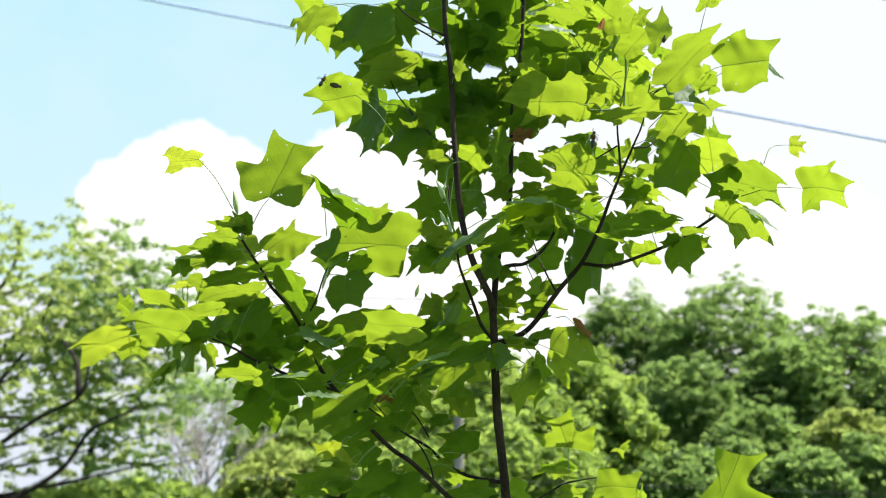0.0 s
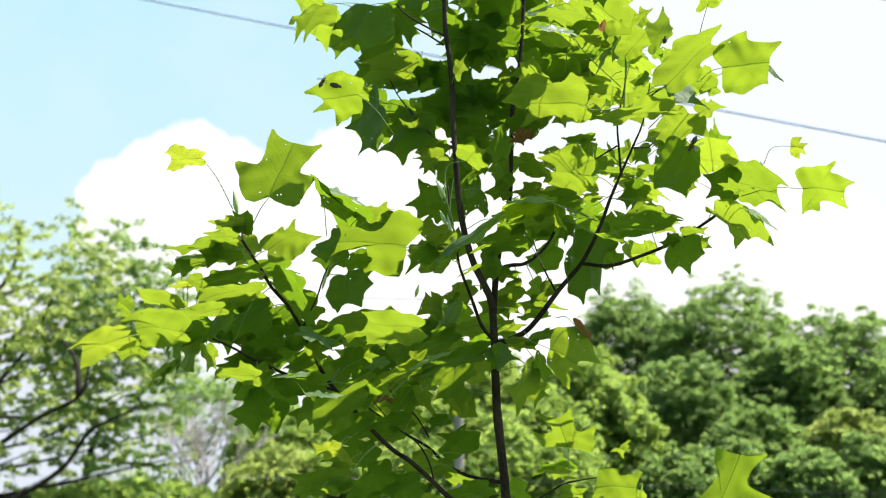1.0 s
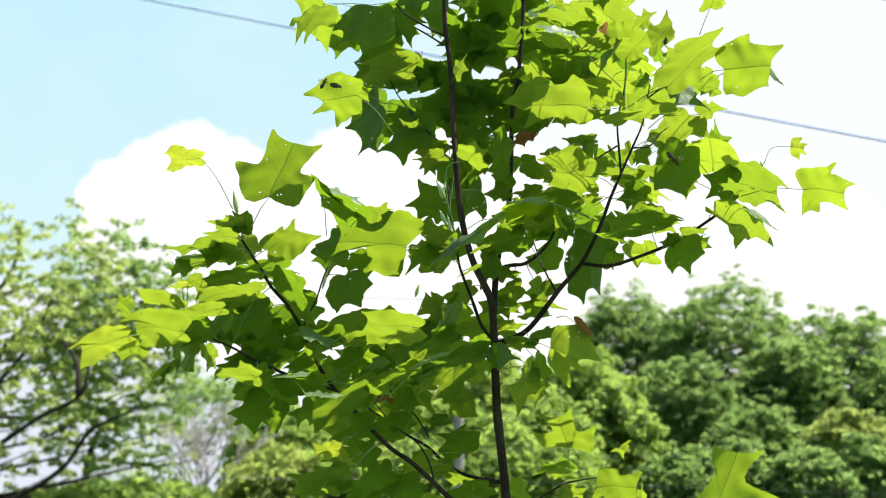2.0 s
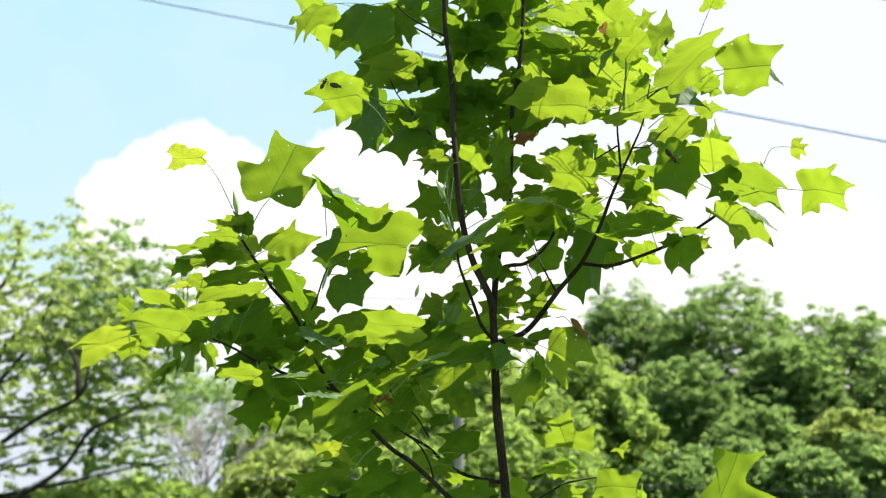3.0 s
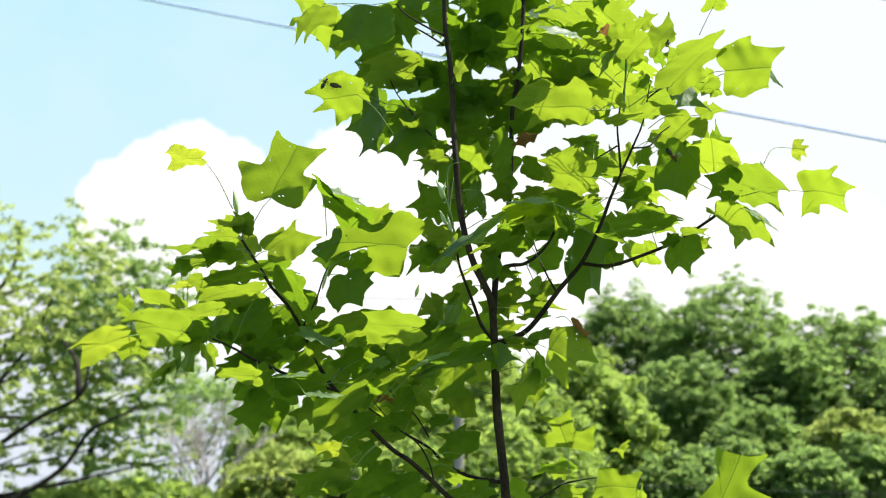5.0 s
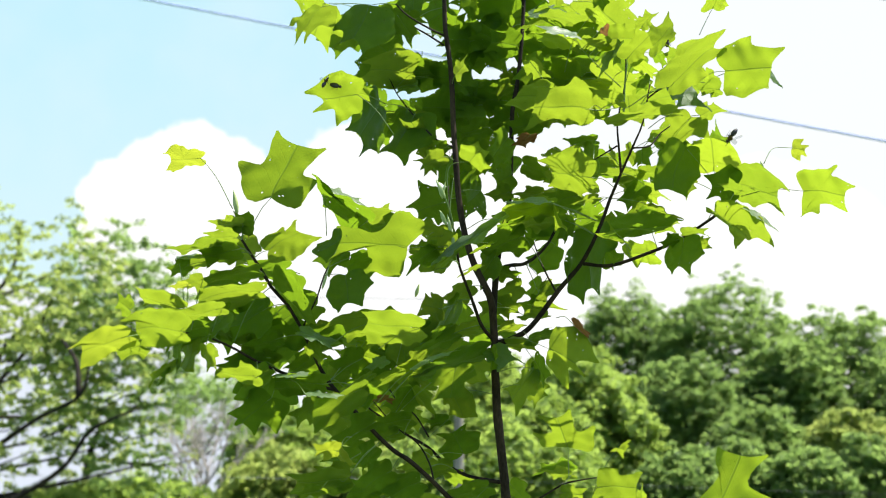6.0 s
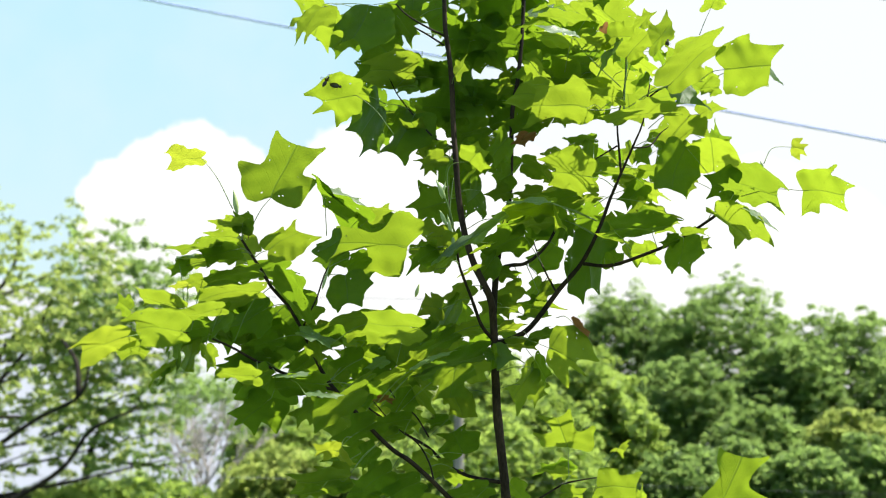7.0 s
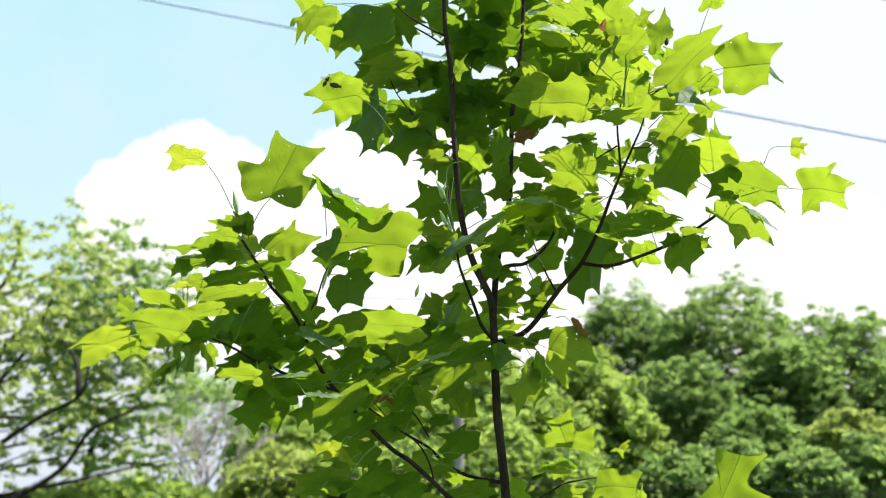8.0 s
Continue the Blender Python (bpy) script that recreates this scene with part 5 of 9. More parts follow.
leaf((-0.613, -0.430, 1.849), (-0.635, -0.364, 1.864), (-29, 22, 88), 0.033, 0.23, 0.29, mature, holes=2, lobes=((-0.11, 0.02), (-0.01, -0.03), (0.09, -0.11), (0.09, -0.07), (0.13, -0.07), (0.03, -0.01), (-0.05, 0.04), (-0.03, 0.01), (-0.01, 0.01)))
leaf((-0.628, -0.405, 1.854), (-0.642, -0.366, 1.862), (-85, 23, -89), 0.066, 0.22, 0.23, sky_tinted, lobes=((0.00, 0.00), (0.08, -0.06), (0.19, -0.14), (0.00, 0.01), (-0.18, 0.17), (-0.07, 0.02), (0.01, -0.13), (0.00, 0.00), (0.00, -0.03)))
leaf((-0.629, -0.381, 1.805), (-0.650, -0.368, 1.861), (-28, 11, 100), 0.051, 0.24, 0.24, mature, holes=2, lobes=((0.07, -0.01), (0.00, -0.03), (-0.07, -0.07), (-0.03, 0.05), (0.16, 0.03), (0.02, -0.02), (-0.11, -0.07), (0.02, -0.00), (-0.03, -0.02)))
leaf((-0.639, -0.392, 1.798), (-0.658, -0.370, 1.859), (-51, -19, 80), 0.035, 0.23, 0.24, in_shade, holes=2, lobes=((0.04, -0.12), (0.03, -0.04), (0.04, 0.03), (0.04, -0.01), (0.05, -0.06), (0.02, -0.02), (0.00, 0.00), (0.01, -0.03), (0.00, 0.00)))
leaf((-0.603, -0.372, 1.856), (-0.603, -0.356, 1.864), (-90, 12, -51), 0.056, 0.12, 0.25, mature, holes=4, lobes=((0.02, 0.02), (-0.06, -0.04), (-0.17, -0.11), (0.11, 0.14), (0.14, -0.04), (-0.02, -0.03), (-0.20, -0.03), (0.00, 0.00), (-0.05, -0.01)))
leaf((-0.574, -0.387, 1.858), (-0.578, -0.350, 1.859), (-10, 20, 90), 0.048, 0.23, 0.20, in_shade, holes=2, lobes=((0.02, -0.01), (-0.00, -0.00), (-0.02, 0.01), (-0.00, -0.02), (0.02, -0.06), (0.01, -0.01), (-0.01, 0.03), (0.00, -0.00), (-0.00, 0.01)))
leaf((-0.539, -0.374, 1.907), (-0.570, -0.346, 1.856), (-110, 46, -62), 0.052, 0.22, 0.25, in_shade, holes=2, lobes=((0.00, 0.03), (0.01, 0.00), (0.03, -0.01), (-0.02, -0.01), (-0.09, -0.01), (-0.02, -0.00), (0.04, -0.00), (0.00, 0.01), (0.01, -0.00)))
leaf((-0.480, -0.307, 1.921), (-0.449, -0.240, 1.939), (-128, 52, -65), 0.074, 0.33, 0.29, in_shade, holes=14, lobes=((0.08, 0.01), (0.01, -0.01), (-0.05, -0.03), (-0.00, 0.11), (-0.02, -0.04), (-0.01, -0.02), (-0.01, 0.00), (0.02, 0.00), (-0.00, 0.00)))
leaf((-0.463, -0.259, 1.870), (-0.414, -0.226, 1.881), (-14, 22, 70), 0.054, 0.21, 0.20, in_shade, holes=3, lobes=((-0.06, -0.03), (0.02, 0.00), (0.10, 0.03), (-0.01, -0.02), (-0.11, -0.07), (-0.01, -0.01), (0.07, 0.05), (-0.01, -0.01), (0.02, 0.01)))
leaf((-0.566, -0.440, 1.833), (-0.578, -0.350, 1.859), (-66, 3, -48), 0.042, 0.23, 0.22, young, holes=16, lobes=((0.01, -0.02), (0.00, -0.00), (-0.01, 0.01), (-0.01, -0.03), (-0.03, -0.08), (-0.01, -0.02), (0.01, 0.03), (0.00, -0.00), (0.00, 0.01)))
leaf((-0.481, -0.381, 1.783), (-0.494, -0.310, 1.820), (10, 19, 98), 0.068, 0.15, 0.21, mature, holes=2, lobes=((0.03, -0.01), (0.05, -0.05), (0.10, -0.11), (-0.02, 0.16), (-0.15, 0.01), (-0.01, -0.03), (0.13, -0.09), (0.01, -0.00), (0.03, -0.02)))
leaf((-0.483, -0.289, 2.039), (-0.515, -0.258, 2.029), (38, -19, -105), 0.079, -0.10, 0.26, mature, holes=2, lobes=((0.03, -0.06), (-0.24, 0.23), (-0.06, 0.14), (0.12, -0.13), (0.10, -0.14), (-0.05, 0.01), (-0.21, 0.15), (0.01, -0.01), (-0.05, 0.04)))
leaf((-0.341, -0.236, 2.077), (-0.370, -0.250, 2.012), (-110, 61, -51), 0.056, 0.42, 0.21, in_shade, holes=2, lobes=((0.04, -0.11), (0.03, -0.06), (0.02, -0.03), (-0.19, 0.38), (0.07, -0.17), (-0.02, -0.10), (-0.11, -0.08), (0.01, -0.03), (-0.03, -0.02)))
leaf((-0.214, -0.226, 2.057), (-0.118, -0.106, 2.079), (7, 27, 116), 0.136, 0.20, 0.36, mature, holes=2, lobes=((-0.13, -0.03), (0.16, -0.08), (0.07, 0.03), (0.03, 0.10), (-0.04, -0.08), (-0.28, -0.01), (0.04, 0.01), (-0.09, 0.04), (0.25, -0.01)))
leaf((0.072, -0.138, 2.174), (0.173, -0.107, 2.143), (-12, 1, 75), 0.078, 0.23, 0.21, young, lobes=((0.18, -0.10), (-0.28, 0.16), (-0.05, -0.08), (-0.03, 0.18), (0.08, -0.06), (0.27, 0.09), (-0.07, -0.09), (0.04, -0.02), (-0.02, -0.02)))
leaf((-0.291, -0.275, 2.030), (-0.370, -0.250, 2.012), (-27, 17, 74), 0.049, 0.15, 0.22, in_shade, holes=2, lobes=((0.08, 0.04), (0.02, 0.01), (-0.03, -0.01), (-0.02, -0.04), (-0.02, -0.09), (0.02, -0.00), (0.07, 0.09), (0.02, 0.01), (0.02, 0.02)))
leaf((-0.334, -0.272, 1.992), (-0.376, -0.250, 1.996), (-99, -14, -19), 0.067, 0.31, 0.25, in_shade, holes=2, lobes=((0.03, -0.04), (-0.19, 0.14), (0.10, -0.03), (-0.07, -0.07), (-0.06, -0.02), (0.12, 0.12), (0.08, 0.01), (0.01, -0.01), (0.02, 0.00)))
leaf((-0.476, -0.255, 1.980), (-0.480, -0.250, 1.974), (-45, -12, -75), 0.111, 0.47, 0.27, in_shade, holes=2, lobes=((-0.06, -0.05), (0.09, 0.00), (0.29, 0.06), (0.04, 0.01), (-0.18, -0.04), (0.05, 0.01), (0.19, 0.02), (-0.01, -0.01), (0.05, 0.00)))
leaf((-0.270, -0.180, 1.916), (-0.364, -0.208, 1.866), (5, 21, 134), 0.099, -0.07, 0.28, mature, holes=1, lobes=((-0.02, -0.08), (0.04, -0.10), (0.11, -0.16), (-0.09, 0.26), (-0.05, 0.05), (-0.12, 0.17), (0.03, -0.21), (-0.00, -0.02), (0.01, -0.05)))
leaf((-0.186, -0.466, 1.860), (-0.260, -0.388, 1.834), (8, 19, 90), 0.089, 0.02, 0.07, mature, holes=1, lobes=((0.12, -0.09), (-0.13, 0.10), (-0.02, -0.05), (-0.07, 0.04), (-0.02, 0.03), (0.37, 0.33), (-0.03, -0.22), (0.03, -0.02), (-0.01, -0.05)))
leaf((-0.316, -0.151, 1.851), (-0.366, -0.206, 1.792), (-4, -35, -53), 0.039, 0.27, 0.22, young, lobes=((0.00, 0.00), (0.02, -0.01), (0.06, -0.03), (-0.04, -0.01), (-0.15, -0.00), (-0.03, -0.05), (0.07, -0.12), (0.00, 0.00), (0.02, -0.03)))
leaf((-0.255, -0.222, 1.833), (-0.337, -0.197, 1.765), (-30, -23, 115), 0.040, 0.22, 0.17, sky_tinted, lobes=((-0.11, 0.10), (0.03, -0.03), (0.18, -0.18), (0.04, -0.05), (-0.07, 0.06), (-0.02, 0.01), (0.02, -0.05), (-0.03, 0.02), (0.00, -0.01)))
leaf((-0.302, -0.186, 1.841), (-0.366, -0.206, 1.792), (-22, 35, 74), 0.057, 0.23, 0.21, in_shade, holes=3, lobes=((-0.00, -0.01), (0.00, -0.00), (0.00, 0.00), (-0.00, -0.01), (-0.01, -0.03), (-0.00, -0.01), (0.00, 0.00), (-0.00, -0.00), (0.00, 0.00)))
leaf((-0.414, -0.295, 1.879), (-0.414, -0.226, 1.881), (-19, 22, -95), 0.063, 0.15, 0.25, sky_tinted, lobes=((0.32, 0.03), (0.05, -0.00), (-0.19, -0.03), (-0.03, -0.01), (0.11, 0.02), (0.01, 0.00), (-0.08, -0.02), (0.08, 0.01), (-0.02, -0.00)))
leaf((-0.403, -0.273, 1.855), (-0.403, -0.220, 1.858), (-45, -19, -61), 0.041, 0.25, 0.22, mature, holes=2, lobes=((0.07, 0.05), (-0.01, -0.02), (-0.08, -0.09), (-0.02, -0.05), (0.04, -0.03), (0.02, -0.00), (-0.00, 0.03), (0.02, 0.01), (-0.00, 0.01)))
leaf((-0.395, -0.193, 1.843), (-0.393, -0.216, 1.838), (-27, 21, 67), 0.057, 0.18, 0.21, in_shade, holes=2, lobes=((0.00, 0.04), (0.01, 0.00), (0.03, -0.03), (-0.01, -0.02), (-0.04, -0.02), (-0.00, 0.00), (0.04, 0.03), (0.00, 0.01), (0.01, 0.01)))
leaf((-0.370, -0.300, 1.778), (-0.312, -0.311, 1.775), (6, 21, 108), 0.073, 0.06, 0.14, in_shade, holes=2, lobes=((0.09, -0.03), (0.04, -0.09), (0.00, -0.19), (-0.13, 0.26), (-0.02, 0.03), (0.35, 0.21), (-0.05, -0.23), (0.02, -0.01), (-0.01, -0.06)))
leaf((-0.469, -0.282, 1.754), (-0.449, -0.280, 1.802), (-34, 31, 39), 0.076, -0.10, 0.27, in_shade, holes=2, lobes=((0.06, 0.14), (0.02, -0.05), (-0.00, -0.07), (-0.01, 0.07), (-0.01, -0.09), (-0.05, -0.01), (0.07, 0.17), (0.02, 0.03), (0.01, -0.10)))
leaf((-0.474, -0.299, 1.806), (-0.476, -0.298, 1.813), (-48, 11, 76), 0.067, 0.19, 0.21, in_shade, holes=2, lobes=((0.06, -0.06), (-0.00, -0.00), (-0.07, 0.05), (0.07, 0.03), (-0.00, -0.08), (0.01, -0.02), (0.04, 0.02), (0.02, -0.01), (0.01, 0.01)))
leaf((-0.294, -0.340, 1.765), (-0.334, -0.237, 1.768), (-28, 22, 92), 0.094, -0.10, 0.12, mature, lobes=((0.44, -0.03), (-0.02, -0.03), (-0.48, -0.04), (0.00, 0.10), (0.17, -0.02), (0.34, 0.15), (-0.10, -0.06), (0.11, -0.01), (-0.02, -0.02)))
leaf((-0.381, -0.264, 1.751), (-0.399, -0.240, 1.784), (-41, 28, 81), 0.059, 0.04, 0.26, mature, holes=2, lobes=((0.17, 0.03), (0.04, 0.02), (-0.08, 0.02), (-0.04, -0.04), (-0.01, -0.10), (0.04, 0.01), (0.10, 0.12), (0.04, 0.01), (0.02, 0.03)))
leaf((-0.282, -0.245, 1.802), (-0.348, -0.200, 1.769), (-34, 2, 79), 0.057, 0.15, 0.34, mature, lobes=((0.00, -0.04), (0.05, -0.00), (0.13, 0.03), (0.05, -0.00), (-0.00, -0.03), (0.02, -0.01), (0.05, 0.02), (0.00, -0.01), (0.01, 0.00)))
leaf((-0.288, -0.197, 1.769), (-0.320, -0.184, 1.739), (-41, 17, 74), 0.051, 0.21, 0.22, in_shade, holes=2, lobes=((-0.10, -0.04), (0.02, -0.01), (0.13, 0.02), (-0.00, -0.01), (-0.14, -0.05), (-0.02, -0.02), (0.10, 0.01), (-0.02, -0.01), (0.02, 0.00)))
leaf((-0.061, -0.081, 1.862), (-0.032, 0.000, 1.856), (-16, 9, 97), 0.132, 0.11, 0.02, in_shade, holes=2, lobes=((-0.02, 0.04), (0.02, -0.02), (0.08, -0.08), (0.14, 0.02), (-0.42, 0.06), (0.51, 0.14), (0.16, -0.10), (-0.01, 0.01), (0.04, -0.02)))
leaf((-0.120, -0.277, 1.810), (-0.201, -0.224, 1.759), (-39, -9, 18), 0.070, 0.22, 0.21, mature, holes=2, lobes=((0.11, 0.06), (0.02, -0.01), (-0.06, -0.08), (-0.03, 0.09), (0.04, 0.01), (0.02, -0.01), (0.01, -0.03), (0.03, 0.02), (0.00, -0.01)))
leaf((-0.119, -0.032, 1.913), (-0.062, -0.040, 1.930), (-27, 12, 76), 0.082, 0.20, 0.22, in_shade, holes=2, lobes=((0.02, -0.04), (0.02, -0.03), (0.03, -0.04), (-0.03, 0.12), (-0.02, -0.03), (0.01, -0.03), (0.04, -0.04), (0.00, -0.01), (0.01, -0.01)))
leaf((-0.124, -0.048, 1.788), (-0.029, 0.000, 1.784), (-47, -3, -32), 0.059, 0.37, 0.21, mature, holes=1, lobes=((0.10, 0.07), (-0.01, -0.03), (-0.11, -0.16), (-0.10, 0.14), (0.08, 0.06), (0.23, 0.06), (-0.09, -0.14), (0.03, 0.02), (-0.02, -0.03)))
leaf((-0.173, -0.144, 1.849), (-0.246, -0.160, 1.769), (-28, 21, 75), 0.056, 0.20, 0.23, mature, holes=2, lobes=((-0.03, 0.06), (0.01, 0.00), (0.06, -0.05), (0.01, -0.03), (-0.03, -0.02), (-0.00, 0.01), (0.03, 0.05), (-0.01, 0.01), (0.01, 0.01)))
leaf((-0.206, -0.068, 1.794), (-0.253, -0.016, 1.728), (-39, 11, -51), 0.062, 0.23, 0.23, young, lobes=((-0.11, 0.10), (0.00, -0.03), (0.11, -0.18), (0.01, -0.00), (-0.08, 0.18), (-0.00, -0.00), (0.07, -0.19), (-0.03, 0.02), (0.02, -0.05)))
leaf((-0.201, -0.034, 1.779), (-0.253, -0.016, 1.728), (-28, 28, 71), 0.062, 0.18, 0.21, in_shade, holes=2, lobes=((-0.02, 0.01), (0.02, 0.00), (0.07, 0.00), (-0.01, -0.02), (-0.09, -0.04), (-0.01, -0.00), (0.08, 0.03), (-0.01, 0.00), (0.02, 0.01)))
leaf((-0.199, -0.128, 1.826), (-0.269, -0.159, 1.746), (-15, 16, 86), 0.076, 0.10, 0.23, mature, lobes=((0.03, 0.02), (0.03, 0.00), (0.05, -0.01), (-0.02, -0.01), (-0.09, -0.00), (0.00, 0.00), (0.09, 0.01), (0.01, 0.00), (0.02, 0.00)))
leaf((-0.133, -0.079, 1.727), (-0.190, -0.056, 1.672), (-13, 25, 76), 0.041, 0.24, 0.20, in_shade, holes=2, lobes=((0.02, 0.02), (-0.01, -0.01), (-0.03, -0.04), (0.01, -0.05), (0.05, -0.09), (0.00, -0.01), (-0.04, 0.05), (0.00, 0.00), (-0.01, 0.01)))
leaf((-0.039, -0.075, 1.877), (-0.032, 0.000, 1.876), (-39, 21, -148), 0.057, 0.07, 0.26, sky_tinted, lobes=((0.26, 0.03), (0.04, 0.04), (-0.16, 0.07), (-0.17, -0.09), (0.20, -0.05), (0.05, 0.00), (-0.07, 0.05), (0.07, 0.01), (-0.02, 0.01)))
leaf((-0.044, -0.087, 1.874), (-0.032, 0.000, 1.866), (-83, -7, -73), 0.047, 0.19, 0.22, in_shade, holes=2, lobes=((0.00, -0.04), (-0.02, -0.01), (-0.05, 0.01), (0.02, -0.02), (0.10, -0.07), (-0.02, -0.02), (-0.14, 0.02), (0.00, -0.01), (-0.04, 0.01)))
leaf((0.052, -0.009, 1.858), (0.011, -0.022, 1.907), (-68, -33, -78), 0.056, 0.19, 0.21, in_shade, holes=2, lobes=((-0.08, 0.07), (0.00, 0.00), (0.08, -0.06), (0.03, -0.02), (0.00, 0.00), (-0.03, 0.01), (-0.08, 0.03), (-0.02, 0.02), (-0.02, 0.01)))
leaf((0.049, -0.007, 1.842), (-0.031, 0.000, 1.832), (-105, 39, -77), 0.083, 0.32, 0.28, mature, holes=2, lobes=((0.12, -0.02), (-0.01, -0.02), (-0.15, -0.02), (-0.09, 0.09), (0.15, 0.01), (0.01, -0.01), (-0.12, -0.04), (0.03, -0.00), (-0.03, -0.01)))
leaf((0.055, 0.047, 1.806), (-0.030, 0.000, 1.796), (-33, -31, -4), 0.045, 0.13, 0.26, mature, holes=3, lobes=((0.17, 0.17), (0.04, 0.11), (-0.07, 0.10), (-0.05, -0.03), (-0.05, -0.17), (-0.03, -0.02), (-0.01, 0.13), (0.04, 0.04), (-0.00, 0.03)))
leaf((0.067, -0.193, 1.859), (-0.026, 0.000, 1.905), (-57, -55, -71), 0.084, 0.57, 0.05, mature, holes=8, lobes=((-0.15, 0.16), (0.15, -0.04), (0.22, -0.05), (0.04, -0.17), (-0.20, 0.18), (0.18, 0.26), (0.05, -0.03), (-0.04, 0.04), (0.01, -0.01)))
leaf((0.037, -0.070, 1.895), (0.028, -0.026, 1.918), (20, -17, -73), 0.064, 0.12, 0.24, in_shade, holes=2, lobes=((-0.05, 0.13), (-0.01, 0.02), (0.02, -0.07), (-0.00, -0.03), (-0.03, -0.01), (-0.03, 0.03), (-0.03, 0.08), (-0.01, 0.03), (-0.01, 0.02)))
leaf((0.112, -0.239, 1.900), (0.089, -0.136, 1.930), (-41, -23, -103), 0.045, 0.25, 0.20, dry, lobes=((0.05, 0.05), (0.01, 0.01), (-0.01, -0.03), (0.01, -0.04), (0.04, -0.07), (-0.01, 0.01), (-0.06, 0.10), (0.01, 0.01), (-0.01, 0.02)))
leaf((-0.007, -0.025, 1.892), (-0.003, -0.016, 1.901), (3, -14, -87), 0.062, 0.14, 0.23, mature, holes=2, lobes=((-0.03, 0.07), (-0.03, 0.00), (-0.05, -0.06), (0.02, -0.02), (0.10, 0.00), (-0.01, 0.01), (-0.13, 0.02), (-0.01, 0.02), (-0.03, 0.01)))
leaf((-0.158, -0.162, 2.068), (-0.113, -0.104, 2.073), (-32, 25, 86), 0.062, 0.16, 0.23, in_shade, holes=2, lobes=((0.04, 0.04), (0.03, -0.03), (0.04, -0.11), (-0.02, 0.00), (-0.09, 0.11), (-0.01, 0.01), (0.06, -0.09), (0.01, 0.01), (0.01, -0.02)))
leaf((-0.118, -0.131, 2.085), (-0.114, -0.106, 2.084), (-8, 36, 94), 0.053, 0.31, 0.25, mature, lobes=((-0.07, 0.03), (-0.03, -0.08), (-0.01, -0.23), (-0.02, 0.18), (0.14, 0.07), (-0.01, -0.04), (-0.17, -0.17), (-0.02, 0.01), (-0.04, -0.04)))
leaf((-0.154, -0.165, 2.071), (-0.113, -0.104, 2.073), (4, 1, 59), 0.046, 0.23, 0.22, young, lobes=((0.02, -0.03), (0.02, -0.02), (0.04, -0.02), (0.02, -0.01), (0.00, -0.00), (0.00, -0.00), (0.00, 0.00), (0.01, -0.01), (0.00, 0.00)))
leaf((-0.027, -0.235, 2.112), (-0.094, -0.147, 2.113), (-33, -18, 90), 0.136, 0.15, 0.20, mature, holes=2, lobes=((-0.06, -0.02), (-0.07, -0.01), (-0.11, -0.01), (0.01, 0.10), (0.17, -0.07), (0.05, -0.02), (-0.06, 0.02), (-0.01, -0.01), (-0.01, 0.01)))
leaf((0.033, -0.019, 2.126), (0.075, 0.040, 2.079), (-12, 23, 63), 0.090, 0.26, 0.24, in_shade, holes=2, lobes=((0.02, -0.07), (0.01, -0.02), (0.02, 0.01), (-0.08, 0.14), (0.07, -0.10), (0.02, -0.04), (-0.01, -0.00), (0.00, -0.02), (-0.00, -0.00)))
leaf((-0.041, -0.147, 2.083), (-0.114, -0.106, 2.084), (-17, -10, 71), 0.044, 0.20, 0.21, young, lobes=((0.18, -0.02), (0.06, -0.01), (-0.03, 0.01), (-0.02, -0.02), (-0.02, -0.06), (-0.01, -0.03), (0.00, 0.00), (0.04, -0.01), (0.00, 0.00)))
leaf((-0.063, -0.081, 2.048), (-0.104, -0.094, 2.034), (-19, -9, 74), 0.045, 0.22, 0.21, young, lobes=((0.07, -0.05), (0.07, -0.00), (0.10, 0.04), (-0.00, -0.02), (-0.11, -0.09), (-0.04, -0.03), (0.00, 0.00), (0.02, -0.01), (0.00, 0.00)))
leaf((-0.028, 0.004, 2.088), (-0.023, 0.048, 2.076), (-99, 51, -64), 0.067, 0.16, 0.22, in_shade, holes=4, lobes=((0.01, 0.08), (-0.01, 0.02), (-0.03, -0.04), (-0.00, -0.03), (0.02, -0.02), (-0.00, 0.01), (-0.02, 0.05), (0.00, 0.02), (-0.00, 0.01)))
leaf((-0.081, -0.015, 2.018), (-0.051, 0.008, 2.020), (-25, 14, 71), 0.065, 0.07, 0.24, mature, holes=2, lobes=((0.07, 0.04), (0.05, 0.01), (0.05, -0.01), (-0.02, -0.02), (-0.10, -0.05), (0.01, 0.01), (0.13, 0.06), (0.02, 0.01), (0.03, 0.02)))
leaf((-0.146, -0.066, 1.960), (-0.078, -0.064, 1.969), (43, 66, 93), 0.050, 0.24, 0.20, mature, holes=2, lobes=((0.12, 0.16), (0.01, -0.04), (-0.09, -0.25), (0.01, 0.10), (0.09, 0.13), (0.00, 0.02), (-0.08, -0.07), (0.03, 0.04), (-0.02, -0.02)))
leaf((-0.113, -0.051, 1.980), (-0.082, -0.070, 1.979), (-113, 27, -79), 0.083, 0.18, 0.28, in_shade, holes=2, lobes=((0.00, 0.00), (0.01, 0.01), (0.02, 0.03), (-0.02, -0.01), (-0.07, -0.05), (-0.03, 0.00), (0.01, 0.06), (0.00, 0.00), (0.00, 0.01)))
leaf((0.083, -0.071, 2.160), (0.178, -0.096, 2.112), (-9, 4, 75), 0.084, -0.06, 0.25, mature, holes=2, lobes=((0.30, 0.06), (0.08, 0.01), (-0.11, -0.04), (-0.06, -0.01), (-0.04, -0.00), (0.03, 0.01), (0.10, 0.02), (0.08, 0.01), (0.03, 0.00)))
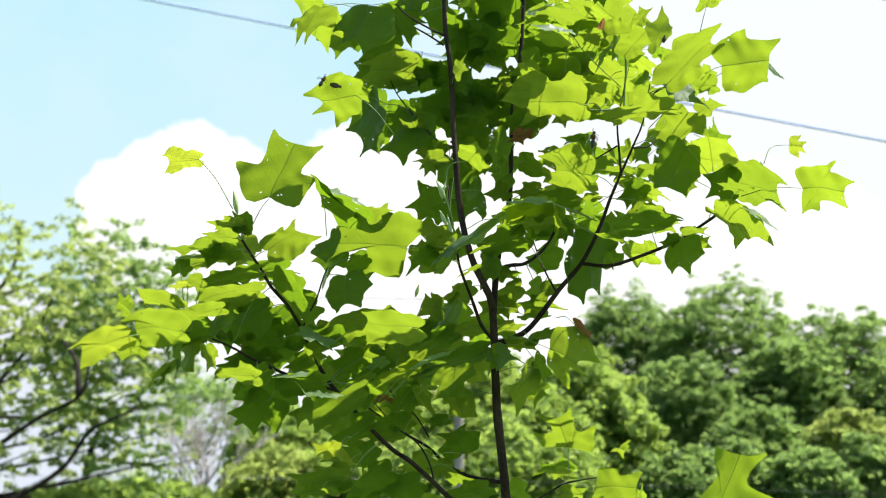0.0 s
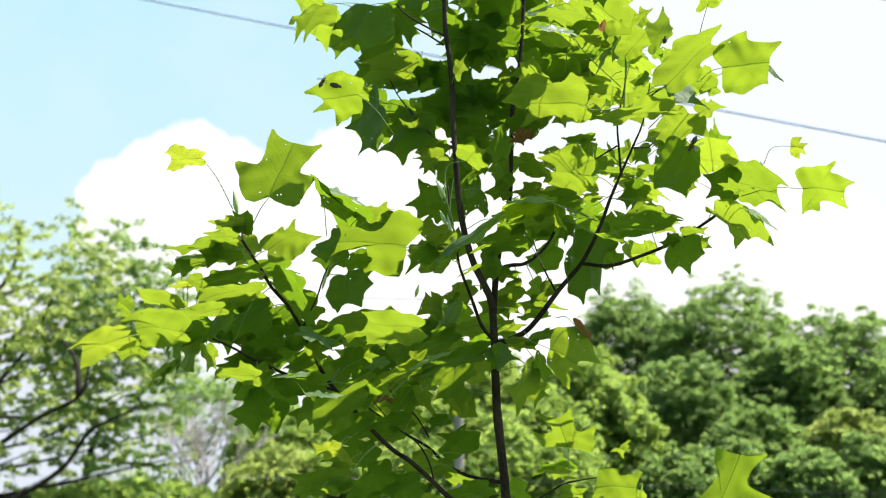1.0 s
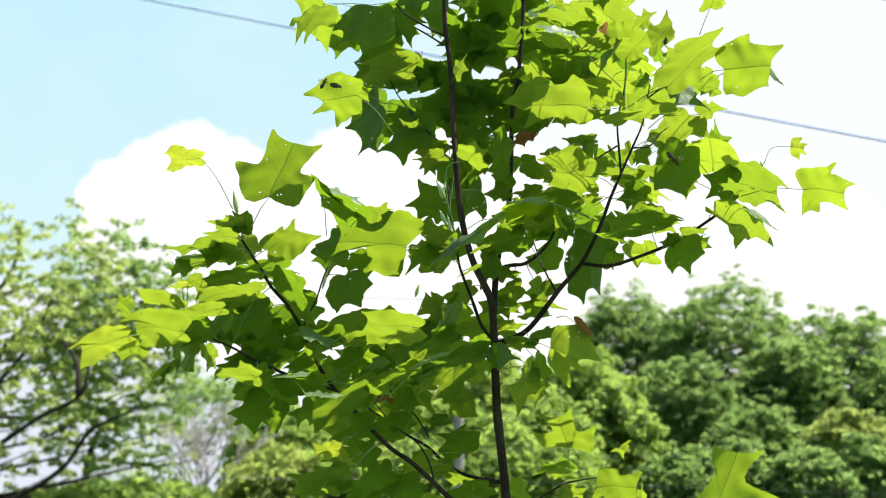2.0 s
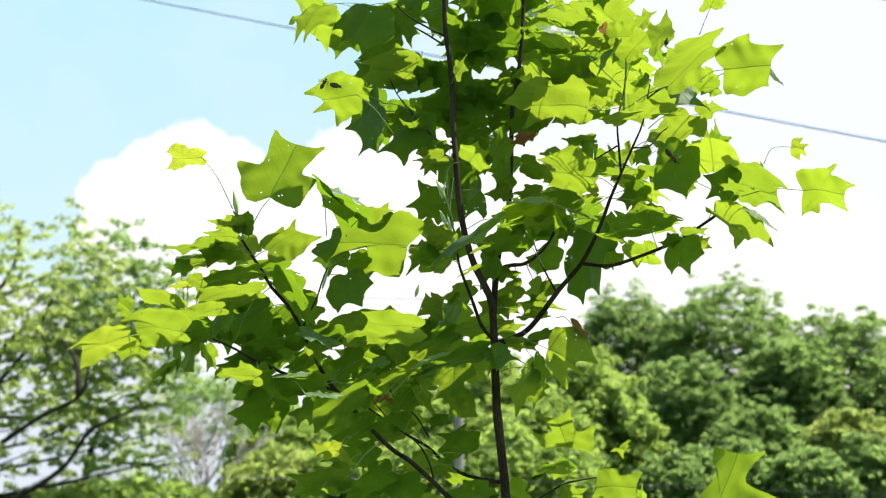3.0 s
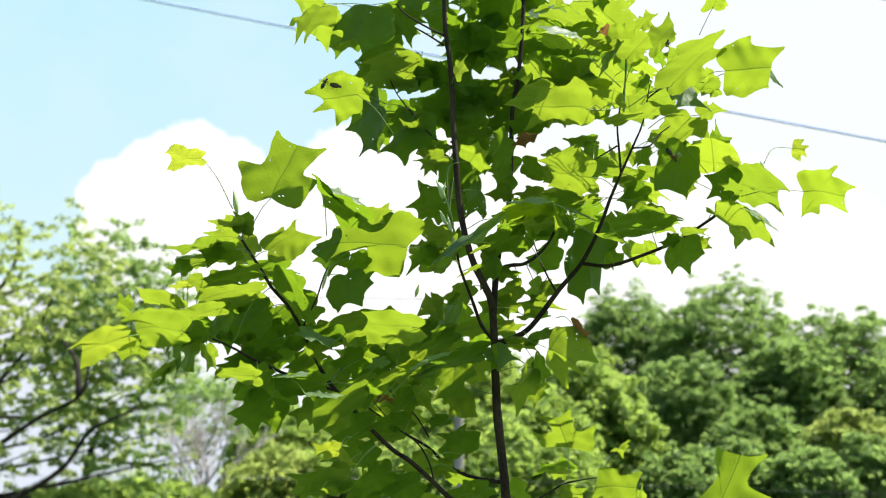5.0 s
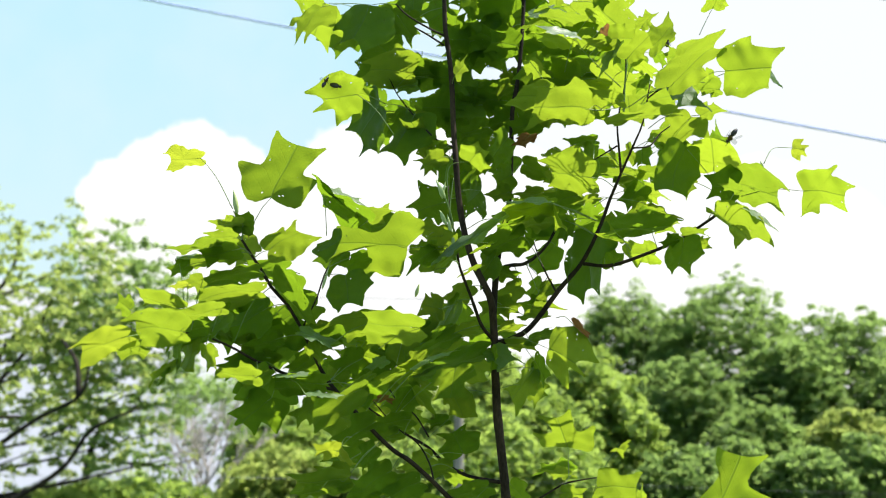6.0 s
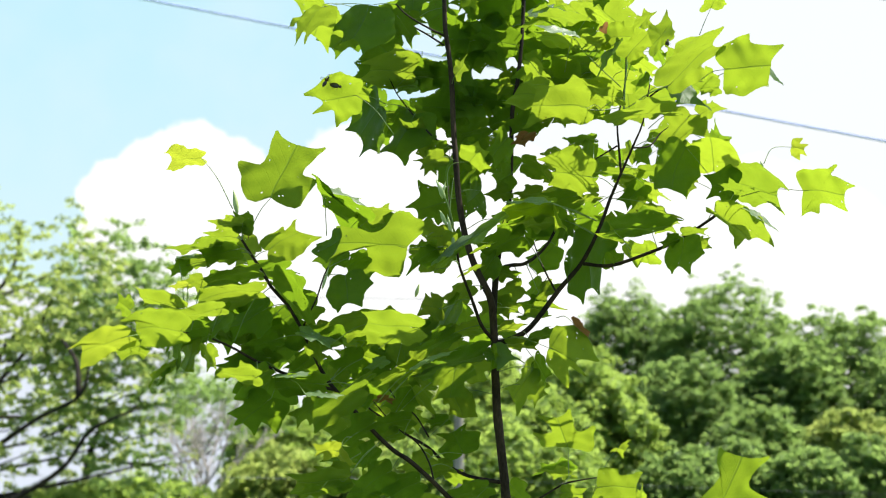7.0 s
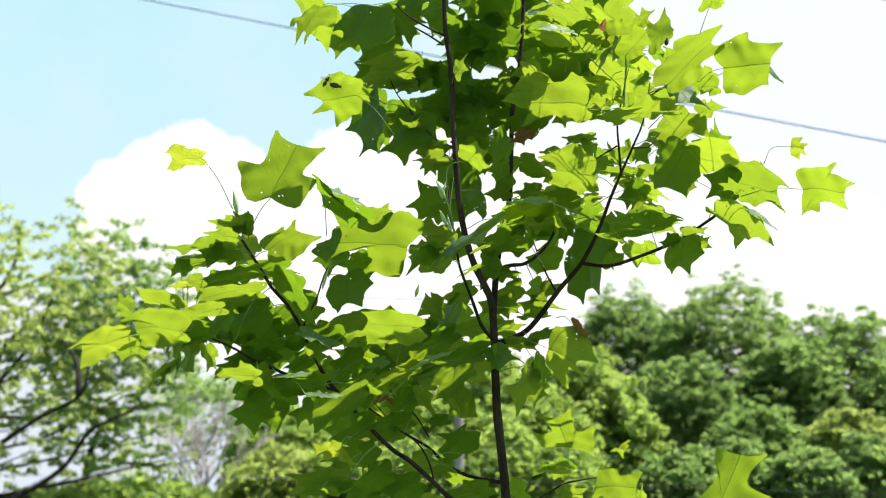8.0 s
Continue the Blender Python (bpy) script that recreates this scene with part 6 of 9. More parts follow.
leaf((0.115, 0.141, 2.141), (0.100, 0.128, 2.148), (-117, 43, -59), 0.069, 0.42, 0.25, in_shade, holes=2, lobes=((0.16, 0.11), (0.02, -0.00), (-0.10, -0.12), (-0.17, 0.12), (0.01, -0.09), (0.20, 0.12), (0.03, 0.03), (0.04, 0.03), (0.01, 0.01)))
leaf((0.129, -0.069, 2.146), (0.179, -0.096, 2.111), (-61, 11, 52), 0.043, 0.22, 0.22, in_shade, holes=2, lobes=((-0.05, 0.06), (0.01, 0.01), (0.08, -0.05), (-0.00, -0.06), (-0.08, -0.09), (-0.01, -0.01), (0.05, 0.06), (-0.01, 0.01), (0.01, 0.01)))
leaf((0.180, -0.054, 2.125), (0.179, -0.096, 2.111), (-62, -21, 47), 0.127, 0.22, 0.33, in_shade, holes=5, lobes=((-0.08, -0.16), (-0.25, 0.21), (0.22, 0.04), (-0.08, 0.00), (-0.16, 0.01), (0.13, -0.09), (0.08, -0.06), (-0.02, -0.04), (0.02, -0.02)))
leaf((-0.028, 0.046, 2.061), (-0.024, 0.042, 2.062), (-8, -17, -83), 0.052, 0.18, 0.24, in_shade, holes=2, lobes=((-0.07, -0.00), (0.00, -0.01), (0.07, -0.02), (-0.00, -0.02), (-0.08, -0.03), (-0.03, -0.01), (-0.01, -0.00), (-0.02, -0.00), (-0.00, -0.00)))
leaf((-0.018, 0.066, 1.990), (-0.032, 0.012, 1.990), (-13, -39, -85), 0.045, 0.21, 0.22, mature, lobes=((-0.12, 0.07), (0.02, -0.02), (0.17, -0.11), (0.01, -0.05), (-0.15, -0.02), (-0.02, 0.01), (0.10, 0.04), (-0.03, 0.02), (0.02, 0.01)))
leaf((0.082, 0.123, 2.052), (0.044, 0.100, 2.091), (-104, 43, -58), 0.048, 0.20, 0.22, in_shade, holes=2, lobes=((0.00, 0.08), (-0.01, 0.01), (-0.02, -0.06), (-0.01, -0.05), (-0.02, -0.06), (-0.01, -0.00), (-0.01, 0.05), (0.00, 0.02), (-0.00, 0.01)))
leaf((0.058, 0.071, 1.989), (0.085, 0.000, 2.041), (0, 1, -72), 0.059, 0.32, 0.22, mature, lobes=((0.00, 0.00), (0.06, -0.04), (0.15, -0.11), (-0.03, 0.00), (-0.21, 0.12), (0.03, -0.03), (0.30, -0.19), (0.00, 0.00), (0.07, -0.05)))
leaf((0.070, 0.012, 2.010), (0.087, -0.012, 2.032), (18, -41, -71), 0.046, 0.24, 0.22, mature, holes=2, lobes=((-0.01, 0.08), (0.01, -0.01), (0.04, -0.10), (-0.02, -0.01), (-0.08, 0.07), (-0.03, -0.01), (0.02, -0.10), (-0.00, 0.02), (0.00, -0.03)))
leaf((0.037, 0.074, 1.968), (-0.033, 0.006, 1.975), (2, -12, -60), 0.050, 0.28, 0.23, mature, holes=2, lobes=((0.00, 0.00), (0.02, -0.03), (0.05, -0.08), (-0.02, 0.01), (-0.11, 0.10), (-0.01, -0.03), (0.10, -0.18), (0.00, 0.00), (0.02, -0.05)))
leaf((-0.021, 0.017, 1.927), (-0.034, 0.000, 1.925), (12, -23, -57), 0.053, 0.30, 0.22, young, lobes=((0.00, 0.00), (0.02, -0.03), (0.06, -0.08), (-0.02, 0.01), (-0.11, 0.12), (-0.00, -0.03), (0.10, -0.20), (0.00, 0.00), (0.02, -0.05)))
leaf((-0.014, 0.050, 1.988), (-0.032, 0.012, 1.990), (-9, 36, 76), 0.046, 0.23, 0.22, mature, holes=3, lobes=((0.00, 0.03), (0.00, -0.01), (0.00, -0.07), (0.01, -0.04), (0.02, -0.03), (0.00, -0.01), (-0.01, 0.01), (0.00, 0.01), (-0.00, 0.00)))
leaf((-0.066, 0.017, 1.930), (-0.034, 0.000, 1.925), (-4, 19, 71), 0.061, 0.18, 0.23, young, holes=2, lobes=((0.11, 0.02), (0.01, -0.01), (-0.10, -0.03), (-0.01, -0.01), (0.08, 0.00), (0.02, 0.00), (-0.02, 0.00), (0.03, 0.00), (-0.00, 0.00)))
# east bough
leaf((0.194, -0.262, 2.084), (0.241, -0.164, 2.067), (10, -6, -84), 0.110, 0.31, 0.20, in_shade, holes=2, lobes=((-0.04, 0.00), (-0.24, 0.13), (0.13, -0.14), (0.07, 0.09), (-0.18, 0.04), (0.08, 0.14), (0.13, -0.12), (-0.01, 0.00), (0.03, -0.03)))
leaf((0.263, -0.202, 2.140), (0.301, -0.138, 2.073), (-11, 1, -76), 0.063, 0.28, 0.22, mature, lobes=((0.04, 0.06), (-0.01, -0.02), (-0.06, -0.10), (-0.02, -0.00), (0.01, 0.09), (0.03, -0.00), (0.06, -0.10), (0.01, 0.01), (0.02, -0.02)))
leaf((0.230, -0.146, 2.089), (0.247, -0.118, 2.056), (20, 8, 61), 0.052, 0.23, 0.22, mature, lobes=((0.01, -0.02), (0.01, -0.01), (0.02, -0.01), (0.01, -0.01), (0.01, -0.01), (0.00, -0.00), (0.00, 0.00), (0.00, -0.01), (0.00, 0.00)))
leaf((0.308, -0.062, 2.077), (0.287, -0.134, 2.068), (21, 47, 63), 0.057, 0.40, 0.20, young, holes=2, lobes=((0.18, -0.08), (0.04, -0.08), (-0.08, -0.11), (-0.20, 0.41), (0.32, -0.11), (0.08, 0.05), (-0.20, -0.07), (0.05, -0.02), (-0.05, -0.02)))
leaf((0.334, -0.243, 2.073), (0.341, -0.150, 2.089), (-97, 5, -51), 0.066, 0.31, 0.12, in_shade, holes=2, lobes=((-0.01, 0.04), (-0.24, 0.17), (0.17, -0.04), (-0.02, -0.09), (-0.06, -0.00), (0.00, 0.18), (0.05, 0.03), (-0.00, 0.01), (0.01, 0.01)))
leaf((0.345, -0.180, 2.097), (0.352, -0.154, 2.096), (5, -8, -98), 0.047, 0.22, 0.23, mature, lobes=((0.06, 0.01), (-0.01, 0.01), (-0.08, 0.02), (0.03, -0.07), (-0.00, -0.05), (-0.00, -0.00), (-0.00, 0.04), (0.02, 0.00), (-0.00, 0.01)))
leaf((0.324, -0.240, 2.071), (0.341, -0.150, 2.089), (-16, 22, 69), 0.035, 0.26, 0.20, in_shade, holes=2, lobes=((-0.14, 0.01), (-0.01, -0.02), (0.12, -0.06), (0.01, -0.06), (-0.09, -0.09), (-0.04, -0.04), (-0.00, -0.00), (-0.04, 0.00), (-0.00, -0.00)))
leaf((0.361, -0.216, 2.064), (0.319, -0.142, 2.074), (18, -39, -92), 0.033, 0.16, 0.21, young, holes=1, lobes=((-0.13, 0.05), (-0.04, 0.03), (0.02, 0.02), (0.05, -0.10), (-0.01, -0.15), (-0.05, -0.03), (-0.12, 0.07), (-0.03, 0.01), (-0.03, 0.02)), bow=(0.347, -0.179, 2.083))
leaf((0.383, -0.310, 2.110), (0.394, -0.201, 2.120), (-28, 0, -76), 0.093, 0.55, 0.45, mature, holes=4, lobes=((0.30, 0.01), (-0.11, 0.07), (-0.43, -0.10), (0.09, -0.03), (0.10, 0.14), (0.56, 0.05), (-0.06, -0.19), (0.08, 0.00), (-0.02, -0.05)))
leaf((0.197, -0.093, 2.064), (0.196, -0.096, 2.048), (-65, -50, -66), 0.030, 0.25, 0.22, in_shade, holes=2, lobes=((0.16, -0.00), (0.06, -0.06), (-0.01, -0.14), (0.06, -0.04), (0.15, 0.03), (-0.03, 0.04), (-0.24, 0.07), (0.04, -0.00), (-0.06, 0.02)))
leaf((0.583, -0.170, 2.281), (0.511, -0.209, 2.236), (-52, -61, -89), 0.035, 0.31, 0.19, yellowing, lobes=((0.02, 0.12), (0.06, -0.02), (0.13, -0.03), (0.07, -0.08), (-0.11, 0.01), (-0.09, -0.05), (-0.08, 0.17), (0.00, 0.03), (-0.02, 0.04)), bow=(0.537, -0.189, 2.274))
leaf((0.564, -0.286, 2.158), (0.469, -0.180, 2.175), (1, -36, -87), 0.083, 0.15, 0.39, young, holes=3, lobes=((0.11, 0.05), (0.01, -0.06), (-0.01, -0.00), (0.02, -0.02), (-0.15, -0.01), (0.10, -0.06), (0.11, 0.11), (-0.38, 0.26), (0.19, -0.16)))
leaf((0.450, -0.199, 2.195), (0.459, -0.180, 2.181), (-15, -25, -106), 0.097, 0.27, 0.44, mature, holes=1, lobes=((0.08, -0.07), (-0.08, 0.11), (-0.11, -0.06), (0.10, -0.02), (-0.08, 0.10), (0.40, 0.12), (0.05, -0.14), (0.02, -0.02), (0.01, -0.03)))
leaf((0.449, -0.232, 2.183), (0.455, -0.180, 2.177), (-4, 62, 93), 0.059, 0.21, 0.24, in_shade, holes=2, lobes=((-0.03, -0.11), (-0.09, 0.13), (0.05, 0.11), (-0.01, -0.05), (-0.02, -0.08), (-0.02, -0.03), (-0.02, 0.00), (-0.01, -0.03), (-0.01, 0.00)))
leaf((0.420, -0.376, 2.135), (0.422, -0.266, 2.140), (24, 18, 63), 0.039, 0.26, 0.21, mature, lobes=((-0.20, -0.04), (-0.00, -0.02), (0.19, -0.00), (0.05, -0.04), (-0.07, -0.10), (-0.03, -0.00), (-0.01, 0.10), (-0.05, -0.01), (-0.00, 0.02)))
leaf((0.432, -0.167, 2.591), (0.402, -0.165, 2.533), (21, 8, -171), 0.051, 0.03, 0.23, young, holes=2, lobes=((0.08, -0.30), (-0.02, -0.05), (-0.14, 0.18), (0.07, 0.14), (0.32, 0.17), (0.01, -0.04), (-0.28, -0.27), (0.02, -0.07), (-0.07, -0.07)))
# lower crown
leaf((-0.331, -0.395, 1.650), (-0.315, -0.290, 1.680), (3, 34, 103), 0.040, 0.22, 0.21, yellowing, lobes=((0.01, -0.02), (0.06, 0.09), (-0.04, 0.04), (0.08, -0.04), (-0.02, -0.12), (-0.15, 0.02), (0.06, 0.07), (0.00, -0.00), (0.02, 0.02)))
leaf((-0.349, -0.196, 1.659), (-0.288, -0.168, 1.706), (-53, -17, -64), 0.042, 0.22, 0.22, yellowing, lobes=((0.16, 0.01), (-0.05, -0.00), (-0.27, -0.02), (0.00, -0.04), (0.28, -0.09), (0.03, -0.01), (-0.21, 0.06), (0.04, 0.00), (-0.05, 0.01)))
leaf((-0.274, -0.190, 1.716), (-0.288, -0.168, 1.706), (-27, 20, 61), 0.077, 0.15, 0.23, in_shade, holes=2, lobes=((0.05, -0.10), (0.03, -0.02), (0.03, 0.06), (-0.09, 0.14), (0.01, -0.15), (0.03, -0.05), (0.07, 0.03), (0.01, -0.03), (0.02, 0.01)))
leaf((-0.277, -0.136, 1.669), (-0.258, -0.152, 1.676), (-55, 28, 64), 0.048, 0.20, 0.22, in_shade, holes=2, lobes=((-0.04, 0.06), (0.02, 0.01), (0.10, -0.04), (-0.01, -0.04), (-0.13, -0.05), (-0.01, -0.00), (0.10, 0.04), (-0.01, 0.01), (0.02, 0.01)))
leaf((-0.330, -0.212, 1.603), (-0.269, -0.159, 1.677), (-1, 21, 88), 0.096, 0.08, 0.14, mature, lobes=((0.10, -0.06), (0.02, -0.02), (-0.05, -0.00), (-0.02, 0.01), (-0.02, 0.03), (0.14, 0.16), (0.02, -0.14), (0.02, -0.02), (0.00, -0.03)))
leaf((-0.327, -0.201, 1.611), (-0.264, -0.156, 1.682), (4, 52, 78), 0.054, 0.14, 0.23, mature, holes=2, lobes=((0.09, -0.03), (0.03, -0.00), (-0.00, 0.02), (-0.02, -0.00), (-0.05, -0.03), (0.01, -0.01), (0.09, 0.01), (0.02, -0.01), (0.02, 0.00)))
leaf((-0.379, -0.214, 1.584), (-0.304, -0.177, 1.656), (-11, 21, 72), 0.046, 0.18, 0.23, young, lobes=((0.03, -0.07), (0.04, -0.01), (0.06, 0.05), (-0.01, -0.01), (-0.08, -0.08), (0.01, -0.02), (0.11, 0.04), (0.01, -0.02), (0.03, 0.01)))
leaf((-0.246, -0.142, 1.622), (-0.227, -0.136, 1.652), (-34, 34, 66), 0.070, 0.11, 0.23, in_shade, holes=2, lobes=((-0.01, -0.01), (0.03, 0.00), (0.08, 0.02), (-0.01, -0.01), (-0.11, -0.03), (-0.00, -0.00), (0.10, 0.02), (-0.00, -0.00), (0.03, 0.01)))
leaf((-0.190, -0.119, 1.601), (-0.183, -0.112, 1.619), (-25, 31, 65), 0.067, 0.13, 0.22, in_shade, holes=2, lobes=((0.02, 0.00), (0.02, 0.00), (0.04, 0.00), (-0.02, -0.01), (-0.08, -0.02), (-0.00, -0.00), (0.08, 0.01), (0.00, 0.00), (0.02, 0.00)))
leaf((-0.211, -0.045, 1.730), (-0.224, -0.032, 1.702), (-4, 23, 76), 0.066, 0.14, 0.21, in_shade, holes=2, lobes=((0.09, 0.02), (0.01, 0.00), (-0.05, -0.01), (-0.02, -0.01), (0.00, -0.02), (0.01, -0.00), (0.04, 0.02), (0.02, 0.00), (0.01, 0.00)))
leaf((-0.237, -0.023, 1.703), (-0.233, -0.026, 1.710), (-18, 26, 72), 0.048, 0.26, 0.22, mature, holes=2, lobes=((-0.04, -0.06), (-0.01, -0.02), (0.02, 0.02), (0.02, -0.02), (0.04, -0.06), (0.00, -0.02), (-0.04, 0.01), (-0.01, -0.02), (-0.01, 0.00)))
leaf((-0.166, -0.002, 1.652), (-0.185, -0.062, 1.664), (-25, 29, 71), 0.064, 0.15, 0.23, mature, holes=2, lobes=((0.00, -0.03), (0.03, -0.00), (0.06, 0.02), (-0.01, -0.00), (-0.10, -0.02), (-0.00, -0.01), (0.10, -0.00), (0.00, -0.01), (0.02, -0.00)))
leaf((-0.124, -0.027, 1.631), (-0.169, -0.084, 1.632), (-13, 38, 66), 0.046, 0.25, 0.22, mature, holes=2, lobes=((-0.05, -0.07), (0.00, -0.02), (0.06, 0.03), (0.02, -0.02), (-0.01, -0.08), (-0.00, -0.02), (0.00, 0.04), (-0.01, -0.02), (0.00, 0.01)))
leaf((-0.052, -0.065, 1.591), (-0.098, -0.054, 1.539), (-11, 23, 69), 0.076, 0.13, 0.21, in_shade, holes=2, lobes=((0.07, -0.00), (0.02, -0.00), (-0.03, -0.00), (-0.02, -0.00), (-0.02, -0.00), (0.01, -0.00), (0.05, -0.01), (0.02, -0.00), (0.01, -0.00)))
leaf((-0.128, 0.232, 1.624), (-0.139, 0.125, 1.642), (-22, -29, -72), 0.049, 0.19, 0.22, mature, lobes=((-0.07, 0.03), (-0.01, -0.01), (0.06, -0.06), (0.00, -0.03), (-0.05, -0.02), (-0.02, -0.01), (-0.01, -0.00), (-0.02, 0.01), (-0.00, -0.00)))
leaf((-0.101, -0.032, 1.660), (-0.176, -0.074, 1.647), (49, 22, 174), 0.068, 0.28, 0.27, in_shade, holes=2, lobes=((-0.03, 0.03), (0.02, 0.15), (-0.01, -0.06), (0.03, 0.01), (0.03, -0.02), (-0.09, 0.08), (-0.07, -0.02), (-0.01, 0.01), (-0.02, -0.00)))
leaf((0.109, -0.113, 1.668), (0.109, -0.124, 1.606), (42, 3, 158), 0.086, 0.26, 0.11, mature, holes=2, lobes=((-0.05, 0.04), (0.07, -0.14), (0.09, 0.05), (-0.02, 0.03), (-0.05, -0.01), (-0.15, -0.12), (0.03, 0.01), (-0.13, -0.07), (0.20, 0.18)))
leaf((0.205, -0.161, 1.666), (0.166, -0.150, 1.609), (-5, -32, -25), 0.037, 0.33, 0.20, young, lobes=((0.19, -0.39), (0.07, -0.00), (-0.01, 0.38), (-0.04, 0.02), (-0.09, -0.33), (-0.03, -0.13), (0.00, 0.00), (0.05, -0.10), (0.00, 0.00)))
leaf((0.118, -0.090, 1.616), (0.101, -0.120, 1.597), (5, 20, 62), 0.051, 0.22, 0.22, mature, holes=2, lobes=((-0.01, -0.10), (-0.01, 0.00), (-0.02, 0.11), (0.01, -0.02), (0.04, -0.17), (0.02, -0.01), (0.01, 0.14), (-0.00, -0.02), (0.00, 0.03)))
leaf((0.156, -0.195, 1.589), (0.166, -0.150, 1.609), (4, -51, -87), 0.074, 0.07, 0.21, mature, holes=2, lobes=((-0.05, 0.04), (-0.03, -0.01), (-0.02, -0.05), (0.06, 0.05), (0.05, -0.01), (-0.01, -0.03), (-0.12, 0.00), (-0.01, 0.01), (0.14, 0.10)))
leaf((0.241, -0.162, 1.560), (0.166, -0.150, 1.609), (80, -50, 115), 0.038, 0.30, 0.14, young, lobes=((0.00, 0.00), (0.02, -0.01), (0.05, -0.03), (-0.03, 0.06), (-0.12, 0.17), (-0.13, 0.06), (-0.20, -0.03), (0.00, 0.00), (-0.05, -0.01)))
leaf((0.093, -0.146, 1.579), (0.101, -0.120, 1.597), (-1, -36, -87), 0.042, 0.20, 0.22, mature, holes=2, lobes=((-0.05, 0.02), (-0.01, -0.01), (0.03, -0.05), (-0.00, -0.03), (-0.03, -0.03), (-0.02, -0.02), (-0.03, -0.01), (-0.01, 0.00), (-0.01, -0.00)))
leaf((0.366, -0.215, 1.506), (0.277, -0.248, 1.486), (62, 2, -147), 0.159, -0.10, 0.06, young, holes=1, lobes=((-0.19, -0.04), (0.08, 0.05), (0.04, -0.09), (-0.02, 0.07), (-0.02, -0.00), (-0.16, 0.10), (-0.11, -0.11), (-0.05, -0.01), (-0.03, -0.03)))
# dry scraps and slivers
leaf((0.190, -0.222, 2.527), (0.152, -0.160, 2.502), (-82, -4, -68), 0.034, 0.22, 0.23, dry, lobes=((-0.01, -0.12), (0.02, -0.07), (0.06, -0.06), (0.01, -0.05), (-0.03, -0.06), (-0.01, -0.02), (0.00, 0.00), (-0.00, -0.03), (0.00, 0.00)))
leaf((-0.527, -0.294, 2.091), (-0.539, -0.260, 2.066), (-75, -19, -57), 0.029, 0.21, 0.22, dry, lobes=((-0.04, -0.17), (0.05, -0.10), (0.16, -0.07), (0.04, -0.06), (-0.07, -0.07), (-0.03, -0.03), (0.00, 0.00), (-0.01, -0.04), (0.00, 0.00)))
leaf((-0.671, -0.462, 1.850), (-0.658, -0.370, 1.859), (37, -19, -86), 0.027, 0.22, 0.22, dry, lobes=((0.02, 0.09), (-0.03, -0.02), (-0.09, -0.15), (-0.04, -0.11), (-0.01, -0.12), (-0.02, -0.03), (-0.03, 0.04), (0.01, 0.02), (-0.01, 0.01)))
leaf((-0.274, -0.167, 1.763), (-0.305, -0.176, 1.723), (-3, -13, -63), 0.035, 0.22, 0.24, dry, lobes=((0.00, 0.00), (0.01, 0.00), (0.01, 0.01), (-0.05, -0.04), (-0.13, -0.10), (-0.06, -0.04), (-0.03, 0.00), (0.00, 0.00), (-0.01, 0.00)))
leaf((0.530, -0.198, 2.442), (0.422, -0.179, 2.431), (-59, 2, -134), 0.041, 0.22, 0.12, sky_tinted, lobes=((0.29, 0.04), (0.08, 0.02), (-0.08, 0.00), (-0.10, -0.07), (-0.18, -0.17), (-0.07, -0.07), (0.00, 0.00), (0.07, 0.01), (0.00, 0.00)))
# behind the fork
leaf((0.031, 0.086, 2.035), (0.017, 0.084, 2.084), (-31, 29, 71), 0.059, 0.13, 0.25, mature, holes=2, lobes=((0.13, 0.00), (0.02, -0.01), (-0.08, -0.02), (-0.08, 0.05), (0.09, -0.07), (0.04, -0.02), (0.01, 0.03), (0.03, 0.00), (0.00, 0.01)))
leaf((0.086, 0.127, 1.995), (0.044, 0.100, 2.091), (1, 42, 70), 0.050, 0.24, 0.21, in_shade, holes=2, lobes=((-0.04, -0.02), (0.01, -0.01), (0.05, 0.01), (0.01, -0.02), (-0.02, -0.07), (-0.01, -0.01), (-0.01, 0.04), (-0.01, -0.01), (-0.00, 0.01)))
leaf((0.015, 0.126, 1.940), (-0.025, 0.024, 1.936), (5, 28, 73), 0.060, 0.21, 0.21, in_shade, holes=2, lobes=((0.03, -0.01), (0.01, -0.01), (-0.00, -0.01), (-0.01, -0.01), (-0.01, -0.01), (0.00, -0.01), (0.02, -0.01), (0.01, -0.00), (0.00, -0.00)))
# narrow leaves set in as turned-up lobes, their sky sheen painted pale
leaf((0.037, -0.230, 2.552), (0.124, -0.165, 2.532), (11, 40, -109), 0.043, 0.18, 0.22, painted_sheen, lobes=((0.14, -0.07), (0.04, 0.00), (-0.05, 0.08), (-0.02, -0.03), (-0.01, -0.16), (0.03, -0.02), (0.09, 0.11), (0.03, -0.02), (0.02, 0.03)))
leaf((0.116, -0.351, 2.457), (0.105, -0.249, 2.418), (11, -35, 100), 0.063, 0.19, 0.19, painted_sheen, lobes=((-0.00, 0.06), (0.02, -0.01), (0.04, -0.09), (0.03, -0.01), (0.02, 0.06), (-0.04, 0.02), (-0.13, 0.00), (-0.00, 0.01), (-0.03, 0.00)))
leaf((0.061, -0.271, 2.141), (0.126, -0.182, 2.133), (-3, -22, 104), 0.064, 0.19, 0.19, painted_sheen, lobes=((-0.02, 0.08), (0.03, -0.01), (0.11, -0.12), (0.03, -0.02), (-0.04, 0.06), (-0.05, 0.03), (-0.09, 0.02), (-0.01, 0.02), (-0.02, 0.00)))
leaf((-0.388, -0.166, 2.183), (-0.377, -0.214, 2.085), (-4, 27, -76), 0.076, 0.25, 0.23, painted_sheen, lobes=((0.02, 0.03), (0.02, -0.01), (0.03, -0.06), (0.01, -0.01), (0.00, 0.04), (-0.02, 0.01), (-0.06, -0.02), (0.01, 0.01), (-0.01, -0.00)))
